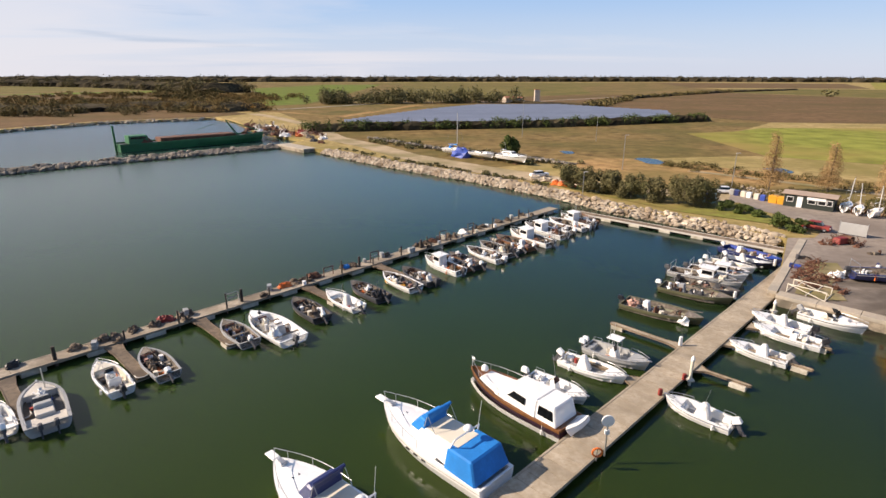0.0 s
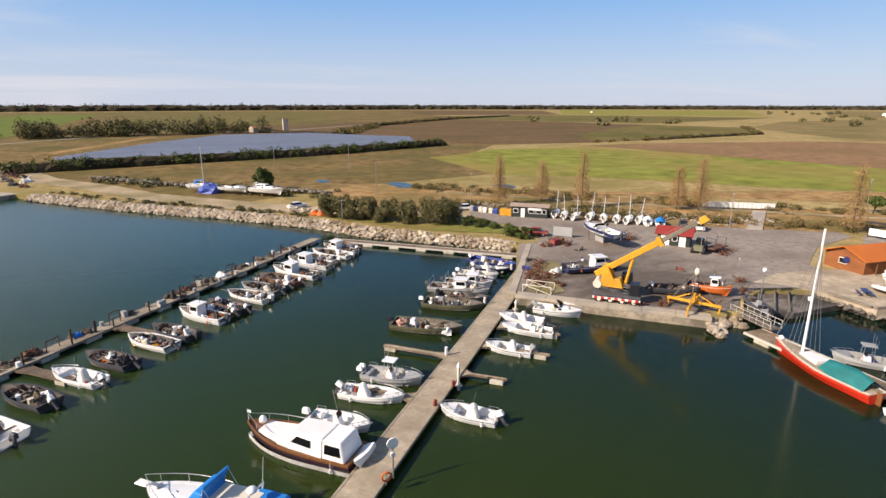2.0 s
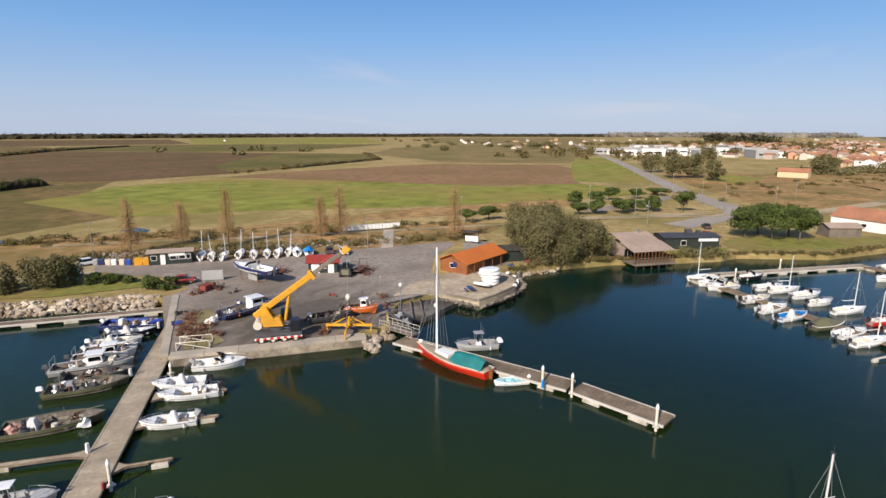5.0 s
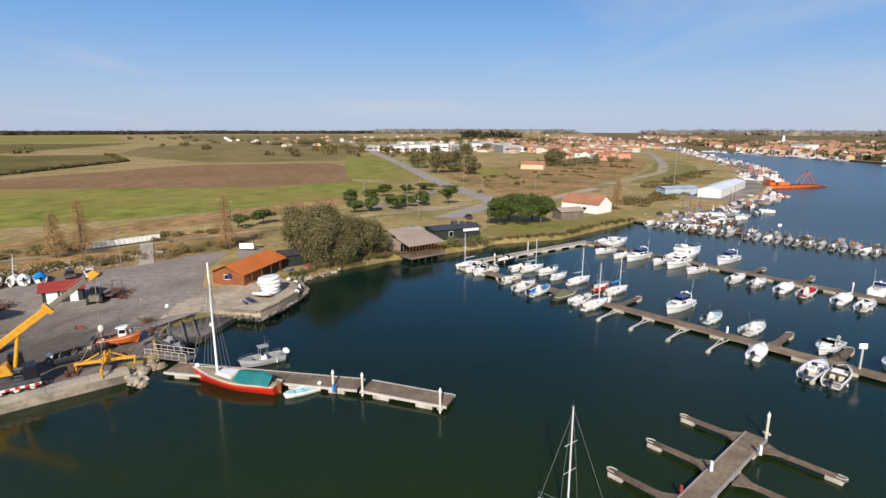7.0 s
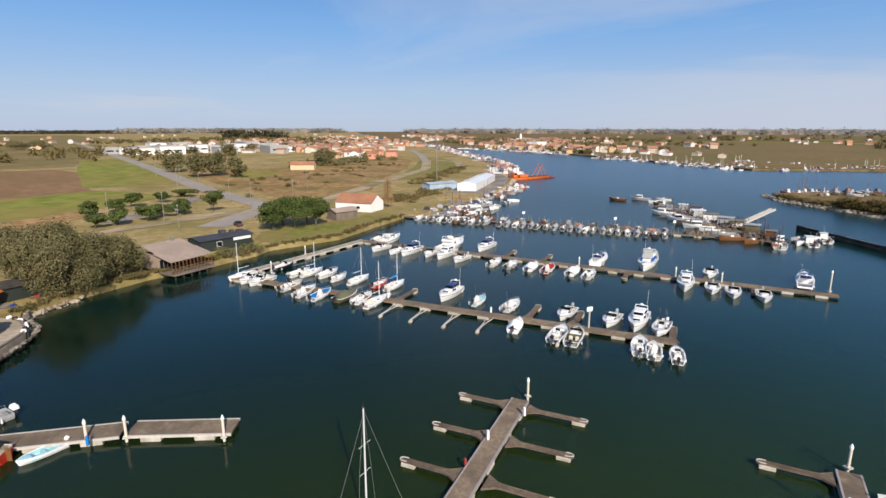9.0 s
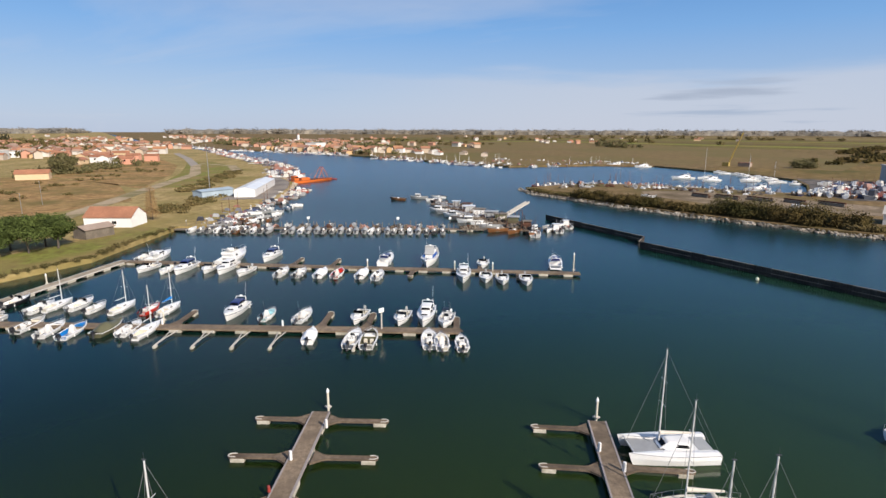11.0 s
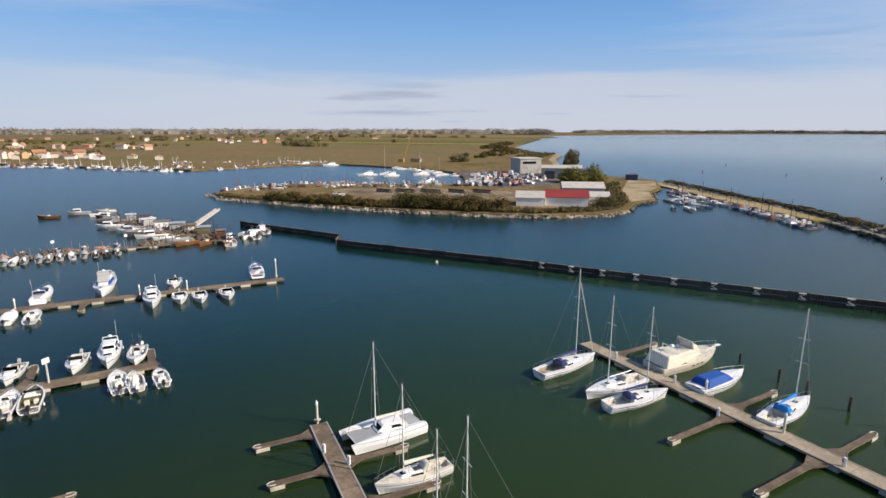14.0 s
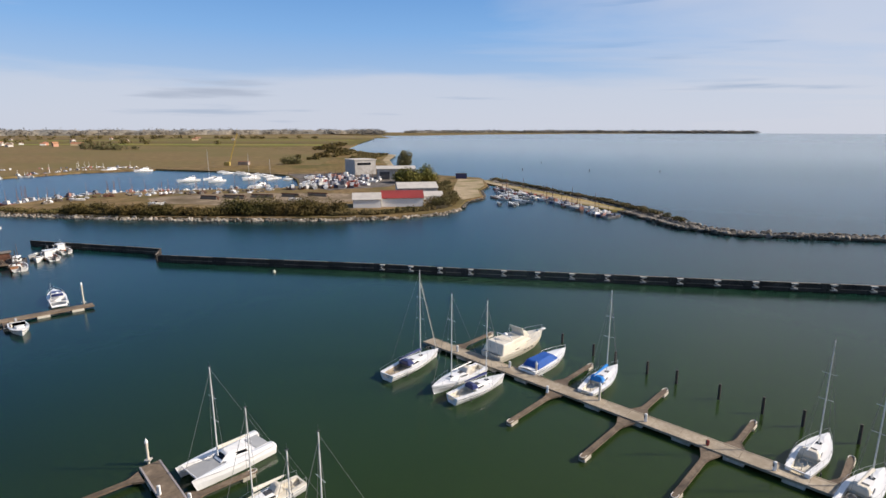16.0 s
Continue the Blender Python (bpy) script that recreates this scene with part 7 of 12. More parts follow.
# across the river
field([(300, -345), (500, -345), (640, -340), (900, -420), (1100, -700), (800, -1000), (300, -900), (140, -700), (120, -560), (110, -480), (240, -450)], "field_far", "bare tawny field across the river", .05)
field([(200, -1960), (1500, -2100), (1700, -2400), (300, -2500)], "field_straw", "pale fields across the river", .06)
field([(300, -930), (800, -1030), (1100, -760), (1600, -1100), (900, -1900), (230, -1800), (180, -1100)], "field_olive", "thin meadows across the river", .05)
for k, (y, key, label) in enumerate(((-1040, "field_green", "narrow green field across the river"), (-1180, "field_umber", "narrow brown field across the river"), (-1330, "field_far", "narrow tawny field across the river"), (-1500, "field_green", "narrow green field across the river"), (-1680, "field_umber", "narrow brown field across the river"))):
    field([(230 + 8 * k, y), (760, y - 40), (1180 + 40 * k, y + 260), (1210 + 40 * k, y + 215), (780, y - 105), (236 + 8 * k, y - 75)], key, label, .09)

# darker sheet over the northern land, dimmer light put in its colour
field([(-110, 372), (-60, 264), (-43, 216), (-12, 167), (10, 144), (40, 160), (100, 170), (104, 236), (131, 246), (174, 295), (104, 404), (194, 578), (403, 818), (500, 1030), (480, 1100), (700, 1900), (-1500, 1500), (-700, 650), (-400, 335)], "rough", "rough brown grassland beyond the bank", .015)
# pools in the marsh
for x, y, rx, ry in ((60, 158, 3.4, 6.5), (88, 142, 3, 4.5), (40, 176, 2.2, 3.8)):
    sheet("pool", [(x + rx * math.cos(k * .63) * (1 + .25 * math.sin(k * 2.1)), y + ry * math.sin(k * .63)) for k in range(10)], GZ + .08, M["water"], "shallow pool in the marsh", category="water")

# roads and tracks
def road(pts, w, key, label, z=0.1, name="road"):
    return sheet(name, strip(pts, w), GZ + z, M[key], label, category="road")


road([(168, 14), (202, -1), (212, -1), (272, 23), (450, 77), (950, 238), (1500, 420)], 9, "road", "straight grey country road")
road([(205, -16), (231, -31), (287, -62), (373, -112), (451, -136), (480, -150), (440, -160), (380, -142)], 7, "dirt", "pale track over the dyke", .12)
road([(451, -136), (566, -164), (700, -190)], 7, "road", "grey road towards the town", .11)
road([(64, 141), (78, 127), (95, 108), (112, 91), (132, 72), (148, 57), (168, 40), (196, 4), (206, -3)], 2.6, "dirt", "narrow pale path on the embankment", .14)
road([(150, 57), (172, 38), (200, 8)], 5, "dirt", "pale gravel lane", .12)
road([(186, 44), (212, 34), (246, 24)], 6, "asphalt", "small grey car park", .09)
road([(-120, 352), (-96, 322), (-60, 262), (-43, 216), (-24, 190), (-11, 167), (10, 143), (26, 128), (40, 118), (58, 108)], [7, 6, 6, 10, 9, 9, 10, 9, 8, 9], "dirt", "sandy track along the bank", .08)
road([(-400, 320), (-220, 372), (-110, 372), (-60, 330), (-20, 460)], 9, "marsh", "dark reed ditch", .04)
road([(-400, 330), (-200, 392), (-114, 398), (-40, 500), (80, 520), (200, 640)], 5, "road", "field road behind the dyke", .1)
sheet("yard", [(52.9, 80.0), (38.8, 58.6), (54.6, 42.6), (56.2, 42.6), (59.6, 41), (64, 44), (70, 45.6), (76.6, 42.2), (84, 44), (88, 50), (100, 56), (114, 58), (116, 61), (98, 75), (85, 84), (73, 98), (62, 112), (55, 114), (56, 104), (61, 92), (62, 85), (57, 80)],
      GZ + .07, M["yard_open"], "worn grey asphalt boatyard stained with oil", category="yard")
sheet("soil_patch", [(40.2, 57.6), (48.6, 68.6), (52.2, 68), (50.4, 63.4), (46.4, 60.6), (44.6, 55.4), (42.4, 55.6)], GZ + .15, M["dirt"], "brown trodden soil beside the jetty", category="yard")
sheet("slipway", [(61, 42), (69, 46.5), (76.4, 42), (78, 37.5), (66.5, 38.4)], GZ - .5, M["yard"], "wet concrete slipway", category="slipway", depth=.7)
sheet("concrete_apron", [(71.5, 47.6), (78.3, 48.9), (86.6, 47.3), (97.0, 42.4), (93.0, 35.4), (89.4, 32.6), (85.8, 31.8), (79.5, 32.6), (75.2, 33.8), (75.8, 40.2), (74.6, 45.0)], GZ + .12, M["apron"], "pale concrete apron beside the slipway", depth=1.6, category="quay")
sheet("path_apron", [(100, 37), (104, 42), (112, 47), (120, 52), (118, 58), (110, 54), (98, 47)], GZ + .1, M["asphalt"], "grey lane beside the shed", category="road")
sheet("bank_grass", [(58, 86), (44, 96), (36, 106), (28, 117), (22, 126), (29, 122), (40, 114), (52, 107), (58, 104)], GZ + .1, M["grass"], "green grass verge", category="ground")
sheet("bank_grass", [(130, 3), (123, 13), (121.5, 17), (131, 12), (138, 4), (141, 0)], GZ + .1, M["field_green"], "mown green lawn on the bank", category="ground")
sheet("bank_grass", [(137, -3), (145, -20), (160, -33), (172, -44), (180, -38), (168, -22), (156, 0), (146, 2)], GZ + .1, M["grass"], "grassy bank", category="ground")
sheet("gravel_yard", [(230, -78), (219, -97), (226, -100), (257, -121), (284, -135), (310, -141.5), (356, -162), (330, -140), (280, -118), (250, -92)], GZ + .1, M["asphalt"], "grey gravel yard by the river", category="yard")
sheet("beach", [(-8, -243), (-17, -256), (-17, -285), (-22, -307), (-23, -342), (-8, -346), (-5, -300), (-4, -262)], GZ + .08, M["dirt"], "pale sandy ground", category="ground")
sheet("far_yard", [(81, -304), (93, -345), (111, -382), (60, -396), (24, -352), (30, -300), (60, -280)], GZ + .07, M["yard"], "dark boatyard ground behind the sheds", category="yard")
sheet("sandy_yard", [(60, -228), (96, -224), (124, -230), (136, -246), (120, -262), (90, -268), (40, -266), (20, -245)], GZ + .06, M["sand_dull"], "bare sandy boatyard", category="yard")
sheet("field", [(178, -239), (181, -217), (166, -206), (119, -197), (79, -195), (47, -195), (21, -199), (2, -210), (-4, -222), (-6, -242), (-4, -262), (-4, -330), (20, -344), (60, -276), (88, -288), (116, -281), (146, -273), (167, -260)], GZ + .03, M["spit_grass"], "tawny trodden grass on the spit", category="ground")
sheet("headland_sand", strip([(41, -432), (61, -560), (65, -668), (150, -800)], [4, 7, 10, 8]), GZ + .06, M["dirt"], "sandy rim of the headland", category="ground")
field([(48, -440), (110, -398), (140, -402), (159, -412), (190, -428), (150, -520), (110, -560), (150, -700), (190, -900), (160, -810), (72, -668), (68, -560)], "rough", "rough brown ground of the headland", .04)

# quay walls
def quay(name, a, b, w, z, label, key="concrete", step=4.0):
    a, b = Vector(a), Vector(b)
    L = (b - a).length
    t = thing(name, pose(a.x, a.y, 0, 0, 0, math.degrees(math.atan2(b.y - a.y, b.x - a.x))), label, "quay", kind="structure")
    n = max(1, round(L / step)); s = L / n
    bm = bmesh.new(); bm_box(bm, (0, 0, 0), (s - .03, w, .42)); bevelled(bm, .03)
    me = mesh_of("quay_block", bm, M[key])
    for i in range(n):
        part("quay_block", me, None, t, at=at2(s * (i + .5), 0, z - .21))
    bm = bmesh.new(); bm_box(bm, (L / 2, 0, (z - .43 - 1) / 2), (L - .05, w - .1, z - .43 + 1)); part("quay_wall", bm, M["quay_face"], t, "stained quay wall")
    return t


quay("quay_edge", (38.3, 57.7), (55.0, 41.0), 1.6, 1.36, "pale concrete quay edge")
quay("quay_edge", (38.0, 58.3), (54.6, 79.0), 1.0, 1.36, "concrete kerb between yard and jetty")
quay("quay_edge", (-57.2, 197.2), (-44.5, 183.8), 5.0, 1.3, "pale concrete landing")


# rocks
def rock_verts(seed, seg=6, rings=4):
    r = random.Random(seed)
    vs, fs = [], []
    for i in range(1, rings):
        th = math.pi * i / rings
        for k in range(seg):
            q = r.uniform(.58, 1.25)
            ph = 2 * math.pi * (k + .5 * (i % 2)) / seg
            vs.append((q * math.sin(th) * math.cos(ph), q * math.sin(th) * math.sin(ph), .8 * q * math.cos(th)))
    vs += [(0, 0, .8), (0, 0, -.8)]
    for i in range(rings - 2):
        for k in range(seg):
            a, b = i * seg + k, i * seg + (k + 1) % seg
            fs.append((a, b, b + seg, a + seg))
    n = len(vs)
    for k in range(seg):
        fs.append((n - 2, (k + 1) % seg, k)), fs.append((n - 1, (rings - 2) * seg + k, (rings - 2) * seg + (k + 1) % seg))
    return vs, fs


ROCKS = [rock_verts(k) for k in range(8)]


def scatter(name, variants, places, material, label, category, smooth=False):
    """One mesh of many pieces; places: x, y, z, size x, y, z, turn."""
    verts, faces, at = [], [], 0
    for i, (x, y, z, sx, sy, sz, a) in enumerate(places):
        vs, fs = variants[i % len(variants)]
        v = np.array(vs) * (sx, sy, sz)
        c, s = math.cos(a), math.sin(a)
        v = np.c_[v[:, 0] * c - v[:, 1] * s + x, v[:, 0] * s + v[:, 1] * c + y, v[:, 2] + z]
        verts.append(v)
        faces += [tuple(k + at for k in f) for f in fs]
        at += len(v)
    me = bpy.data.meshes.new(name)
    me.from_pydata(np.concatenate(verts).tolist(), [], faces)
    me.materials.append(material)
    if smooth:
        me.polygons.foreach_set("use_smooth", [True] * len(me.polygons))
    return tagged(new(name, me), label, category, kind="stuff")


def along(pts, n, spread, z0, z1, size, seed, out=0.0):
    """Places on a sloping band along a line; the band rises towards the line's left side."""
    r = random.Random(seed)
    segs = [(Vector(a), Vector(b)) for a, b in zip(pts, pts[1:])]
    tot = sum((b - a).length for a, b in segs)
    places = []
    for a, b in segs:
        d = b - a
        nrm = Vector((-d.y, d.x)).normalized()
        for k in range(max(1, round(n * d.length / tot))):
            f = r.random()
            p = a + d * r.random() + nrm * (spread * (f - .5) - out)
            s = size * r.choice((.5, .7, .8, 1, 1.15, 1.5)) * r.uniform(.85, 1.15)
            places.append((p.x, p.y, z0 + (z1 - z0) * f + r.uniform(-.1, .1), s, s * r.uniform(.7, 1.1), s * r.uniform(.6, .9), r.uniform(0, 6.3)))
    return places


BANK = [(52.6, 80.6), (45, 90.2), (34, 101.3), (25.9, 113.6), (9.2, 132.5), (-13.3, 153.5), (-39, 181.9)]
# the stretch beside the jetties: single boulders
bank = thing("rock_bank", at2(0, 0, 0), "bank of pale limestone boulders along the shore", "rock bank", kind="structure")
rock_meshes = []
for vs, fs in ROCKS:
    me = bpy.data.meshes.new("boulder")
    me.from_pydata(vs, [], fs)
    me.materials.append(M["rock"])
    rock_meshes.append(me)
for i, (x, y, z, sx, sy, sz, a) in enumerate(along(BANK[:4][::-1], 295, 2.8, .2, 1.5, .48, 5, 1.0)):
    ob = part("boulder", rock_meshes[i % 8], None, bank, at=Matrix.LocRotScale((x, y, z), Euler((0, 0, a)), (sx, sy, sz)))
scatter("riprap", ROCKS, along(BANK[:4][::-1], 1100, 3.0, -.1, 1.4, .34, 8, .9) + along(BANK[3:][::-1], 2600, 2.6, .1, 1.45, .5, 6, .9), M["rock"], "pale limestone riprap on the shore", "rocks")
scatter("riprap", ROCKS, along([(-150, 112), (-114.6, 142), (-96.4, 161), (-57, 197)], 1500, 4.5, .2, .9, .75, 9), M["rock_dark"], "dark weedy boulders of the breakwater", "rocks")
scatter("riprap", ROCKS, along([(-330, 110), (-197, 246), (-178, 290), (-131, 321)], 900, 3, .1, 1.0, .8, 10), M["rock"], "pale boulders along the channel", "rocks")
scatter("riprap", ROCKS, along([(184, -213), (168, -203), (119, -194.5), (79, -192), (47.6, -192.3), (21, -196), (0.6, -207.5), (-6, -220)], 1150, 1.7, 0, .8, .52, 11, .6), M["rock_spit"], "pale and weedy boulders along the spit", "rocks")
scatter("riprap", ROCKS, along([(-28, -335), (-45, -298), (-65, -250), (-77, -212), (-84, -178), (-92, -167), (-128, -160), (-200, -150), (-330, -130)], 3000, 4.6, .2, .9, .7, 12), M["rock_dark"], "dark boulders of the sea breakwater", "rocks")
scatter("riprap", ROCKS, along([(77, 36.4), (84, 34), (90, 32.8), (98, 35.6), (106, 30)], 160, 1.2, 0, .5, .45, 13), M["rock"], "pale stones at the water's edge", "rocks")
scatter("riprap", ROCKS, along([(75.6, 41), (75.2, 33.8), (79.5, 32.4), (85.8, 31.6), (89.6, 32.4), (93.2, 35.2), (97, 36.4)][::-1], 700, 1.4, -.1, 1.1, .26, 23, -.4), M["rock_dark"], "dark stones below the apron edge", "rocks")
scatter("riprap", ROCKS, along([(52.8, 38.4), (55.5, 40.6), (59, 39.8)], 60, 1.6, 0, .7, .5, 14), M["rock"], "stones beside the quay", "rocks")
scatter("riprap", ROCKS, along([(-24, -308), (-18, -285), (-18, -256), (-9, -240), (-6, -220)], 300, 1.8, -.1, .9, .5, 24, -.6), M["rock_dark"], "dark stones at the end of the spit", "rocks")
scatter("rubble", ROCKS, along([(60, 118), (72, 106), (86, 92), (98, 82), (112, 70)], 1300, 9, .9, 1.7, .3, 15), M["rock"], "rubble on the embankment", "rocks")
scatter("rubble", ROCKS, along([(36, 150), (20, 168), (0, 182), (-27, 214)], 420, 8, 1.0, 2.2, .6, 16), M["rock_dark"], "grey rubble ridge", "rocks")
scatter("riprap", ROCKS, along([(219, -98), (257, -122), (284, -137), (310, -143), (395, -177)], 500, 2, .1, .9, .7, 17, .8), M["rock"], "pale stones along the river", "rocks")

# the breakwater cores
sheet("breakwater_core", strip([(-150, 112), (-114.6, 142), (-96.4, 161), (-54, 199)], 3.6), .55, M["rock_dark"], "low rubble breakwater", depth=2, category="breakwater")
sheet("breakwater_core", strip([(-24, -345), (-38, -306), (-55, -258), (-70, -216)], [12, 12, 12, 7]), .7, M["land"], "low grassy sea breakwater", depth=2, category="breakwater")
sheet("breakwater_core", strip([(-72, -216), (-80, -178), (-92, -166), (-128, -159), (-200, -149), (-330, -129)], [6.5, 3, 3, 3, 3, 3]), .5, M["rock_dark"], "low rubble sea breakwater", depth=2, category="breakwater")
scatter("riprap", ROCKS, along([(-70, -213), (-78, -178), (-90, -165), (-128, -157.8), (-200, -147.8), (-330, -127.8)][::-1], 2200, 3.4, -.1, 1.1, .62, 26), M["rock_dark"], "dark boulders on the basin side of the breakwater", "rocks")
thicket_rows = [(-30, -345), (-48, -300), (-68, -250), (-78, -214)]
sheet("breakwater_path", strip([(-20, -345), (-34.5, -306), (-50, -262), (-62, -234), (-68, -219)], [7, 5, 4.6, 4, 3]), .8, M["dirt"], "pale sandy path on the breakwater", category="road")

# solar farm
t_rows = 24
mod = None
for i in range(t_rows):
    f = i / (t_rows - 1)
    x0, y0 = -50 + 40 * min(1, f * 1.6) + 48 * max(0, f - .62) * 1.9, 282 + 150 * f
    x1, y1 = 128 + 20 * min(1, f * 2) - 55 * max(0, f - .45) * 1.8, 303 + 135 * f
    L = math.hypot(x1 - x0, y1 - y0)
    n = int(L / 4)
    t = thing("solar_row", pose(x0, y0, GZ, 0, 0, math.degrees(math.atan2(y1 - y0, x1 - x0))), "long row of blue solar panels on low frames", "solar panels", "solar farm")
    bm = bmesh.new()
    for k in range(n):
        bm_box(bm, (k * 4 + 2, 0, 1.5), (3.92, 3.2, .06), rot=Euler((radians(22), 0, 0)).to_matrix())
    part("solar_panel", bm, M["solar"], t)["kind"] = "stuff"
    bm = bmesh.new()
    for k in range(0, n, 2):
        bm_rod(bm, (k * 4 + 2, 0, 0), (k * 4 + 2, 0, 1.5), .06, n=4)
    part("support_frame", bm, M["metal"], t)["kind"] = "stuff"

# ---- plants ----
def leaf_mesh(name, blobs, n, size, material, seed, shell=.55):
    """A crown: n small leaf faces spread over uneven blobs (x, y, z, rx, ry, rz)."""
    r = np.random.default_rng(seed)
    vol = np.array([b[3] * b[4] + b[4] * b[5] + b[3] * b[5] for b in blobs])
    pick = r.choice(len(blobs), n, p=vol / vol.sum())
    B = np.array(blobs)[pick]
    d = r.normal(size=(n, 3)); d /= np.linalg.norm(d, axis=1)[:, None]
    lump = 1 + .22 * np.sin(d[:, 0] * 5 + pick) * np.cos(d[:, 1] * 6 + pick * 2) + .12 * np.sin(d[:, 2] * 9 + d[:, 0] * 7)
    rad = (shell + (1 - shell) * r.random(n) ** .6) * lump
    P = B[:, :3] + d * B[:, 3:] * rad[:, None]
    nrm = d + r.normal(size=(n, 3)) * .7; nrm /= np.linalg.norm(nrm, axis=1)[:, None]
    u = np.cross(nrm, r.normal(size=(n, 3))); u /= np.linalg.norm(u, axis=1)[:, None]
    w = np.cross(nrm, u)
    s = (size * r.uniform(.6, 1.4, n))[:, None]
    V = np.stack([P - u * s, P - w * s * .6, P + u * s, P + w * s * .6], 1).reshape(-1, 3)
    me = bpy.data.meshes.new(name)
    me.from_pydata(V.tolist(), [], [(4 * i, 4 * i + 1, 4 * i + 2, 4 * i + 3) for i in range(n)])
    me.materials.append(material)
    return me


def tree(name, x, y, label, trunk_h, trunk_r, blobs, n, size, key, seed, z=None, deg=0.0, category="tree", group="trees", limbs=6):
    t = thing(name, at2(x, y, GZ if z is None else z, deg), label, category, group)
    r = random.Random(seed)
    bm = bmesh.new()
    top = (r.uniform(-.2, .2), r.uniform(-.2, .2), trunk_h)
    bm_rod(bm, (0, 0, -.3), top, trunk_r, trunk_r * .6, n=7)
    for b in r.sample(blobs, min(limbs, len(blobs))):
        bm_rod(bm, (top[0], top[1], trunk_h * r.uniform(.6, 1)), (b[0], b[1], b[2]), trunk_r * .45, trunk_r * .12, n=5)
    part("trunk", bm, M["bark"], t)
    part("crown", leaf_mesh("crown", blobs, n, size, M[key], seed), None, t)
    return t


def crown(rx, ry, z0, z1, n, seed, br=.42):
    """Blobs filling a rounded crown between two heights."""
    r = random.Random(seed)
    out = []
    for k in range(n):
        a, q = r.uniform(0, 6.28), math.sqrt(r.random()) * .72
        h = r.random()
        s = 1 - .55 * abs(h - .4)
        out.append((rx * q * math.cos(a) * s, ry * q * math.sin(a) * s, z0 + (z1 - z0) * (.18 + .64 * h), rx * br * r.uniform(.7, 1.2), ry * br * r.uniform(.7, 1.2), (z1 - z0) * .24 * r.uniform(.7, 1.2)))
    return out


# the big willow group by the basin
tree("willow_tree", 108, 33, "large olive grey willow with a broad ragged crown", 3.5, .45, crown(10, 9, .2, 11.5, 34, 1, .3), 52000, .15, "leaf", 1, deg=0)
tree("willow_tree", 118, 40, "olive brown willow behind the larger one", 3.2, .4, crown(9, 8, .3, 10.5, 26, 2, .3), 26000, .18, "leaf", 2)
tree("willow_tree", 116.5, 27, "olive grey willow at the water's edge", 2.6, .35, crown(6, 6, .0, 8.0, 20, 3, .32), 20000, .15, "leaf", 3)
tree("willow_tree", 126, 40, "green willow at the edge of the lane", 3, .35, crown(6, 6, .8, 8.5, 12, 4), 5000, .34, "leaf_green", 4)
# the pine group
for i, (x, y, q) in enumerate(((157, -3, 1), (158, -9, 1.1), (160, -15, 1), (164, -6, 1.05), (165, -13, 1))):
    tree("umbrella_pine", x, y, "umbrella pine with a dense green crown", 3.2, .28, crown(5.2 * q, 5.2 * q, 2.2, 8.2 * q, 12, 20 + i), 8000, .2, "leaf_green", 20 + i, group="pine group")
# small pines by the car park
for i, (x, y, h, w) in enumerate(((199.7, 51.9, 5, 4.4), (208, 46.7, 5, 4), (221, 44.7, 5.5, 4.6), (180.5, 40.1, 5, 4.2), (186, 33.5, 5.4, 4.4), (192, 30, 4.6, 4), (196, 25, 5.2, 3.8), (201, 15.5, 7, 4), (232, 36, 4, 4), (248, 30, 3.6, 6), (176, 45, 4, 3.6), (152, 66, 4.2, 3.6), (144, 70, 4, 3.4))):
    tree("small_pine", x, y, "small round green pine beside the car park", h * .4, .16, crown(w, w, h * .3, h, 8, 40 + i), 1700, .3, "leaf_green", 40 + i, group="small pines")
# trees beyond the road
for i, (x, y, h, w) in enumerate(((395, 52, 15, 8), (350, 35, 15, 9), (356, 24, 14, 8), (340, 12, 11, 7), (430, -48, 12, 9), (520, -60, 11, 9), (620, 30, 12, 10), (880, 280, 12, 16), (860, 300, 10, 14), (900, 310, 12, 18))):
    tree("roadside_tree", x, y, "dark brown green tree beyond the road", h * .35, .3, crown(w, w, h * .1, h, 10, 60 + i), 2200, .55, "leaf", 60 + i, group="roadside trees")
# shrubs along the bank
for i, (x, y, h, w) in enumerate(((28, 117.5, 4.8, 3.2), (31, 114.5, 5.2, 3.0), (35, 111.5, 5.0, 3.0), (38, 108, 4.8, 3.0), (41, 105.4, 4.8, 2.9), (45.5, 102.5, 5.8, 3.6), (48.5, 100, 5.6, 3.2), (36, 114, 4.6, 3))):
    tree("tamarisk", x, y, "ragged olive brown tamarisk on the bank", 1.4, .12, crown(w * 1.2, w * 1.2, .1, h * 1.02, 18, 80 + i, .3), 5200, .16, "leaf", 80 + i, group="bank shrubs")
for i, (x, y, h, w) in enumerate(((52, 97.5, 2, 1.7), (54.2, 95.2, 1.9, 1.9), (55.8, 93.4, 1.3, 1.4), (54.6, 85.4, 2.4, 2.5), (56.8, 83.4, 2.2, 2.0))):
    tree("laurel_bush", x, y, "dense dark green bush on the verge", .6, .1, crown(w, w, -.1, h, 7, 90 + i), 1700, .16, "leaf_green", 90 + i, category="bush", group="verge bushes")
tree("dark_bush", 20, 165, "dark green bush behind the laid up boats", 1, .2, crown(3.2, 3.2, 0, 6.5, 8, 99), 2200, .3, "leaf_green", 99, category="bush")
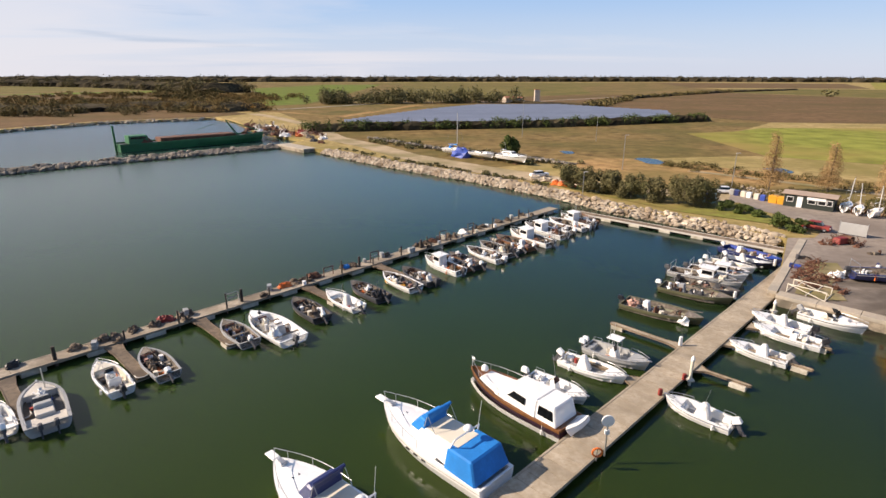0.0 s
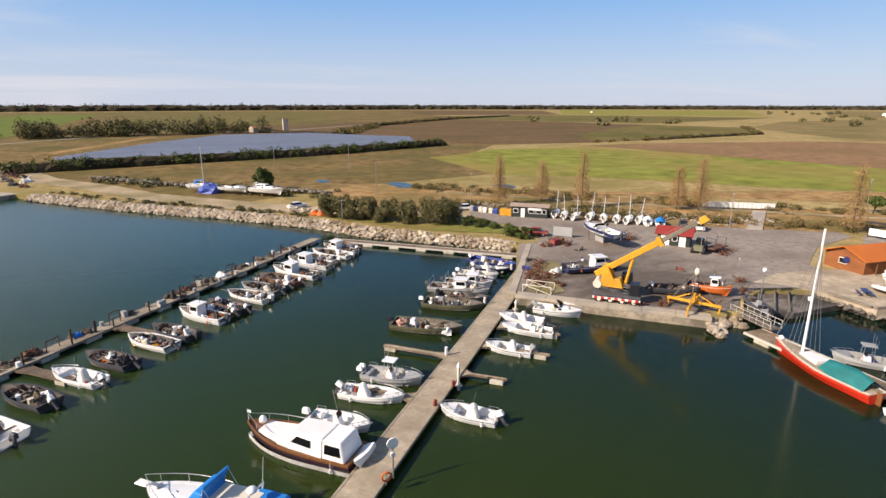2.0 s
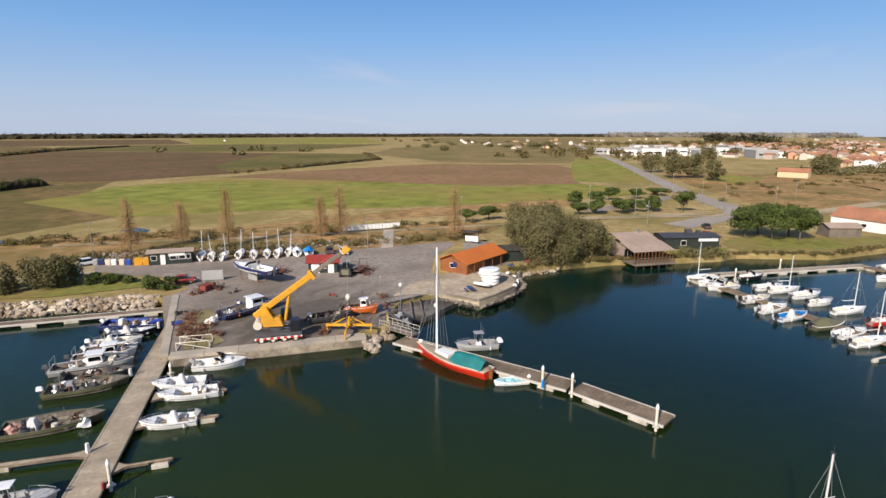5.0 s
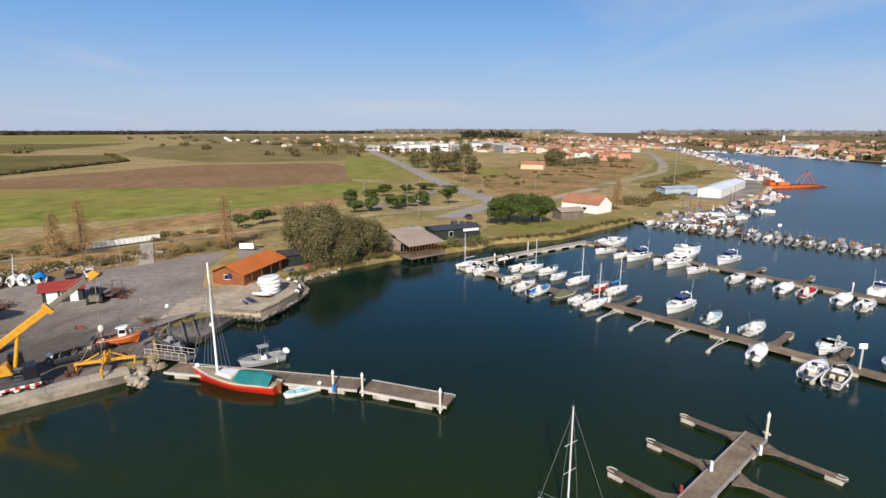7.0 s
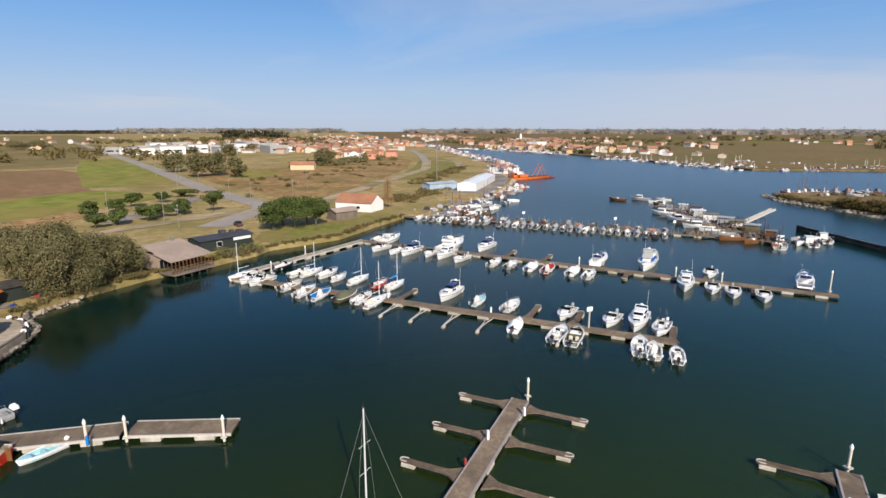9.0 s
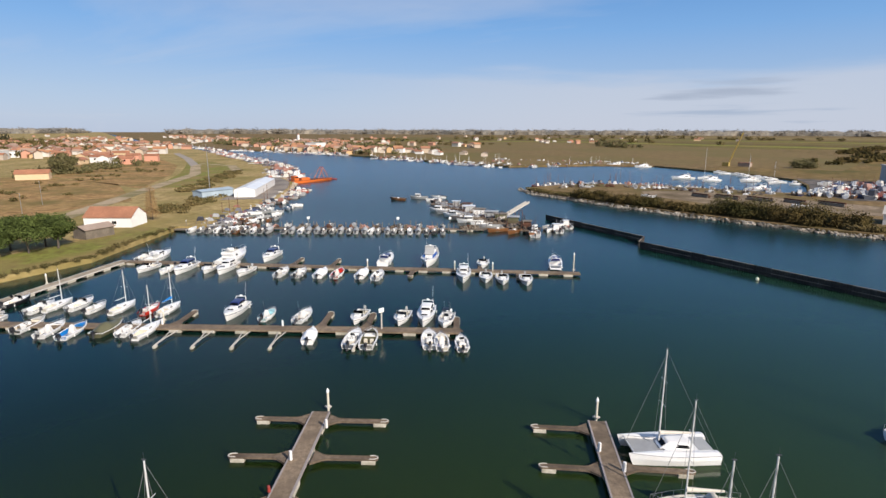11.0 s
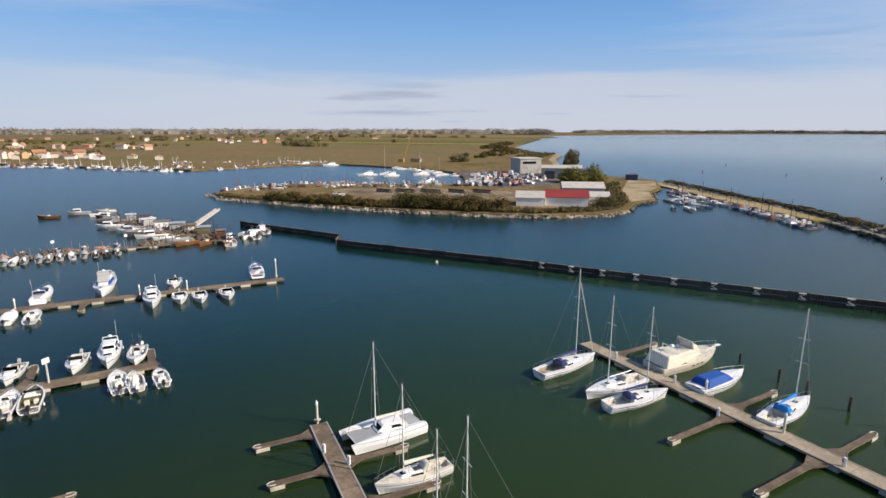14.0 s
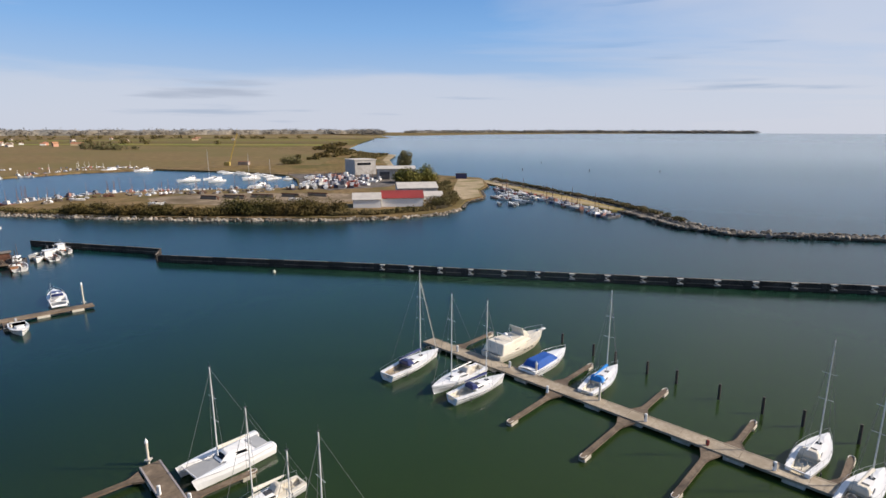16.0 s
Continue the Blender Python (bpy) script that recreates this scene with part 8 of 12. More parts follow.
# autumn poplars on the embankment
for i, (x, y, h) in enumerate(((70.7, 116.4, 12.5), (82.2, 114.6, 10.5), (86.1, 103.4, 14), (106.1, 92.7, 10.5), (109.7, 89.5, 13), (118.2, 60.5, 13.5), (193, -44, 11))):
    pr = random.Random(200 + i)
    tree("poplar", x, y, "slender poplar with thin tan leaves and bare twigs", h * .92, .15, [(pr.uniform(-.5, .5), pr.uniform(-.5, .5), h * (.16 + .065 * k), 2.5 - .12 * k, 2.5 - .12 * k, h * .085) for k in range(13)], 6200, .1, "leaf_tan", 110 + i, group="poplars", limbs=13)


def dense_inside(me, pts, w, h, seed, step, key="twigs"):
    """Adds the inside of a belt of wood or hedge to its leaves: a ragged body along a line, by default coloured dark
    for the shade within.
    """
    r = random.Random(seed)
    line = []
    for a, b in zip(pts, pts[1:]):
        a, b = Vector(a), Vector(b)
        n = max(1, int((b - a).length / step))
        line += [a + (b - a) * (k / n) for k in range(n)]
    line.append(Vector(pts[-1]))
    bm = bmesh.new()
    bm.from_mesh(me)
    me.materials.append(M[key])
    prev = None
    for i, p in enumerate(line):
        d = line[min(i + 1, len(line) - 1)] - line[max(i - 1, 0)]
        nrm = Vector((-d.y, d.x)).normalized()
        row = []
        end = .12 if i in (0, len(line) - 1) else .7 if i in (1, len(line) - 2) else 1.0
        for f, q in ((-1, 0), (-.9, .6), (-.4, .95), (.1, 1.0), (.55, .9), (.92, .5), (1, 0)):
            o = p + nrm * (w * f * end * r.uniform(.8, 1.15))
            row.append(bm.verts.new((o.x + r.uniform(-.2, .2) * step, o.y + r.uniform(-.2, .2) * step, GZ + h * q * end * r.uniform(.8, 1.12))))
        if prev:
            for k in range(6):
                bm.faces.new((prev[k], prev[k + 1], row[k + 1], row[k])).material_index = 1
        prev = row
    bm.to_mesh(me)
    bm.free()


def thicket(name, places, per, size, key, seed, label, category="shrubs", inside=None):
    """Far shrubs and woods: one object of many leafy clumps. places: x, y, radius, height; inside: line, half breadth, height, step."""
    blobs = [(x, y, GZ + h * .5, w, w, h * .55) for x, y, w, h in places]
    me = leaf_mesh(name, blobs, per * len(blobs), size, M[key], seed, .3)
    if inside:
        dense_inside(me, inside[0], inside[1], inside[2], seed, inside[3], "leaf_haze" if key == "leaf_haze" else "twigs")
    return tagged(new(name, me), label, category, kind="stuff")


def spread(pts, n, w, rad, hgt, seed):
    r = random.Random(seed)
    segs = [(Vector(a), Vector(b)) for a, b in zip(pts, pts[1:])]
    out = []
    for k in range(n):
        a, b = r.choices(segs, [(b - a).length for a, b in segs])[0]
        p = a + (b - a) * r.random()
        out.append((p.x + r.uniform(-w, w), p.y + r.uniform(-w, w), rad * r.uniform(.6, 1.3), hgt * r.uniform(.5, 1.22)))
    return out


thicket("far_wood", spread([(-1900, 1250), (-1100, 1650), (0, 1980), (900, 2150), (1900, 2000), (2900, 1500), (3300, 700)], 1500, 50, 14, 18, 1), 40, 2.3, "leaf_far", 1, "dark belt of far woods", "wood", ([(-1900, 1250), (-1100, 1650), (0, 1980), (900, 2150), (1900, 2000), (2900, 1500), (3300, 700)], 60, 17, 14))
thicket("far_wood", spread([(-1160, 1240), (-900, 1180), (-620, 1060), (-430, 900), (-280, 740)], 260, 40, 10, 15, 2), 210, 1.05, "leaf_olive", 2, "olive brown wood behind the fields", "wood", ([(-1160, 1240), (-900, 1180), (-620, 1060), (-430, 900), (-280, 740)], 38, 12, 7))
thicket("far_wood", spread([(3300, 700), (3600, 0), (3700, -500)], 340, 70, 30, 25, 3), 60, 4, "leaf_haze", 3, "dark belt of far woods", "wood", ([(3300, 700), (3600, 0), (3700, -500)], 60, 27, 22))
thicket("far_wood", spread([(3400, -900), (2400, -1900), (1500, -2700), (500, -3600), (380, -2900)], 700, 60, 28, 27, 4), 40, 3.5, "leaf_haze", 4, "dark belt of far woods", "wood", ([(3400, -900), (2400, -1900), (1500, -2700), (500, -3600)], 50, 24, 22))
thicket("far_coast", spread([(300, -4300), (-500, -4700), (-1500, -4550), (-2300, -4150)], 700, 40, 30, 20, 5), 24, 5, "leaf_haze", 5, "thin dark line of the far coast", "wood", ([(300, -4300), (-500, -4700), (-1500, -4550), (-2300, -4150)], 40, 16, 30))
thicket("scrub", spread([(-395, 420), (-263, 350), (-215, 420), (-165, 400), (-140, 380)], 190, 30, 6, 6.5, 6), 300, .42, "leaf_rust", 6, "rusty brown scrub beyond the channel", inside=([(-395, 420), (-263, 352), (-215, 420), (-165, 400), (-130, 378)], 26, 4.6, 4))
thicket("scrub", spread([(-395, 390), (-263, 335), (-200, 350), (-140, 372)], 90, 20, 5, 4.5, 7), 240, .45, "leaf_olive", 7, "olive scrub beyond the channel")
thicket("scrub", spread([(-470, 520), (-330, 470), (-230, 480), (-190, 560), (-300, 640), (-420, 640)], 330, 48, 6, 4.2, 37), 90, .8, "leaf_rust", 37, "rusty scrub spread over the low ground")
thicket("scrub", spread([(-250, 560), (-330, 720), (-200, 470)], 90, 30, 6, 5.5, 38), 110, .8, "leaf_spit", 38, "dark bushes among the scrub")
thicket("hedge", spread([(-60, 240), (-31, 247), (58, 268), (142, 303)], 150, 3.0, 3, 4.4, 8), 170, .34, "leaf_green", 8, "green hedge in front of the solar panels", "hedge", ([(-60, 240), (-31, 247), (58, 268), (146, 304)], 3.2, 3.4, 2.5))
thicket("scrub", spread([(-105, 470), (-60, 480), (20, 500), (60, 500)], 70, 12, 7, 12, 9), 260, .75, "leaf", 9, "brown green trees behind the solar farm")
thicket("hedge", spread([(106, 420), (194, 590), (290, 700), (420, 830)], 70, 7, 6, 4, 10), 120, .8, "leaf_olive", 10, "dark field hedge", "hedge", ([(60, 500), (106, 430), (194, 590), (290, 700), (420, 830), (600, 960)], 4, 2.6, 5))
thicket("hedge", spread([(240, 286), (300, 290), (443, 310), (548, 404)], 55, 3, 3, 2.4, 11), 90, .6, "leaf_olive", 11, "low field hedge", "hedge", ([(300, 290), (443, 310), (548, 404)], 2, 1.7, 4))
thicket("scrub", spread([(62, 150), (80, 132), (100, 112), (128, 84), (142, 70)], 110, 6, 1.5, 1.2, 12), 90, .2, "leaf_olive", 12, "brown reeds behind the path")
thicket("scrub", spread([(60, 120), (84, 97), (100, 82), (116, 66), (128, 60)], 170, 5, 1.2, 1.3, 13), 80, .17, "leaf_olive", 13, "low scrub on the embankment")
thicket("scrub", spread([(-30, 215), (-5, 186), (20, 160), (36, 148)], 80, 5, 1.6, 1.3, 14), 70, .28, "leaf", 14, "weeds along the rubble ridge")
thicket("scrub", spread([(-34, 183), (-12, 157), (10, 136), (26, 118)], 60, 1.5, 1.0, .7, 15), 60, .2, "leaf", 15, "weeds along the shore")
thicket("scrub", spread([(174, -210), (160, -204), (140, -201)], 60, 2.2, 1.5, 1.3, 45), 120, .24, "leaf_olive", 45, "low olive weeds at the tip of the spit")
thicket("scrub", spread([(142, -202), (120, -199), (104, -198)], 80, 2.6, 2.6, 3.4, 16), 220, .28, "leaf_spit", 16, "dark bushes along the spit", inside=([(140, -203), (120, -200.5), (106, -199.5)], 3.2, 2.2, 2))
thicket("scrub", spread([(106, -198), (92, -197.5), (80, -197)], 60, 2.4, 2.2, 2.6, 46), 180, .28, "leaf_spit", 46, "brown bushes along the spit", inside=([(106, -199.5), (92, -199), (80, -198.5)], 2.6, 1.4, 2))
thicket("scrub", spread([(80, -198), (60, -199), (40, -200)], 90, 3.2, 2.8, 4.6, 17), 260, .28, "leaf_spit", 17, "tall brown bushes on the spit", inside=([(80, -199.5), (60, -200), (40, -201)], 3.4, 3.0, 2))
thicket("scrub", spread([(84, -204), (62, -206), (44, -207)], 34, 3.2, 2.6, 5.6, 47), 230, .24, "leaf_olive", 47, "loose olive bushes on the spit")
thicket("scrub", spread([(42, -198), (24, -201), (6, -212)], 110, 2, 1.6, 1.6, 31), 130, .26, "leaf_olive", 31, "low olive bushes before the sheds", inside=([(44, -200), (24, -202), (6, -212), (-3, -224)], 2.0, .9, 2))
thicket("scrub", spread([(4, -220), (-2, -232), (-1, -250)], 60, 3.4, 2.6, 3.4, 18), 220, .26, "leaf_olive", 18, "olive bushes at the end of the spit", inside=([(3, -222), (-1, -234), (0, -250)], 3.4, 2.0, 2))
thicket("scrub", spread([(0, -250), (0, -280), (2, -320)], 50, 3.2, 2.2, 2.2, 48), 160, .28, "leaf_olive", 48, "low brown bushes beside the sand")
thicket("scrub", spread([(27, -318), (18, -326), (8, -336)], 34, 5, 4.5, 8.4, 19), 260, .42, "leaf_yellow", 19, "green trees behind the sheds")
tree("poplar_tree", 28, -370, "tall dark round tree behind the sheds", 7, .5, crown(6.0, 6.0, 4.5, 16.5, 16, 130), 6500, .36, "leaf", 130)
thicket("scrub", spread([(150, -560), (130, -640), (160, -760), (200, -900), (210, -1100)], 70, 16, 5, 5, 20), 80, 1.1, "leaf_spit", 20, "dark scrub on the far shore")
thicket("scrub", spread([(90, -560), (84, -650), (130, -740), (170, -860)], 110, 14, 4, 2.4, 49), 60, .8, "leaf_olive", 49, "low brown scrub on the headland")
thicket("field_trees", spread([(470, -800), (520, -830), (570, -880), (600, -960)], 34, 16, 7, 8.5, 50), 90, 1.2, "leaf", 50, "dark trees round the far farm", "trees")
thicket("field_trees", spread([(128, -494), (144, -490)], 8, 4, 5, 6.5, 51), 260, .5, "leaf", 51, "dark bush at the edge of the field", "trees")
thicket("field_trees", spread([(500, -1150), (900, -1250), (1300, -1100), (1000, -1700), (500, -1800), (1500, -1900)], 90, 110, 9, 9, 52), 44, 2.2, "leaf_olive", 52, "dark trees among the far fields", "trees")
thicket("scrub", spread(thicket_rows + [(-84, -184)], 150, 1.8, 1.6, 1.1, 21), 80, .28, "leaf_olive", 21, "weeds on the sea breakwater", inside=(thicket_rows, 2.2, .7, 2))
thicket("scrub", spread([(270, -74), (330, -112), (380, -142)], 70, 6, 3, 1.1, 22), 70, .45, "leaf_olive", 22, "dark bushes on the dyke")
thicket("scrub", spread([(206, -52), (222, -62), (246, -80)], 40, 6, 2.4, 1.3, 23), 80, .4, "leaf_olive", 23, "bushes by the river sheds")
thicket("town_trees", spread([(620, 160), (760, 60), (900, -40), (1100, -150), (1500, 0), (1200, 200)], 480, 110, 6, 7.5, 24), 44, 1.6, "leaf_olive", 24, "trees between the houses of the town", "trees")
thicket("town_trees", spread([(560, -390), (760, -440), (1000, -420), (1300, -520)], 380, 70, 6, 7.5, 25), 44, 1.6, "leaf", 25, "trees between the far houses", "trees")
thicket("town_trees", spread([(560, -430), (700, -500), (900, -560), (1150, -700), (1300, -900), (700, -700)], 120, 60, 5, 5, 36), 44, 1.5, "leaf_olive", 36, "trees round the far houses", "trees")
thicket("pine_wood", spread([(1500, 70), (1540, -60)], 44, 16, 15, 20, 26), 60, 3.5, "leaf_far", 26, "dark pine wood beyond the town", "wood")
thicket("field_trees", spread([(400, 640), (700, 500), (1000, 400), (1500, 900)], 40, 160, 7, 7, 27), 60, 1.8, "leaf", 27, "single trees among the fields", "trees")
thicket("scrub", spread([(97, 37), (106, 31.4), (115, 22.8), (121.6, 13.4), (130, 3)], 130, .9, .8, .8, 33), 90, .14, "leaf_olive", 33, "weeds along the basin shore")
thicket("scrub", spread([(131, 2), (136, -2), (144, -19), (160, -32), (173, -45)], 110, .8, .7, .7, 34), 70, .14, "leaf_olive", 34, "weeds along the grassy bank")
thicket("scrub", spread([(128, 8), (134, 2)], 14, 2.5, 1.8, 1.8, 28), 90, .25, "leaf", 28, "low bushes on the lawn")
thicket("scrub", spread([(240, 20), (300, -10), (360, -40), (430, -90)], 46, 26, 2.2, 1.6, 29), 70, .4, "leaf_olive", 29, "bushes in the rough meadow")
thicket("scrub", spread([(420, -40), (480, -60), (500, -110), (400, -20)], 40, 18, 4, 4.5, 30), 80, .8, "leaf", 30, "dark trees before the town")

# ---- the red sailing boat and laid-up boats ----
def red_boat():
    L = 11.5
    t = thing("wooden_sailing_boat", pose(54.7, 28.1, 0, 0, 0, 77), "bright red wooden sailing boat with a teal tarpaulin", "sailing boat")
    rows = hull_shape(L, 3.4, 1.0, .45, stern=.55, fine=1.8)
    bm = bmesh.new(); bm_hull(bm, rows, .5, .75); part("hull", bm, M["red"], t, "bright red hull")
    bm = bmesh.new(); bm_deck(bm, rows, 0, .12, .08); part("deck", bm, M["deck"], t, "pale wooden deck")
    bm = bmesh.new(); bm_rim(bm, rows, .1, .08); part("gunwale", bm, M["cream"], t)
    cabin_part(t, "coachroof", -.02 * L, .2 * L, 1.9, 1.3, 1.1, .4, M["white"], front=.3, side=.9)
    # tarpaulin over the cockpit, sagging from a ridge
    bm = bmesh.new()
    grid = []
    for i in range(9):
        u = i / 8
        x = -.46 * L + u * .4 * L
        w = 1.45 - .5 * abs(u - .6)
        grid.append([bm.verts.new((x, w * c, 1.15 + (1.25 - .9 * abs(u - .45)) * (1 - abs(c) ** 1.2) + .06 * math.sin(9 * u + 5 * c))) for c in (-1, -.66, -.33, 0, .33, .66, 1)])
    for a, c in zip(grid, grid[1:]):
        for k in range(6):
            bm.faces.new((a[k], a[k + 1], c[k + 1], c[k]))
    part("tarpaulin", bm, M["teal"], t, "crumpled teal tarpaulin", smooth=True)
    bm = bmesh.new(); bm_rod(bm, (.2 * L, 0, 1.0), (.2 * L, 0, 14.2), .14, .1, n=10); m = part("mast", bm, M["white"], t, "tall white mast")
    bm = bmesh.new(); bm_box(bm, (.2 * L + .2, 0, 7.0), (.3, .3, .4)); part("radar_reflector", bm, M["white"], m)
    bm = bmesh.new()
    for s in (1, -1):
        for dx in (-.6, .0, .6):
            bm_rod(bm, (.2 * L + dx, s * 1.5, 1.2), (.2 * L, 0, 13.2 - abs(dx)), .018, n=4)
    for z in (9.0, 12.5, 13.8):
        bm_rod(bm, (.5 * L, 0, 1.5), (.2 * L, 0, z), .018, n=4)
    part("rigging", bm, M["rope"], t, "wire shrouds and stays")
    bm = bmesh.new(); bm_rod(bm, (.47 * L, 0, 1.5), (.62 * L, 0, 1.9), .08, .05); part("bowsprit", bm, M["wood"], t)
    bm = bmesh.new(); bm_lump(bm, (.44 * L, 0, 1.6), (.3, .3, .35), 0, 10, 5); part("buoy", bm, M["white"], t)
    box_part("rudder", (-.5 * L - .2, 0, .5), (.5, .08, 1.5), M["wood"], t, bevel=.02)
    rubbing_strake(t, rows, M["cream"], .9, .06)


red_boat()


def trestle(x, y, deg, L, key="rust", h=1.1):
    t = thing("boat_cradle", pose(x, y, GZ, 0, 0, deg), "steel boat cradle on the ground", "cradle", "boat cradles")
    bm = bmesh.new()
    for dx in (-L / 2, L / 2):
        bm_path(bm, [(dx, -1.1, h), (dx, -.8, 0.05), (dx, .8, 0.05), (dx, 1.1, h)], .06)
    bm_rod(bm, (-L / 2, 0, .1), (L / 2, 0, .1), .08)
    part("frame", bm, M[key], t)
    return t


# blue yacht on its cradle
t = boat("cuddy", "navy", "white", "white", 67.4, 75.0, 86, 10.5, "white and blue yacht laid up on a steel cradle", z=GZ + 1.9, group="laid up boats")
blue_rows = hull_shape(10.5, 10.5 * .31, .9, .28, stern=.72, fine=1.9)
rubbing_strake(t, [(x, b, z) for x, b, z in blue_rows], M["white"], .12, .2)
box_part("keel", (0.2, 0, -1.05), (2.4, .3, 1.5), M["grey"], t, bevel=.05)
trestle(67.4, 75.0, 86, 4.4, h=2.1)
# dark fishing boat on the ground
boat("house", "navy", "white", "white", 54.2, 61.4, -13, 9.0, "dark blue hulled fishing boat standing in the yard", z=GZ + .4, group="laid up boats")
trestle(54.2, 61.4, -13, 4.0)
bm = bmesh.new()
for k in range(5):
    bm_lump(bm, (.7 * (k % 3), .5 * (k // 3), 0), (.6, .5, .9 - .12 * k), .25, seed=k)
solid("covered_gear", bm, M["white"], "white sheet over gear at the boat's stern", "gear", m=at2(48.4, 62.6, GZ + .1, 20))
boat("rib", "dgrey", "grey", "black", 63.2, 41.0, 60, 6.0, "grey covered dinghy on the slipway", z=GZ - .1, group="laid up boats")
boat("work", "dgrey", "grey", "white", 57.4, 48.6, -40, 6.0, "old dark work boat on the yard", z=GZ + .3, group="laid up boats")
boat("house", "orange", "wood_grey", "white", 61.6, 46.6, -60, 5.0, "orange work boat with a small cabin on the yard", z=GZ + .5, group="laid up boats")
# boats ashore on the sandy bank
boat("cuddy", "white", "white", "black", 11.5, 160.5, -50, 9.5, "white motorboat laid up on the bank", z=GZ + 1.2, group="laid up boats")
trestle(11.5, 160.5, -50, 3)
boat("cruiser2", "white", "white", "grey", 19.5, 153, -50, 10.5, "white motorboat laid up on the bank", z=GZ + 1.2, group="laid up boats")
trestle(19.5, 153, -50, 4)
boat("sail", "white", "white", "blue", 3.5, 168, -45, 9.0, "white boat under a blue tarpaulin on the bank", z=GZ + 1.2, group="laid up boats")
trestle(3.5, 168, -45, 4)
bm = bmesh.new(); bm_lump(bm, (0, 0, 0), (3.4, 1.9, 2.8), .2, 12, 6, 3)
solid("tarpaulin_cover", bm, M["blue_paint"], "bright blue tarpaulin over a laid up boat", "tarpaulin", m=at2(5.5, 165.5, GZ, -45))
# row of small sailing dinghies along the embankment
drnd = random.Random(12)
for i, (x, y) in enumerate(((74.2, 97.6), (74.8, 95.2), (76.4, 93.2), (79.2, 91.8), (80.5, 89.2), (82.4, 87.2), (84.2, 85.6), (86.2, 84.4))):
    b = boat("sailc", "white", "white", "white", x, y, 44 + drnd.uniform(-14, 14), 4.5 if i % 3 else 5.0, "small sailing boat parked on a trailer by the embankment", z=GZ + .45, group="parked dinghies")
    b.rotation_euler.x = radians(drnd.uniform(-7, 7))
    trestle(x, y, 44, 1.8)
boat("covered", "white", "blue", "black", 88.6, 81.2, 44, 5.0, "small boat under a blue cover by the embankment", z=GZ + .3, group="parked dinghies")
boat("covered", "white", "white", "black", 87.2, 83.2, 44, 5.0, "small boat under a pale cover by the embankment", z=GZ + .3, group="parked dinghies")


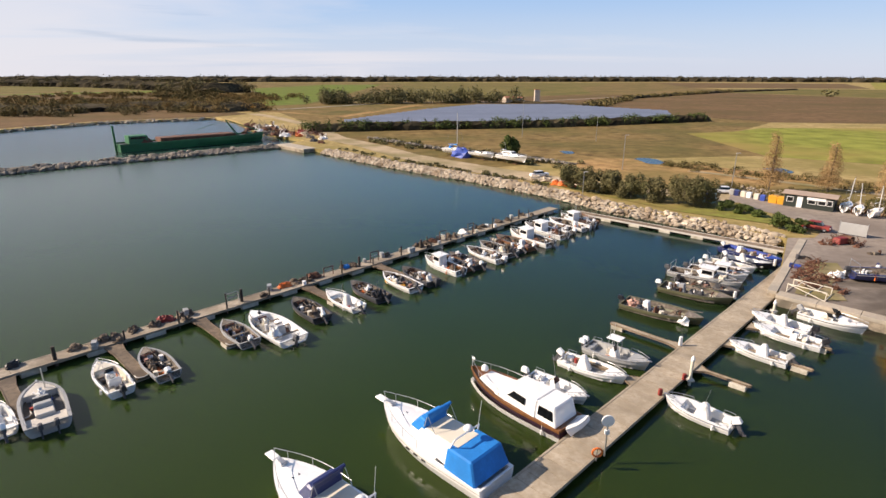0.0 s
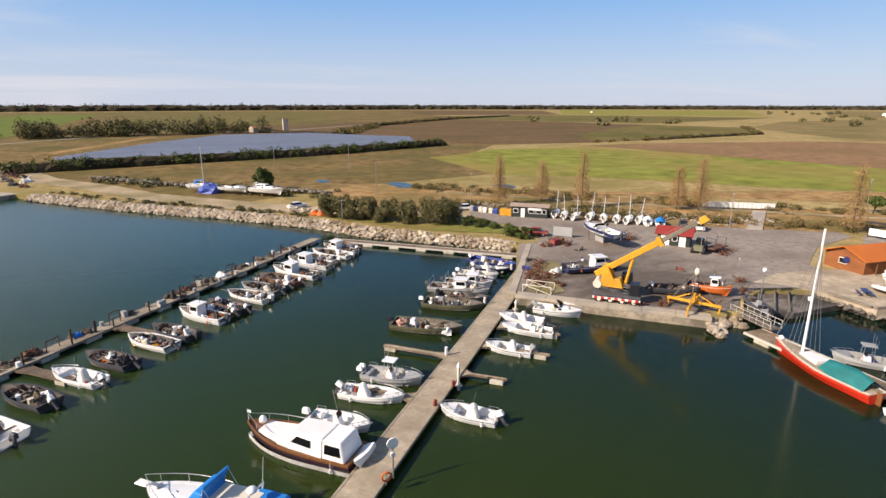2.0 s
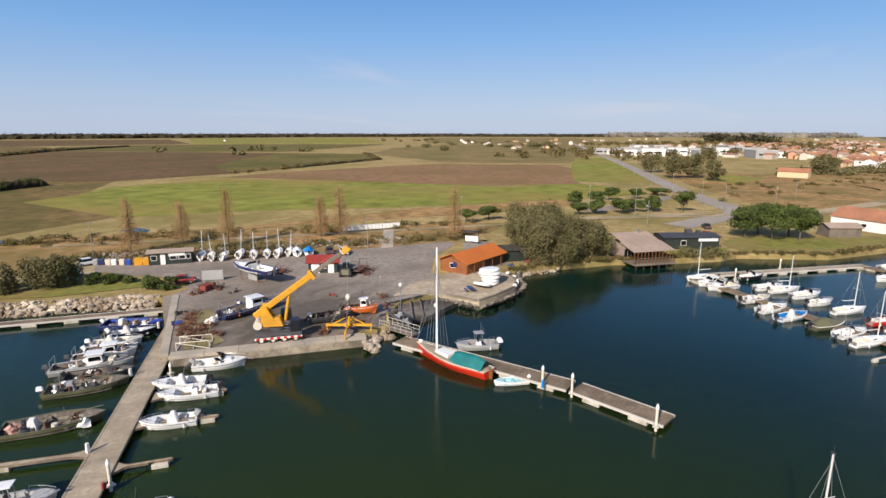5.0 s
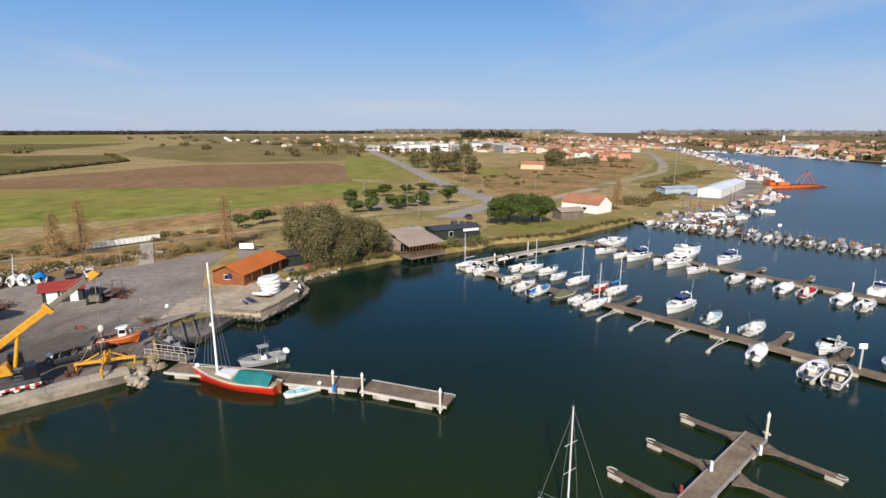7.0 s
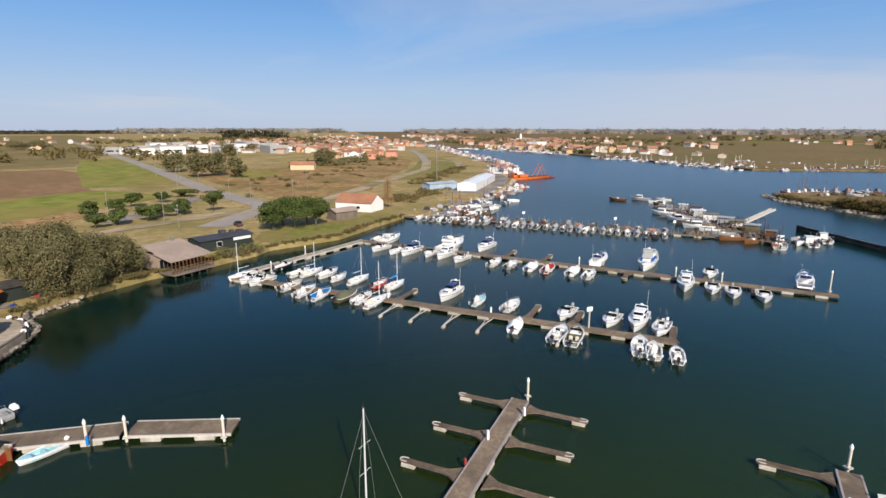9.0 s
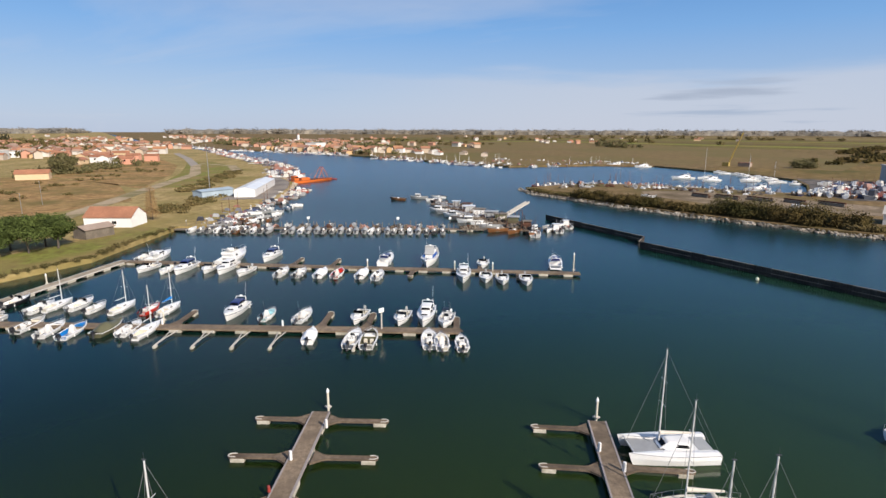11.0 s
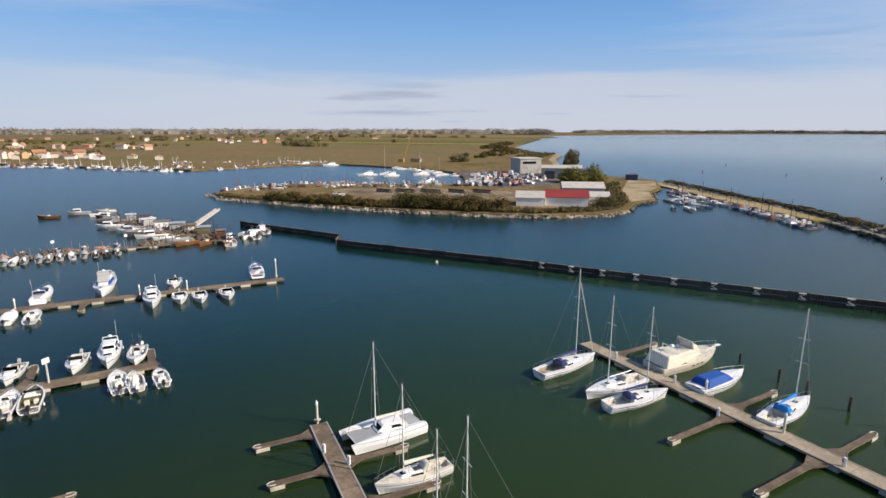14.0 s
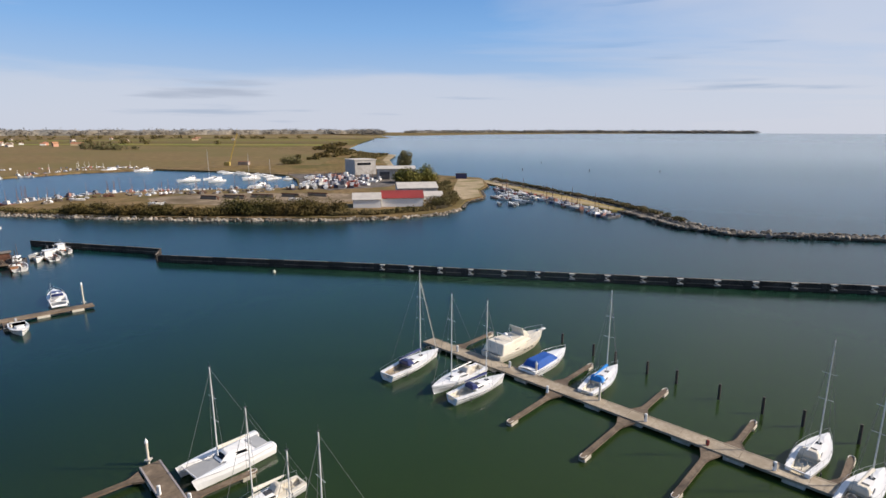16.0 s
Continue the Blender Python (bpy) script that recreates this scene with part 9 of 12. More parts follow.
# ---- the mobile crane ----
def mobile_crane():
    root, tip = Vector((47.8, 52.7, 4.5)), Vector((55.0, 43.7, 12.6))
    a = math.atan2(tip.y - root.y, tip.x - root.x)
    rise = math.atan2(tip.z - root.z, (tip - root).xy.length)
    t = thing("mobile_crane", at2(0, 0, 0), "yellow mobile crane with its telescopic boom raised", "crane")
    o = Vector((49.3, 50.9, GZ))
    R, B = Matrix.Rotation(radians(-46), 3, 'Z'), Matrix.Rotation(a, 3, 'Z')
    C = o + Vector((-.9, -1.0, 0))
    bm = bmesh.new(); bm_box(bm, C + Vector((0, 0, .95)), (5.8, 2.2, .5), rot=R); bevelled(bm, .05); part("carrier", bm, M["dgrey"], t, "dark carrier deck")
    for k in (-2.1, -.7, .7, 2.1):
        for s in (1, -1):
            p = C + R @ Vector((k, s * 1.0, .5))
            q = R @ Vector((0, .18, 0))
            bm = bmesh.new(); bm_rod(bm, p - q, p + q, .5, n=14)
            w = part("wheel", bm, M["tyre"], t)
            bm = bmesh.new(); bm_rod(bm, p - q * 1.1, p + q * 1.1, .24, n=10); part("rim", bm, M["cream"], w)
    bm = bmesh.new(); bm_box(bm, C + R @ Vector((0, -1.25, .75)), (5.8, .05, .26), rot=R); part("warning_board", bm, M["white"], t, "white board with red stripes")
    for k in range(7):
        bm = bmesh.new(); bm_box(bm, C + R @ Vector((-2.5 + k * .83, -1.29, .75)), (.4, .05, .26), rot=R); part("warning_stripe", bm, M["red"], t)
    bm = bmesh.new(); bm_box(bm, C + R @ Vector((2.1, .2, 1.9)), (1.3, 1.8, 1.5), rot=R, taper=(.9, .95)); bevelled(bm, .06); part("road_cab", bm, M["black"], t)
    bm = bmesh.new(); bm_rod(bm, o + Vector((0, 0, 1.1)), o + Vector((0, 0, 1.5)), 1.1, n=16); part("slewing_ring", bm, M["dgrey"], t)
    bm = bmesh.new(); bm_box(bm, o + B @ Vector((-.6, 0, 2.2)), (2.9, 1.7, 1.2), rot=B, taper=(.7, .9)); bevelled(bm, .08); part("turntable_house", bm, M["yellow"], t, "yellow upper structure")
    for s in (.75, -.75):
        bm = bmesh.new(); bm_box(bm, o + B @ Vector((-1.0, s, 3.2)), (2.0, .2, 2.4), rot=B, taper=(.35, 1), shear=(-.6, 0)); part("side_plate", bm, M["yellow"], t)
    bm = bmesh.new(); bm_box(bm, o + B @ Vector((1.0, 1.3, 2.6)), (1.5, .9, 1.6), rot=B, taper=(.85, .9)); bevelled(bm, .05); part("operator_cab", bm, M["glass"], t)
    bm = bmesh.new(); bm_rod(bm, o + B @ Vector((-2.4, -1.0, 1.9)), o + B @ Vector((-2.4, 1.0, 1.9)), .55, n=14); part("counterweight", bm, M["cream"], t)
    d = (tip - root).normalized()
    rot = B @ Matrix.Rotation(-rise, 3, 'Y')
    for nm, s0, s1, w, key in (("boom_base", -.6, 8.6, .75, "yellow"), ("boom_stage", 8.4, 13.2, .55, "wood_grey")):
        bm = bmesh.new(); bm_box(bm, root + d * (s0 + s1) / 2, (s1 - s0, w * .75, w), rot=rot); bevelled(bm, .05); part(nm, bm, M[key], t)
    bm = bmesh.new(); bm_box(bm, root + d * 8.5, (.5, .95, 1.2), rot=rot); part("boom_collar", bm, M["yellow"], t)
    bm = bmesh.new(); bm_box(bm, root + d * 14.0, (1.3, .7, .8), rot=rot, taper=(.6, .8)); bevelled(bm, .08); part("boom_head", bm, M["yellow"], t)
    bm = bmesh.new(); bm_rod(bm, o + B @ Vector((1.0, 0, 2.2)), root + d * 5.0, .2, n=8); part("lift_ram", bm, M["yellow"], t)
    bm = bmesh.new(); bm_rod(bm, root + Vector((0, 0, .8)), tip + d * 1.2 + Vector((0, 0, .6)), .025, n=4)
    for s in (.12, -.12):
        bm_rod(bm, tip + Vector((s, s, -.3)), Vector((55.0 + s, 43.7 + s, GZ + 3.9)), .025, n=4)
    part("hoist_rope", bm, M["rope"], t)
    for k in range(6):
        bm = bmesh.new(); bm_rod(bm, o + B @ Vector((.9, -1.2, .4 + .4 * k)), o + B @ Vector((1.5, -1.2, .4 + .4 * k)), .03, n=4); part("ladder_rung", bm, M["metal"], t)


mobile_crane()

# ---- sheds and huts ----
def gable(name, x, y, deg, w, d, h, rh, wall, roof, label, over=.4, doors=(), windows=(), plain=(), category="building", z=GZ, group="", one=False):
    """A building with a pitched roof; its ridge runs along its own x. doors, windows: side (front, back, left, right), place, sill, width, height, material."""
    t = thing(name, pose(x, y, z, 0, 0, deg), label, category, group)
    bm = bmesh.new()
    pr = [(-d / 2, 0), (d / 2, 0), (d / 2, h), (0, h + rh), (-d / 2, h)]
    a, b = [bm.verts.new((-w / 2, p, q)) for p, q in pr], [bm.verts.new((w / 2, p, q)) for p, q in pr]
    bm.faces.new(a), bm.faces.new(b[::-1])
    for i in range(5):
        bm.faces.new((a[i], a[(i + 1) % 5], b[(i + 1) % 5], b[i]))
    part("wall", bm, wall, t)
    sl = math.atan2(rh, d / 2)
    rl = math.hypot(d / 2, rh) + over
    bm = bmesh.new()
    for s in (1, -1):
        c = Vector((0, s * (rl / 2) * math.cos(sl), h + rh + .08 - (rl / 2) * math.sin(sl)))
        bm_box(bm, c, (w + 2 * over, rl, .12), rot=Euler((-s * sl, 0, 0)).to_matrix())
        if s < 0 or not one:
            part("roof", bm, roof, t)
            bm = bmesh.new()
    bm.free()
    for kind, items in (("door", doors), ("window", windows), ("dark_window", plain)):
        for side, q, sill, ww, hh, key in items:
            bm = bmesh.new()
            if side in ("front", "back"):
                s = -1 if side == "front" else 1
                bm_box(bm, (q, s * (d / 2 + .03), sill + hh / 2), (ww, .08, hh))
            else:
                s = -1 if side == "left" else 1
                bm_box(bm, (s * (w / 2 + .03), q, sill + hh / 2), (.08, ww, hh))
            o = part("window" if kind == "dark_window" else kind, bm, M["white"] if kind == "window" else M[key], t)
            if kind == "window":
                bm = bmesh.new()
                if side in ("front", "back"):
                    bm_box(bm, (q, s * (d / 2 + .07), sill + hh / 2), (ww - .16, .02, hh - .16))
                else:
                    bm_box(bm, (s * (w / 2 + .07), q, sill + hh / 2), (.02, ww - .16, hh - .16))
                part("pane", bm, M["glass"], o)
    return t


M["dark_wall"] = mat("dark_green_boards", (0.02, 0.028, 0.022), 0.7, var=0.25, scale=1.5, stretch=(1, 1, 6))
# board colour darkened for the shade under the boat shed's roof
M["wood_wall"] = mat("orange_brown_boards", (0.25, 0.085, 0.024), 0.7, var=0.2, scale=1.5, big=.3, stretch=(1, 1, 5))
# black hut with white windows
t = gable("site_hut", 69.2, 100.4, -42, 8.0, 3.4, 2.5, .35, M["dark_wall"], M["roof_brown"], "dark green wooden hut with white framed windows",
          doors=(("front", -1.4, 0.1, .9, 2.0, "white"),), windows=(("front", -3.0, 1.0, 1.1, 1.0, ""), ("front", .5, 1.0, 1.3, 1.0, ""), ("front", 2.1, 1.0, 1.3, 1.0, ""), ("front", 3.3, 1.0, .9, 1.0, "")))
box_part("banner", (1.2, -1.85, 2.0), (3.0, .05, .5), M["white"], t)
# red roofed kiosk
gable("kiosk", 79.0, 68.6, -55, 5.4, 3.6, 2.2, .9, M["dark_wall"], M["dred"], "small hut with a dull red roof and white doors", over=.5,
      doors=(("front", -1.4, .05, 1.5, 1.9, "white"), ("front", 1.5, .05, 1.1, 1.9, "white")), windows=(("front", .2, .9, .9, .9, ""),))
# orange roofed boat shed
# the black door panel stands for the shaded inside of the open front
t = gable("boat_shed", 96.0, 44.9, -10, 12.6, 6.4, 2.4, 1.3, M["wood_wall"], M["roof_orange"], "brown timber shed with a bright orange metal roof", over=.7,
          doors=(("front", 2.5, .05, 5.5, 2.1, "black"),), windows=(("left", .2, 1.0, 1.3, .9, ""),))
bm = bmesh.new(); bm_rod(bm, (-6.42, -.4, 1.7), (-6.32, -.4, 1.7), .5, n=10); part("round_sign", bm, M["navy"], t)
for k, (x, y) in enumerate(((-4.6, -3.7), (-1.6, -3.7), (1.6, -3.7), (4.6, -3.7))):
    bm = bmesh.new(); bm_rod(bm, (x, y, 0), (x, y, 2.2), .09); part("porch_post", bm, M["wood"], t)
# dark shed under the willow, blue portable hut
gable("store_shed", 106.0, 40.2, -50, 5.5, 4.0, 2.4, .7, M["dark_wall"], M["dark_timber"], "dark store shed at the foot of the willow", doors=(("left", 0, .05, 1.2, 2, "white"),))
# restaurant on stilts at the water's edge
def restaurant():
    t = thing("waterside_pavilion", pose(125.0, 17.9, GZ, 0, 0, -47.0), "timber waterside pavilion with a brown roof and veranda", "building")
    # local x along the shore, y towards the land
    box_part("platform", (0, -3.0, -.15), (13.6, 13.0, .3), M["wood_grey"], t)
    box_part("wall", (0, -1.0, 1.5), (12.0, 7.6, 2.7), M["roof_brown"], t, "brown timber wall")
    bm = bmesh.new(); bm_box(bm, (0, -6.1, 3.0), (13.6, 5.4, .14), rot=Euler((radians(12), 0, 0)).to_matrix()); part("roof", bm, M["roof_brown"], t, "lower veranda roof")
    bm = bmesh.new(); bm_box(bm, (0, -1.6, 4.1), (12.6, 5.2, .14), rot=Euler((radians(14), 0, 0)).to_matrix()); part("roof", bm, M["roof_brown"], t, "weathered upper roof")
    bm = bmesh.new(); bm_box(bm, (0, 2.9, 4.1), (12.6, 4.4, .14), rot=Euler((radians(-16), 0, 0)).to_matrix()); part("roof", bm, M["roof_brown"], t)
    for k in range(12):
        box_part("veranda_post", (-6.4 + k * 12.8 / 11, -8.6, 1.2), (.16, .16, 2.5), M["wood"], t)
    for z in (.5, 1.0):
        bm = bmesh.new(); bm_box(bm, (0, -8.6, z), (13.0, .08, .08)); part("rail", bm, M["wood_grey"], t)
    for k in range(11):
        box_part("window", (-5.8 + k * 11.6 / 10, -4.86, 1.5), (.95, .06, 1.7), M["glass"], t)
    for k in range(6):
        bm = bmesh.new(); bm_rod(bm, (-6.2 + k * 2.5, -9.2, -2.0), (-6.2 + k * 2.5, -9.2, -.2), .14); part("stilt", bm, M["pile"], t)
    box_part("chimney", (3.0, .5, 4.8), (.6, .6, 1.2), M["metal"], t)
    t.matrix_basis = pose(123.5, 19.4, GZ, 0, 0, -47.0) @ Matrix.Diagonal((.72, 1, 1, 1))


restaurant()
t = gable("dark_cafe", 138.2, 9.4, -58, 13.0, 6.0, 2.7, .5, M["dark_wall"], M["dgrey"], "low dark green wooden hut on the bank", windows=(("front", -2.0, .9, 1.3, 1.2, ""),))
box_part("sign_panel", (3.8, -3.1, 2.2), (4.6, .08, .7), M["white"], t)
box_part("roof_unit", (1.0, 1.0, 3.5), (1.4, 1.2, .9), M["dgrey"], t)
box_part("roof_unit", (3.2, .6, 3.4), (.9, .9, .7), M["dgrey"], t)
# white gabled boathouse and the brown hut beside it
gable("boathouse", 189.5, -33.0, -130, 14, 9, 3.0, 2.6, M["plaster_white"], M["roof_tile"], "white boathouse with a clay tile roof", over=.3, windows=(("front", 2, 1, 1.5, 1, ""),))
gable("brown_hut", 172.0, -24.5, -64, 8, 5, 2.6, .9, M["wood_grey"], M["roof_brown"], "brown timber hut beside the boathouse")
# white tent warehouse, blue shed, light mast
for k in range(2):
    gable("storage_hall", 243 + k * 22.6, -96.5 - k * 14.6, -33, 26, 8.8, 3.2, 1.0, M["white"], M["white"], "long white storage hall by the river", over=.1)
gable("blue_shed", 243, -80, -70, 16, 6, 3.0, .6, M["pale_blue"], M["pale_blue"], "pale blue metal shed")
t = thing("light_mast", at2(266, -86, GZ), "tall pale floodlight mast", "lamp")
bm = bmesh.new(); bm_rod(bm, (0, 0, 0), (0, 0, 19), .2, .1, n=8); part("pole", bm, M["metal"], t)
bm = bmesh.new(); bm_box(bm, (0, 0, 19), (.5, 1.6, .3)); part("lamp_head", bm, M["dgrey"], t)


# ---- yard furniture ----
def bin_box(x, y, deg, key, label, s=(1.2, 1.3, 1.4)):
    t = thing("waste_container", pose(x, y, GZ + .05, 0, 0, deg), label, "container", "waste containers")
    bm = bmesh.new(); bm_box(bm, (0, 0, s[2] / 2), s, taper=(1.1, 1.1)); bevelled(bm, .05); part("body", bm, M[key], t)
    bm = bmesh.new(); bm_box(bm, (0, 0, s[2] + .06), (s[0] * 1.15, s[1] * 1.15, .14), taper=(.8, .8)); part("lid", bm, M[key], t)


for x, y, k, l in ((65.6, 103.0, "yellow", "yellow waste container"), (64.6, 104.2, "yellow", "yellow waste container"), (63.6, 106.0, "blue_paint", "blue waste container"), (63.0, 107.2, "cream", "pale waste container"), (62.2, 108.6, "white", "white waste container"), (61.6, 109.6, "cream", "pale waste container"), (60.9, 110.8, "navy", "dark blue waste container"), (60.4, 111.8, "grey", "grey waste container")):
    bin_box(x, y, 45, k, l + " beside the hut", (1.4, 1.4, 1.35) if k == "yellow" else (.85, .85, 1.05))


def car(x, y, deg, key, label, L=4.2, z=GZ + .07):
    t = thing("car", pose(x, y, z, 0, 0, deg), label, "car", "parked cars")
    bm = bmesh.new(); bm_box(bm, (0, 0, .62), (L, 1.72, .6), taper=(.96, .93)); bevelled(bm, .12, 2); part("body", bm, M[key], t)
    bm = bmesh.new(); bm_box(bm, (-.2, 0, 1.18), (L * .58, 1.5, .56), taper=(.66, .84)); bevelled(bm, .1, 2); c = part("cabin", bm, M["glass"], t, "dark glazed cabin")
    bm = bmesh.new(); bm_box(bm, (-.2, 0, 1.47), (L * .38, 1.24, .06)); bevelled(bm, .02); part("roof", bm, M[key], c)
    for dx in (-L * .3, L * .31):
        for s in (1, -1):
            bm = bmesh.new(); bm_rod(bm, (dx, s * .66, .32), (dx, s * .88, .32), .32, n=14); w = part("wheel", bm, M["tyre"], t)
            bm = bmesh.new(); bm_rod(bm, (dx, s * .8, .32), (dx, s * .89, .32), .18, n=10); part("rim", bm, M["metal"], w)
    for s in (.6, -.6):
        box_part("headlight", (L / 2 - .08, s, .72), (.1, .34, .14), M["white"], t)
        box_part("tail_light", (-L / 2 + .08, s, .75), (.1, .3, .16), M["red"], t)


car(59.4, 112.8, -10, "white", "white hatchback parked by the embankment")
car(60.0, 84.4, -45, "dred", "dark red car beside the bush")
car(91.6, 77.8, 44, "dgrey", "dark car parked behind the kiosk")
car(92.6, 74.6, 44, "white", "white car parked behind the kiosk")
car(23.5, 132.0, 20, "white", "white van on the sandy bank", 4.8, z=GZ + .08)
car(154.0, 6.0, 80, "dred", "red car in the shade of the pines", z=GZ)
car(168.0, 6.5, 20, "dgrey", "dark car by the pines", z=GZ)
for i, (x, y) in enumerate(((205, 27), (214, 30), (222, 27), (900, 262), (930, 270), (860, 236))):
    car(x, y, 30 + 50 * i, ("white", "grey", "navy")[i % 3], "parked car beside the road", z=GZ + (.09 if i < 3 else 0))
# steel rack, hoist frame, gangway, machines
t = thing("steel_rack", pose(41.6, 57.4, GZ + .1, 0, 0, -48), "pale tubular steel cradle on the quay", "frame")
for q, s in enumerate((-1.1, 1.1)):
    bm = bmesh.new(); bm_path(bm, [(-1.9, s, 0), (-1.9, s, 1.0), (1.9, s, 1.0), (1.9, s, 0), (-1.9, s, 1.0)], .05); part("side_frame", bm, M["cream"], t)
bm = bmesh.new()
for k in range(5):
    bm_rod(bm, (-1.9 + k * .95, -1.1, 1.0 if k % 2 else .1), (-1.9 + k * .95, 1.1, 1.0 if k % 2 else .1), .05)
part("cross_bar", bm, M["cream"], t)
t = thing("boat_hoist", at2(55.0, 43.7, GZ), "yellow lifting spreader frame on steel legs", "hoist")
for a in range(4):
    q = Vector((math.cos(a * 1.57 + .5), math.sin(a * 1.57 + .5), 0))
    bm = bmesh.new(); bm_box(bm, q * 1.6 + Vector((0, 0, 1.05)), (3.0, .26, .3), rot=Matrix.Rotation(a * 1.57 + .5, 3, 'Z')); bm_rod(bm, q * 3.0 + Vector((0, 0, 1.0)), q * 2.9 + Vector((0, 0, .1)), .11, n=8)
    bm_rod(bm, q * .5 + Vector((0, 0, 2.0)), q * 2.2 + Vector((0, 0, 1.15)), .08)
    part("spreader_arm", bm, M["yellow"], t)
    bm = bmesh.new(); bm_rod(bm, q * 2.5 + Vector((0, 0, 1.2)), q * .15 + Vector((0, 0, 4.7)), .045); part("sling", bm, M["wood_grey"], t)
bm = bmesh.new(); bm_box(bm, (0, 0, 1.1), (.9, .9, .5)); bm_rod(bm, (0, 0, 1.2), (0, 0, 2.2), .2, .12, n=8); part("spreader_hub", bm, M["yellow"], t)
bm = bmesh.new(); bm_lump(bm, (0, 0, 4.9), (.36, .36, .5), 0, 10, 6, flat=False); part("hook_block", bm, M["cream"], t, smooth=True)
t = thing("gangway", pose(59.4, 38.6, 1.0, 0, 0, -100), "grey steel gangway with handrails", "gangway")
box_part("walkway", (0, 0, 0), (6.0, 1.6, .12), M["wood_grey"], t)
for s in (.8, -.8):
    bm = bmesh.new(); bm_path(bm, [(-3, s, 0), (-3, s, 1.0), (3, s, 1.0), (3, s, 0)], .04)
    bm_rod(bm, (-3, s, .5), (3, s, .5), .03)
    for k in range(5):
        bm_rod(bm, (-2 + k, s, 0), (-2 + k, s, 1.0), .03)
    part("handrail", bm, M["kerb"], t)
# excavator and trailers behind the kiosk
t = thing("loader", at2(78.0, 62.4, GZ, 30), "old yellow brown wheel loader", "loader")
bm = bmesh.new(); bm_box(bm, (0, 0, 1.0), (2.8, 1.7, 1.0), taper=(.85, .9)); bevelled(bm, .08); part("body", bm, M["olive"], t)
bm = bmesh.new(); bm_box(bm, (.2, 0, 2.0), (1.2, 1.3, 1.1), taper=(.85, .9)); bevelled(bm, .05); part("cab", bm, M["glass"], t)
bm = bmesh.new(); bm_box(bm, (1.9, 0, .6), (.8, 2.0, .8), taper=(.6, 1)); part("bucket", bm, M["yellow"], t)
for dx in (-.9, .9):
    for s in (.9, -.9):
        bm = bmesh.new(); bm_rod(bm, (dx, s - .2, .6), (dx, s + .2, .6), .6, n=12); part("wheel", bm, M["tyre"], t)
t = thing("flat_trailer", at2(81.4, 61.8, GZ, 10), "rusty flat trailer with steel racks", "trailer")
box_part("bed", (0, 0, .8), (4.5, 1.9, .15), M["rust"], t)
bm = bmesh.new(); bm_path(bm, [(-2, -.8, .9), (-2, -.8, 2.6), (-2, .8, 2.6), (-2, .8, .9)], .06); bm_path(bm, [(1.5, -.8, .9), (1.5, -.8, 2.4), (1.5, .8, 2.4), (1.5, .8, .9)], .06); part("rack", bm, M["dgrey"], t)
for s in (.95, -.95):
    bm = bmesh.new(); bm_rod(bm, (0, s - .12, .42), (0, s + .12, .42), .42, n=12); part("wheel", bm, M["tyre"], t)
t = thing("steel_gate", at2(63.6, 81.2, GZ, -48), "grey sheet metal gate panel on posts", "gate")
box_part("panel", (0, 0, 1.1), (3.6, .08, 1.8), M["grey"], t, bevel=.02)
for s in (-1.8, 1.8):
    bm = bmesh.new(); bm_rod(bm, (s, 0, 0), (s, 0, 2.2), .07); part("post", bm, M["metal"], t)
t = thing("red_winch", at2(58.8, 77.0, GZ, 20), "rusty red winch and steel gear", "winch")
bm = bmesh.new(); bm_box(bm, (0, 0, .6), (2.2, 1.3, .9), taper=(.8, .8)); bevelled(bm, .1); part("housing", bm, M["dred"], t)
bm = bmesh.new(); bm_rod(bm, (1.5, -.7, .7), (1.5, .7, .7), .5, n=12); part("drum", bm, M["rust"], t)
# heaps of scrap and gear
grnd = random.Random(31)
for x, y, s in ((45.0, 60.5, 1.0), (47.2, 61.8, .9), (44.2, 63.2, .8), (43.0, 58.8, .7), (60.5, 76.0, .9), (72.6, 75.4, 1.3), (74.0, 74.2, 1.0), (52.6, 46.2, .8), (54.6, 46.8, .7), (49.6, 47.4, .7), (66.2, 45.2, .7), (70.0, 48.6, .8), (58.2, 43.6, .8), (80.6, 59.6, .7), (83.6, 60.4, .6), (44.0, 61.6, 1.0), (46.0, 64.0, 1.0), (47.6, 66.0, .9), (49.0, 67.6, .8), (45.4, 58.2, .8), (43.2, 60.2, .9), (59.6, 78.6, .9), (56.6, 76.4, .8)):
    bm = bmesh.new()
    for k in range(26):
        p = Vector((grnd.uniform(-1, 1) * s, grnd.uniform(-1, 1) * s, grnd.uniform(.1, .6) * s))
        if k % 9 == 0:
            bm_lump(bm, (p.x, p.y, 0), (s * .5, s * .4, s * .4), seed=grnd.random())
        else:
            q = p + Vector((grnd.uniform(-1, 1), grnd.uniform(-1, 1), grnd.uniform(0, .8))) * s
            bm_rod(bm, p, q, .03 * s + .015, n=4)
    solid("scrap_heap", bm, M["rust"], "heap of rusty steel and tackle on the yard", "scrap", "scrap heaps", kind="stuff", m=at2(x, y, GZ + .1))
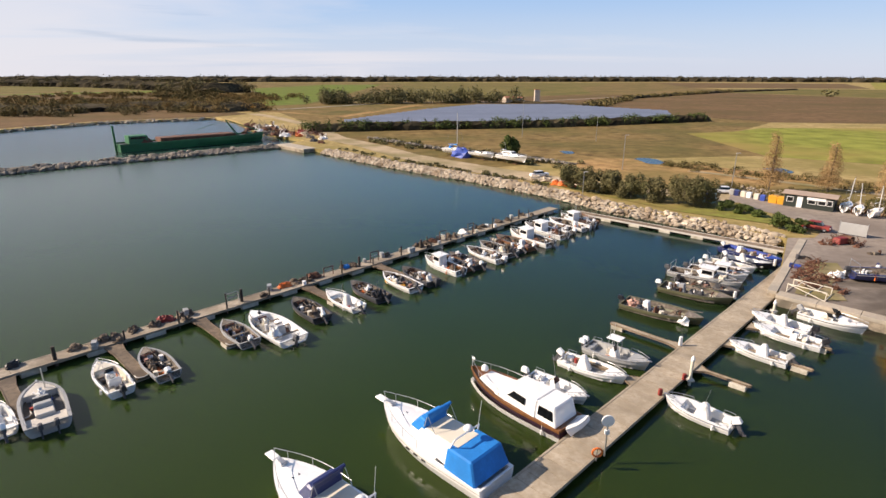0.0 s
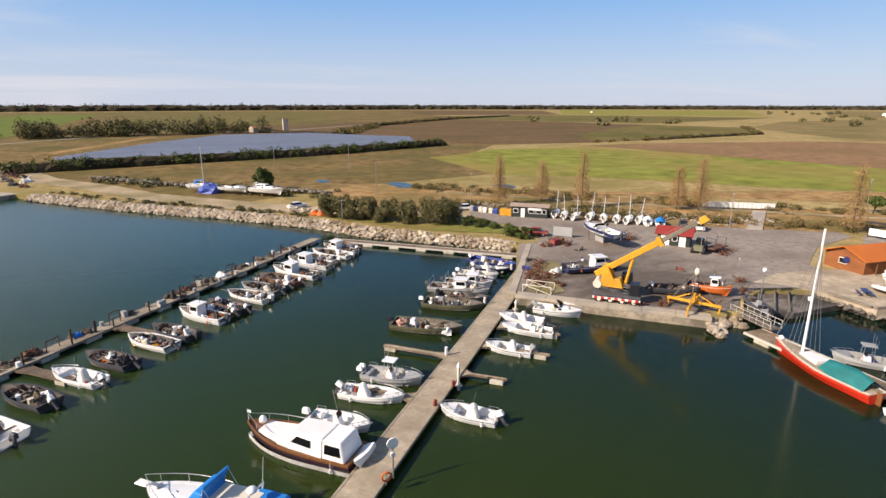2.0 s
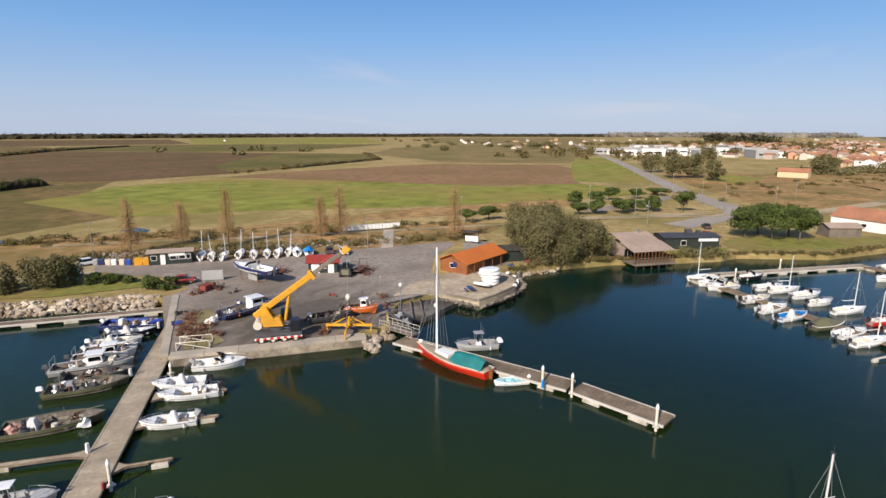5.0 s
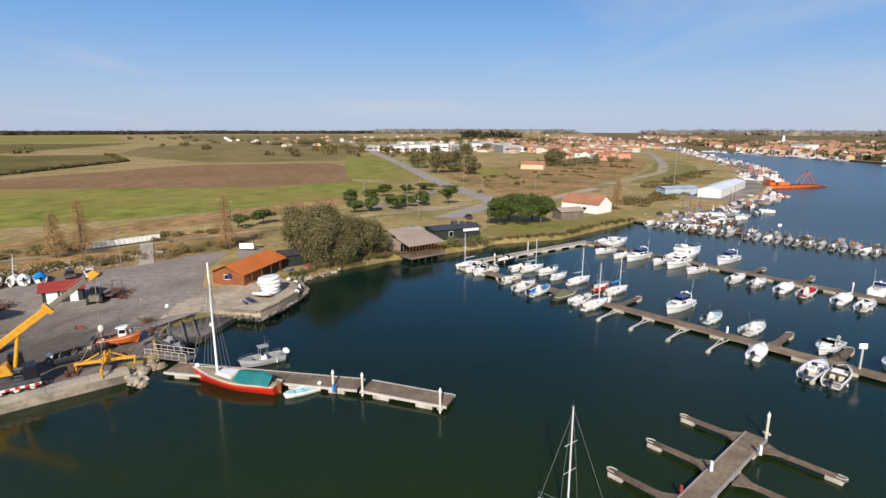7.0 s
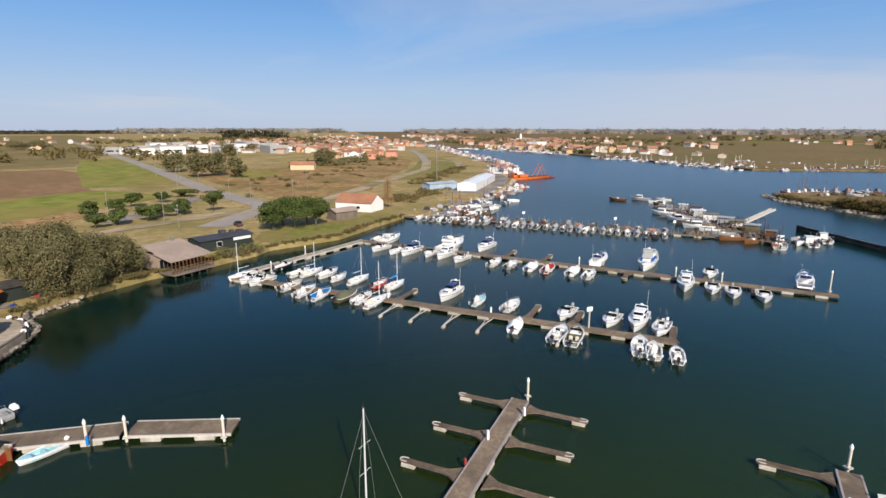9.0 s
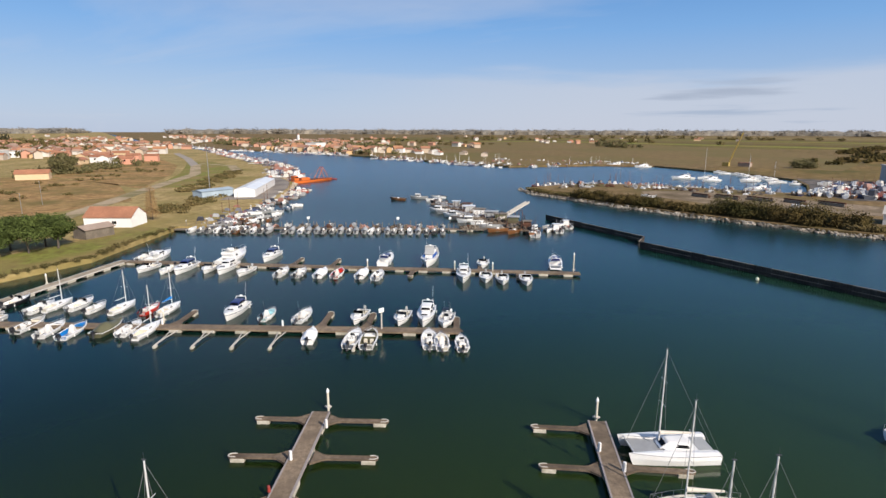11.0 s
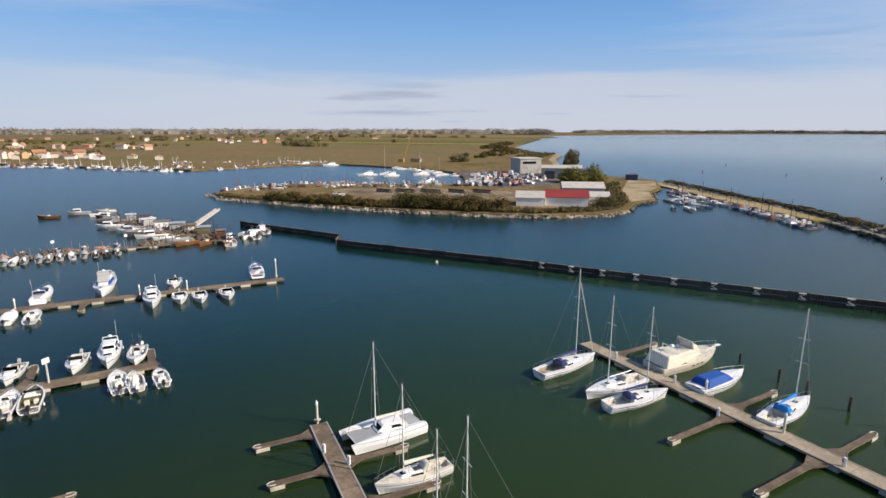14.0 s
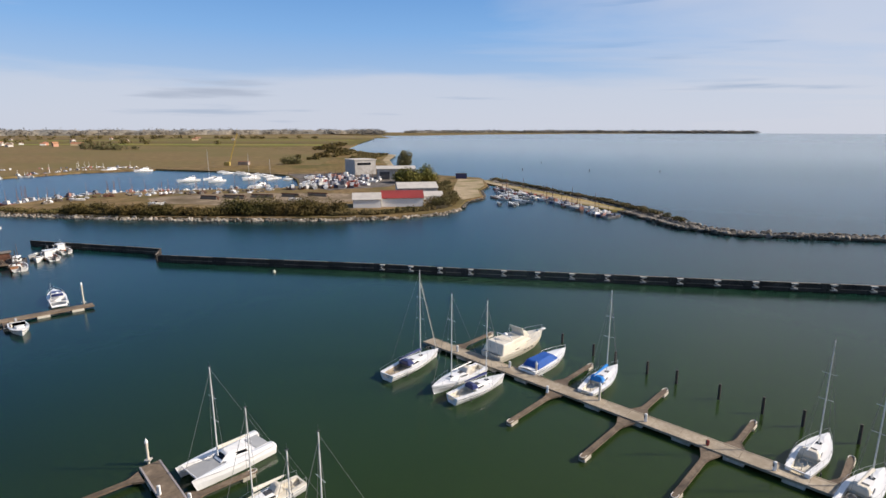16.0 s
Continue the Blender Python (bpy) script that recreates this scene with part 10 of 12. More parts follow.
# pallets of white polystyrene floats by the shed
frnd2 = random.Random(31)
for i in range(6):
    # rounded rings of white foam lying one on another, one leaning against the heap
    ring = [(math.cos(k * .449) * 2.0, math.sin(k * .449) * 1.55) for k in range(14)]
    bm = bmesh.new()
    levels = [[bm.verts.new((x * f + frnd2.uniform(-.04, .04), y * f + frnd2.uniform(-.04, .04), z)) for x, y in ring] for f, z in ((.8, .0), (.98, .1), (1.0, .3), (.95, .46), (.7, .56), (.3, .5))]
    for lo, hi in zip(levels, levels[1:]):
        for k in range(14):
            bm.faces.new((lo[k], lo[(k + 1) % 14], hi[(k + 1) % 14], hi[k]))
    bm.faces.new(levels[0][::-1]), bm.faces.new(levels[-1])
    m = pose(85.8 + frnd2.uniform(-.2, .2), 36.6 + frnd2.uniform(-.2, .2), GZ + .13 + .56 * i, frnd2.uniform(-3, 3), frnd2.uniform(-3, 3), 37 * i) if i < 5 else pose(83.2, 37.0, GZ + .35, 14, 10, 50)
    solid("float_ring", bm, M["white"], "white rounded foam float stacked on the apron", "float", "stacked floats", m=m, smooth=True)
for i, (x, y) in enumerate(((90.6, 33.4), (89.6, 32.9), (88.5, 32.5), (87.4, 32.3), (86.3, 32.1), (91.8, 34.4), (92.8, 35.4), (93.6, 36.4))):
    bm = bmesh.new(); bm_box(bm, (0, 0, .22), (.75, .4, .44), taper=(.85, .8)); bevelled(bm, .08)
    solid("edge_fender", bm, M["white"] if i % 3 else M["black"], ("white" if i % 3 else "black") + " rubbing block on the apron edge", "block", "edge blocks", m=at2(x, y, GZ + .13, 20 * i))
t = thing("picnic_table", at2(79.6, 37.6, GZ + .13, 40), "blue grey picnic table on the apron", "table")
box_part("tabletop", (0, 0, .74), (1.8, .8, .06), M["navy"], t)
for s in (.75, -.75):
    box_part("bench", (0, s, .44), (1.8, .3, .05), M["navy"], t)
for s in (.6, -.6):
    bm = bmesh.new(); bm_rod(bm, (s, -.8, 0), (s, .2, .74), .04); bm_rod(bm, (s, .8, 0), (s, -.2, .74), .04); part("leg_frame", bm, M["dgrey"], t)
# floodlight posts of the yard
for x, y, h in ((66.0, 42.6, 4.0), (76.4, 53.6, 1.4)):
    t = thing("yard_lamp", at2(x, y, GZ), "pale yard lamp post with a round white head", "lamp", "yard lamps")
    bm = bmesh.new(); bm_rod(bm, (0, 0, 0), (0, 0, h), .07, n=8); part("post", bm, M["metal"], t)
    bm = bmesh.new(); bm_lump(bm, (0, 0, h), (.07 * h, .07 * h, .08 * h), 0, 12, 6, flat=False); part("globe", bm, M["white"], t, smooth=True)
# street lamps
for x, y, h in ((100, 73.6, 7), (62.6, 116.5, 8), (47.3, 143.1, 9), (31.9, 222.4, 14), (181.8, 28.1, 9), (220.2, 11.1, 9), (204.8, 3.2, 9), (318, 40, 9), (222.7, -12.3, 8), (259, -20.8, 9), (141, 70, 8), (248, 24, 9), (290, 38, 9), (360, 58, 9), (420, 76, 9), (166, 22, 7), (195, 46, 8), (29.4, 112.6, 4.6), (57.2, 206, 9)):
    t = thing("street_lamp", at2(x, y, GZ), "slender grey street lamp on a tall pole", "lamp", "street lamps")
    bm = bmesh.new(); bm_rod(bm, (0, 0, 0), (0, 0, h), .09, .06, n=6); part("pole", bm, M["metal"], t)
    bm = bmesh.new(); bm_box(bm, (.35, 0, h), (.9, .3, .12)); part("lamp_head", bm, M["kerb"], t)
# long white footbridge railing on the embankment, steps, notice board
t = thing("white_balustrade", pose(119.8, 86.6, GZ + .2, 0, 0, -37), "long white panelled balustrade on the embankment", "fence")
for k in range(16):
    box_part("panel", (-7.6 + k * 1.01, 0, .75), (.92, .1, 1.2), M["white"], t)
box_part("rail", (0, 0, 1.45), (16.4, .22, .14), M["white"], t)
sheet("embankment_steps", [(101.6, 71.0), (103.8, 69.0), (123.0, 81.6), (121.0, 83.6)], GZ + .22, M["concrete"], "grey concrete ramp over the embankment", depth=.4, category="ramp")
t = thing("notice_board", pose(116.8, 55.0, GZ, 0, 0, -84), "white notice board under a dark roof", "sign")
box_part("board", (0, 0, 1.2), (3.4, .1, 1.3), M["white"], t)
for s in (-1.7, 1.7):
    box_part("post", (s, 0, 1.4), (.14, .14, 2.8), M["dark_timber"], t)
box_part("roof", (0, 0, 3.0), (4.2, 1.6, .14), M["dark_timber"], t)
# rocks, planks and orange floats on the bank, small digger
for i, (x, y) in enumerate(((27, 121), (28.4, 119.6), (25.6, 122.2))):
    bm = bmesh.new(); bm_lump(bm, (0, 0, 0), (1.3, .9, .9), .3, 8, 5, i)
    solid("float_heap", bm, M["orange"], "heap of faded orange floats on the bank", "floats", "float heaps", m=at2(x, y, GZ + .1))
for i, (x, y) in enumerate(((24, 126), (26.5, 124.5), (29, 124), (31, 122), (33.5, 120), (22.0, 128.5), (35.5, 119))):
    bm = bmesh.new(); bm_lump(bm, (0, 0, 0), (1.5, 1.0, .9), .35, 8, 5, i + 40)
    solid("stone_mound", bm, M["rock"], "pale stony mound on the bank", "mound", "stone mounds", m=at2(x, y, GZ + .1))

# pale blue cabin on the verge
t = thing("portable_cabin", pose(51.6, 104.4, GZ + .1, 0, 0, -42), "pale blue portable cabin beside the tamarisks", "cabin")
box_part("wall", (0, 0, 1.15), (3.0, 2.2, 2.3), M["aqua"], t, bevel=.04)
box_part("roof", (0, 0, 2.36), (3.2, 2.4, .1), M["kerb"], t)
box_part("door", (.5, -1.12, 1.0), (.8, .06, 1.9), M["blue_paint"], t)
# timbers of the slipway and kerb beams of the apron
for i, (a, b) in enumerate((((62.6, 40.4), (71.4, 46.6)), ((64.4, 39.4), (73.0, 45.4)), ((66.6, 39.0), (74.4, 44.4)))):
    bm = bmesh.new(); bm_rod(bm, (*a, .86), (*b, 1.1), .14, n=6)
    solid("slip_timber", bm, M["wood_grey"], "worn timber rail on the wet slipway", "timber", "slipway timbers")
for i, (a, b) in enumerate((((75.3, 34.0), (79.5, 32.8)), ((79.7, 32.8), (85.6, 32.0)), ((86.0, 32.0), (89.2, 32.8)), ((89.6, 33.0), (92.8, 35.4)), ((75.3, 34.4), (75.8, 40.0)))):
    a, b = Vector(a), Vector(b)
    bm = bmesh.new(); bm_box(bm, (0, 0, .16), ((b - a).length - .1, .34, .32)); bevelled(bm, .04)
    solid("kerb_beam", bm, M["wood_grey"], "grey timber beam along the apron edge", "beam", "apron beams", m=at2(*((a + b) / 2), GZ + .12, math.degrees(math.atan2(b.y - a.y, b.x - a.x))))
for i, (x, y, s) in enumerate(((60.2, 71.8, .7), (56.4, 66.4, .6), (63.4, 63.4, .6), (66.8, 56.2, .6), (45.8, 66.2, .8), (48.8, 70.2, .8), (90.4, 40.6, .6), (92.4, 38.8, .7), (104.6, 36.4, .8), (100.4, 38.4, .6))):
    t = thing("tackle", at2(x, y, GZ + .07, 37 * i), "small crates, ropes and cans on the yard", "tackle", "yard tackle")
    box_part("crate", (0, 0, .3 * s), (1.0 * s, .7 * s, .6 * s), M[("wood_grey", "white", "grey", "dred", "blue_paint")[i % 5]], t, bevel=.03)
    bm = bmesh.new(); bm_rod(bm, (.9 * s, .2, 0), (.9 * s, .2, .8 * s), .28 * s, n=10); part("drum", bm, M[("rust", "navy", "dgrey")[i % 3]], t)
    bm = bmesh.new(); bm_lump(bm, (-.8 * s, .3, 0), (.6 * s, .5 * s, .35 * s), .3, seed=i); part("rope_heap", bm, M["net"], t)

for i in range(9):
    f = i / 8
    p = Vector((85.6, 31.7)).lerp(Vector((93.4, 35.6)), f) + Vector((.1, -.25))
    bm = bmesh.new(); bm_path(bm, [(.32 * math.cos(k * math.pi / 5), 0, .32 * math.sin(k * math.pi / 5)) for k in range(11)], .12, 6)
    solid("apron_fender", bm, M["tyre"], "old black tyre hung along the apron edge", "tyre", "apron tyres", m=at2(p.x, p.y, .95, 26))
# ---- timber wall in the basin ----
def timber_wall(name, pts, h, label, bracket=7.3, both=False):
    t = thing(name, at2(0, 0, 0), label, "wall", kind="structure")
    i = 0
    for a, b in zip(pts, pts[1:]):
        a, b = Vector(a), Vector(b)
        L = (b - a).length
        n = max(1, round(L / 3.65))
        ang = math.atan2(b.y - a.y, b.x - a.x)
        R = Matrix.Rotation(ang, 3, 'Z')
        for k in range(n):
            c = a + (b - a) * ((k + .5) / n)
            bm = bmesh.new()
            w = L / n
            for q in range(7):
                bm_box(bm, ((q + .5) * w / 7 - w / 2, .04 * (q % 2), h / 2 - .5), (w / 7 - .04, .16, h + 1.0 + .12 * ((q * 37 + k * 11) % 5 - 2) / 2))
            part("plank_panel", bm, M["dark_timber"], t, at=Matrix.LocRotScale((c.x, c.y, 0), Euler((0, 0, ang)), None))
            bm = bmesh.new(); bm_box(bm, (0, -.05, h + .1), (w - .05, .34, .1)); bm_box(bm, (0, -.2, h * .45), (w - .05, .18, .12))
            part("wale", bm, M["wood_grey"] if k % 4 else M["pile"], t, at=Matrix.LocRotScale((c.x, c.y, 0), Euler((0, 0, ang)), None))
            if both and k % 2 == 0:
                bm = bmesh.new()
                bm_box(bm, (.45, -.5, h + .02), (1.2, .6, .16)); bm_box(bm, (.45, -.5, h * .36), (1.2, .5, .14))
                bm_rod(bm, (1.0, -.7, h), (0, -.4, h * .68), .11); bm_rod(bm, (0, -.4, h * .68), (1.0, -.7, h * .38), .11)
                part("brace", bm, M["kerb"], t, "pale folded steel bracket", at=Matrix.LocRotScale((c.x, c.y, 0), Euler((0, 0, ang)), None))


# braces stand on the basin side of the outer stretch
timber_wall("timber_wall", [(16, -122.0), (-4, -117.9), (-62, -108.4), (-120, -100)], 1.7, "long dark tarred timber wall standing in the water", both=True)
timber_wall("timber_wall", [(70.6, -130.2), (16, -122.0)], 1.7, "dark tarred timber wall standing in the water")
timber_wall("timber_wall", [(116, -148.5), (74.0, -138.4), (71.4, -131.0)], 1.5, "dark tarred timber wall standing in the water")
bm = bmesh.new(); bm_lump(bm, (0, 0, 0), (.35, .35, .5), 0, 12, 6, flat=False)
solid("mooring_buoy", bm, M["cream"], "small pale mooring buoy in the water", "buoy", m=at2(38.8, -120.5, .15), smooth=True)


# ---- fishermen's jetty and rafts ----
frnd = random.Random(77)
FJ0, FJ1 = Vector((177, -47.5)), Vector((112, -119.3))
fd = (FJ1 - FJ0).normalized()
fn = Vector((fd.y, -fd.x))
L = (FJ1 - FJ0).length
far_kinds = (("work", "grey", "grey", "dgrey", 5.0), ("work", "dgrey", "grey", "black", 5.0), ("covered", "grey", "grey", "black", 5.0), ("work", "grey", "dgrey", "white", 5.5), ("open", "white", "white", "black", 5.0), ("work", "wood", "wood_grey", "rust", 6.0))
for side, gap in ((1, 2.3), (-1, 6.5)):
    s = 6.0
    while s < L - 14:
        k = far_kinds[frnd.choice((0, 0, 1, 2, 2, 3, 4)) if s > 25 else frnd.choice((0, 3, 4, 5, 4))]
        p = FJ0 + fd * s + fn * side * (1.5 + k[4] / 2)
        if frnd.random() < .93:
            boat(k[0], k[1], k[2], k[3], p.x, p.y, math.degrees(math.atan2(fn.y, fn.x)) + (0 if side < 0 else 180) + frnd.uniform(-7, 7), k[4], "small grey fishing boat moored at the timber jetty", far=True)
        s += gap * frnd.uniform(.85, 1.2)
# poles along the jetty
for k in range(56):
    p = FJ0 + fd * (3 + k * (L - 4) / 56) - fn * (1.5 if k % 4 else -1.5)
    bm = bmesh.new(); bm_rod(bm, (0, 0, -1), (0, 0, frnd.uniform(1.8, 3.0)), .1, n=6)
    solid("jetty_stake", bm, M["wood_grey"], "grey wooden stake along the fishing jetty", "stake", "jetty stakes", m=at2(p.x, p.y))
for k in range(26):
    p = FJ0 + fd * frnd.uniform(20, L - 4) - fn * frnd.uniform(.3, 1.0)
    bm = bmesh.new()
    for q in range(3):
        bm_lump(bm, (frnd.uniform(-.7, .7), frnd.uniform(-.4, .4), 0), (frnd.uniform(.5, 1.0), frnd.uniform(.4, .6), frnd.uniform(.5, 1.1)), .35, 7, 4, seed=frnd.random())
    solid("fishing_net", bm, M[frnd.choice(("net", "net", "net_pink", "wood_grey", "rust"))], "brown net heaped on the fishing jetty", "net", "jetty nets", m=at2(p.x, p.y, .6, frnd.uniform(0, 180)))
for x, y in ((130, -96), (148, -76), (120, -108)):
    t = thing("lamp_board", at2(x, y, .6), "white board on a thin pole", "sign", "jetty boards")
    bm = bmesh.new(); bm_rod(bm, (0, 0, 0), (0, 0, 3.4), .07); part("pole", bm, M["metal"], t)
    box_part("board", (0, 0, 3.5), (.1, .9, .7), M["white"], t)


def raft(x, y, deg, L, W, label, shed="grey", arm=True):
    """A shellfish raft: floats, deck, shed, rollers and tackle."""
    t = thing("shellfish_raft", pose(x, y, 0, 0, 0, deg), label, "raft", "shellfish rafts")
    for s in (1, -1):
        bm = bmesh.new(); bm_box(bm, (0, s * W * .4, .3), (L, W * .16, .7), taper=(.96, 1)); bevelled(bm, .05); part("float", bm, M["dgrey"], t)
    box_part("deck", (0, 0, .72), (L, W, .14), M["deck_brown"], t)
    if shed:
        cabin_part(t, "shed", -L * .3, -L * .02, W * .6, W * .6, .79, 2.0, M[shed], front=.1, back=.05, side=.94, bevel=.04)
        box_part("shed_roof", (-L * .16, 0, 2.85), (L * .34, W * .72, .1), M[frnd.choice(("white", "rust", "grey", "wood_grey"))], t)
    bm = bmesh.new()
    for k in range(9):
        bm_lump(bm, (frnd.uniform(-.1, .46) * L, frnd.uniform(-.3, .3) * W, .79), (.8, .6, .6), seed=frnd.random())
    part("gear_heap", bm, M[frnd.choice(("net", "grey", "wood_grey"))], t, "heaped nets and ropes")["kind"] = "stuff"
    bm = bmesh.new()
    for k in range(3):
        bm_path(bm, [(L * (.05 + .18 * k), -W * .45, .79), (L * (.05 + .18 * k), -W * .45, 2.2), (L * (.05 + .18 * k), W * .45, 2.2), (L * (.05 + .18 * k), W * .45, .79)], .07)
    part("gantry", bm, M["rust"], t)
    bm = bmesh.new()
    for k in range(7):
        x0, y0 = frnd.uniform(-.5, .5) * L, frnd.choice((-.5, .5)) * W
        bm_rod(bm, (x0, y0, -1), (x0 + frnd.uniform(-.3, .3), y0, frnd.uniform(1.8, 3.6)), .08, n=5)
    part("stake_set", bm, M["pile"], t, "thin dark mooring stakes")["kind"] = "stuff"
    if arm:
        bm = bmesh.new(); bm_rod(bm, (L * .2, 0, 1.0), (L * .75, .4, 2.6), .16); bm_rod(bm, (L * .2, .5, 1.0), (L * .75, .9, 2.6), .16); part("conveyor", bm, M["metal"], t)


from_px = ((163.0, -145.0, 40, 13, 4.5, None), (157, -142, 48, 10, 4, "grey"), (150, -141, 30, 12, 5, "white"), (144, -136, 60, 13, 5, "grey"), (137, -134, 40, 14, 5, "white"), (130, -133, 35, 14, 5.5, "grey"), (124, -131, 50, 14, 5, "olive"), (117, -130, 40, 12, 5, "olive"), (112, -128, 130, 11, 5, None), (106, -127, 130, 9, 4, "rust"))
for i, (x, y, a, l, w, s) in enumerate(from_px):
    raft(x, y, a, l, w, "dark shellfish raft with sheds and tackle", s, i in (2, 5))
for x, y, a, k, l in ((190, -140, 30, "work", 7), (188, -150, 40, "house", 8), (184, -158, 35, "work", 7), (178, -150, 60, "work", 7), (170, -146, 20, "house", 8), (153, -132, 40, "house", 8), (147, -131, 60, "work", 8), (140, -128, 40, "house", 8.5), (135, -126, 70, "work", 8), (128, -124, 50, "house", 9), (122, -123, 60, "work", 7), (116, -121, 60, "work", 8), (111, -119, 80, "work", 7), (106, -121, 100, "work", 7), (103, -127, 120, "house", 7), (104, -134, 110, "open", 6), (103.5, -140, 100, "cuddy", 6.5), (101, -131, 120, "cuddy", 6), (100, -122, 120, "work", 6)):
    boat(k, *frnd.choice((("white", "white"), ("grey", "grey"), ("dgrey", "wood_grey"), ("wood", "wood_grey"), ("white", "wood_grey"))), "rust", x, y, a + frnd.uniform(-10, 10), l, "cluttered fishing boat lying against the shellfish rafts", far=True)
# long pale conveyor bridge
t = thing("conveyor_bridge", pose(124.0, -141.0, 0, 0, 0, -72), "long pale steel loading bridge over the rafts", "bridge")
bm = bmesh.new(); bm_box(bm, (0, -.6, 3.0), (24, .5, .6), rot=Euler((0, radians(-7), 0)).to_matrix()); bm_box(bm, (0, .6, 3.0), (24, .5, .6), rot=Euler((0, radians(-7), 0)).to_matrix()); bm_box(bm, (0, 0, 2.7), (24, 1.4, .1), rot=Euler((0, radians(-7), 0)).to_matrix()); part("truss", bm, M["kerb"], t)
for x in (-7, 0, 6):
    bm = bmesh.new(); bm_path(bm, [(x, -.8, -.8), (x, -.6, 2.2), (x, .6, 2.2), (x, .8, -.8)], .12); part("trestle", bm, M["rust"], t)
# timber landing before the river yard, with heaps of gear and small boats
dock("old_landing", (172, -46), (196, -72), 6.0, "old grey timber landing stage", deck="wood_grey", kerb=False)
for k in range(34):
    f = frnd.random()
    p = Vector((163, -58)).lerp(Vector((206, -98)), f) + Vector((frnd.uniform(-7, 9), frnd.uniform(-5, 5)))
    kk = far_kinds[frnd.choice((0, 1, 3, 4, 4, 5))]
    boat(*kk[:4], p.x, p.y, frnd.uniform(-60, 60) + 136, kk[4], "small fishing boat in the crowded berths by the river yard", far=True)


# ---- dredgers ----
def dredger(x, y, deg, L, B, key, label, hold="black"):
    t = thing("dredger_barge", pose(x, y, 0, 0, 0, deg), label, "ship", "dredgers")
    rows = hull_shape(L, B, 2.2, .25, stern=.9, fine=5)
    bm = bmesh.new(); bm_hull(bm, rows, 1, .95); part("hull", bm, M[key], t)
    bm = bmesh.new(); bm_deck(bm, rows, 0, .05, .2); part("deck", bm, M["dgrey"], t)
    bm = bmesh.new(); bm_rim(bm, rows, .3, .5); part("bulwark", bm, M[key], t)
    box_part("hopper", (0, 0, 3.0), (L * .5, B * .7, 1.6), M[hold], t, "dark open hopper", bevel=.1)
    cabin_part(t, "deckhouse", -L * .44, -L * .32, B * .6, B * .6, 2.4, 2.6, M["white"] if key != "green" else M["green"], front=.3, side=.94)
    pane_band(t, -L * .44, -L * .32, B * .6, B * .6, 2.4, 2.6, .6, .85, front=.3, side=.94)
    bm = bmesh.new()
    bm_path(bm, [(L * .3, -1.2, 2.6), (L * .22, 0, 8.5), (L * .3, 1.2, 2.6)], .2); bm_rod(bm, (L * .22, 0, 8.5), (L * .46, 0, 4.0), .18); bm_rod(bm, (L * .22, 0, 8.5), (-L * .1, 0, 4.0), .05)
    part("a_frame", bm, M[key], t)
    bm = bmesh.new(); bm_rod(bm, (-L * .5 - .5, 0, -2), (-L * .5 - .5, 0, 8.5 if key == "green" else 4), .35, n=8); part("spud", bm, M["green"] if key == "green" else M["rust"], t)
    bm = bmesh.new()
    for k in range(14):
        bm_lump(bm, (frnd.uniform(-.45, .45) * L, frnd.uniform(-.3, .3) * B, 2.3), (1.4, 1.0, 1.4), seed=frnd.random())
    part("deck_gear", bm, M["rust"], t, "heaped deck gear")


dredger(-90.5, 202.5, 43, 52, 9, "green", "long green dredger barge beside the breakwater", hold="rust")
def suction_dredger():
    L, B = 30.0, 7.0
    t = thing("suction_dredger", pose(291, -152, 0, 0, 0, -80), "bright orange low dredger moored in the river", "ship", "dredgers")
    rows = hull_shape(L, B, 1.3, .2, stern=.9, fine=5)
    bm = bmesh.new(); bm_hull(bm, rows, 1, .95); part("hull", bm, M["orange"], t)
    bm = bmesh.new(); bm_deck(bm, rows, 0, .05, .1); part("deck", bm, M["rust"], t)
    cabin_part(t, "deckhouse", -L * .44, -L * .34, 3.6, 3.4, 1.4, 2.6, M["orange"], front=.3, side=.94)
    pane_band(t, -L * .44, -L * .34, 3.6, 3.4, 1.4, 2.6, .55, .85, front=.3, side=.94)
    box_part("engine_house", (-L * .18, 0, 2.0), (6, 3.4, 1.4), M["orange"], t, bevel=.08)
    for s in (2.0, -2.0):
        bm = bmesh.new(); bm_path(bm, [(L * .1, s, 1.3), (L * .24, s * .7, 8.0), (L * .36, s, 1.3)], .16); part("a_frame", bm, M["orange"], t)
    bm = bmesh.new(); bm_rod(bm, (L * .24, 1.4, 8.0), (L * .24, -1.4, 8.0), .2); bm_rod(bm, (L * .24, 0, 8.0), (-L * .1, 0, 3.0), .06); bm_rod(bm, (L * .24, 0, 8.0), (L * .54, 0, 1.0), .06); part("cross_beam", bm, M["dred"], t)
    bm = bmesh.new(); bm_rod(bm, (L * .2, 0, 1.6), (L * .62, 0, .2), .4, n=8); part("suction_pipe", bm, M["dred"], t)
    bm = bmesh.new(); bm_rod(bm, (-L * .5 - .5, 0, -2), (-L * .5 - .5, 0, 6), .25, n=8); part("spud", bm, M["rust"], t)


suction_dredger()
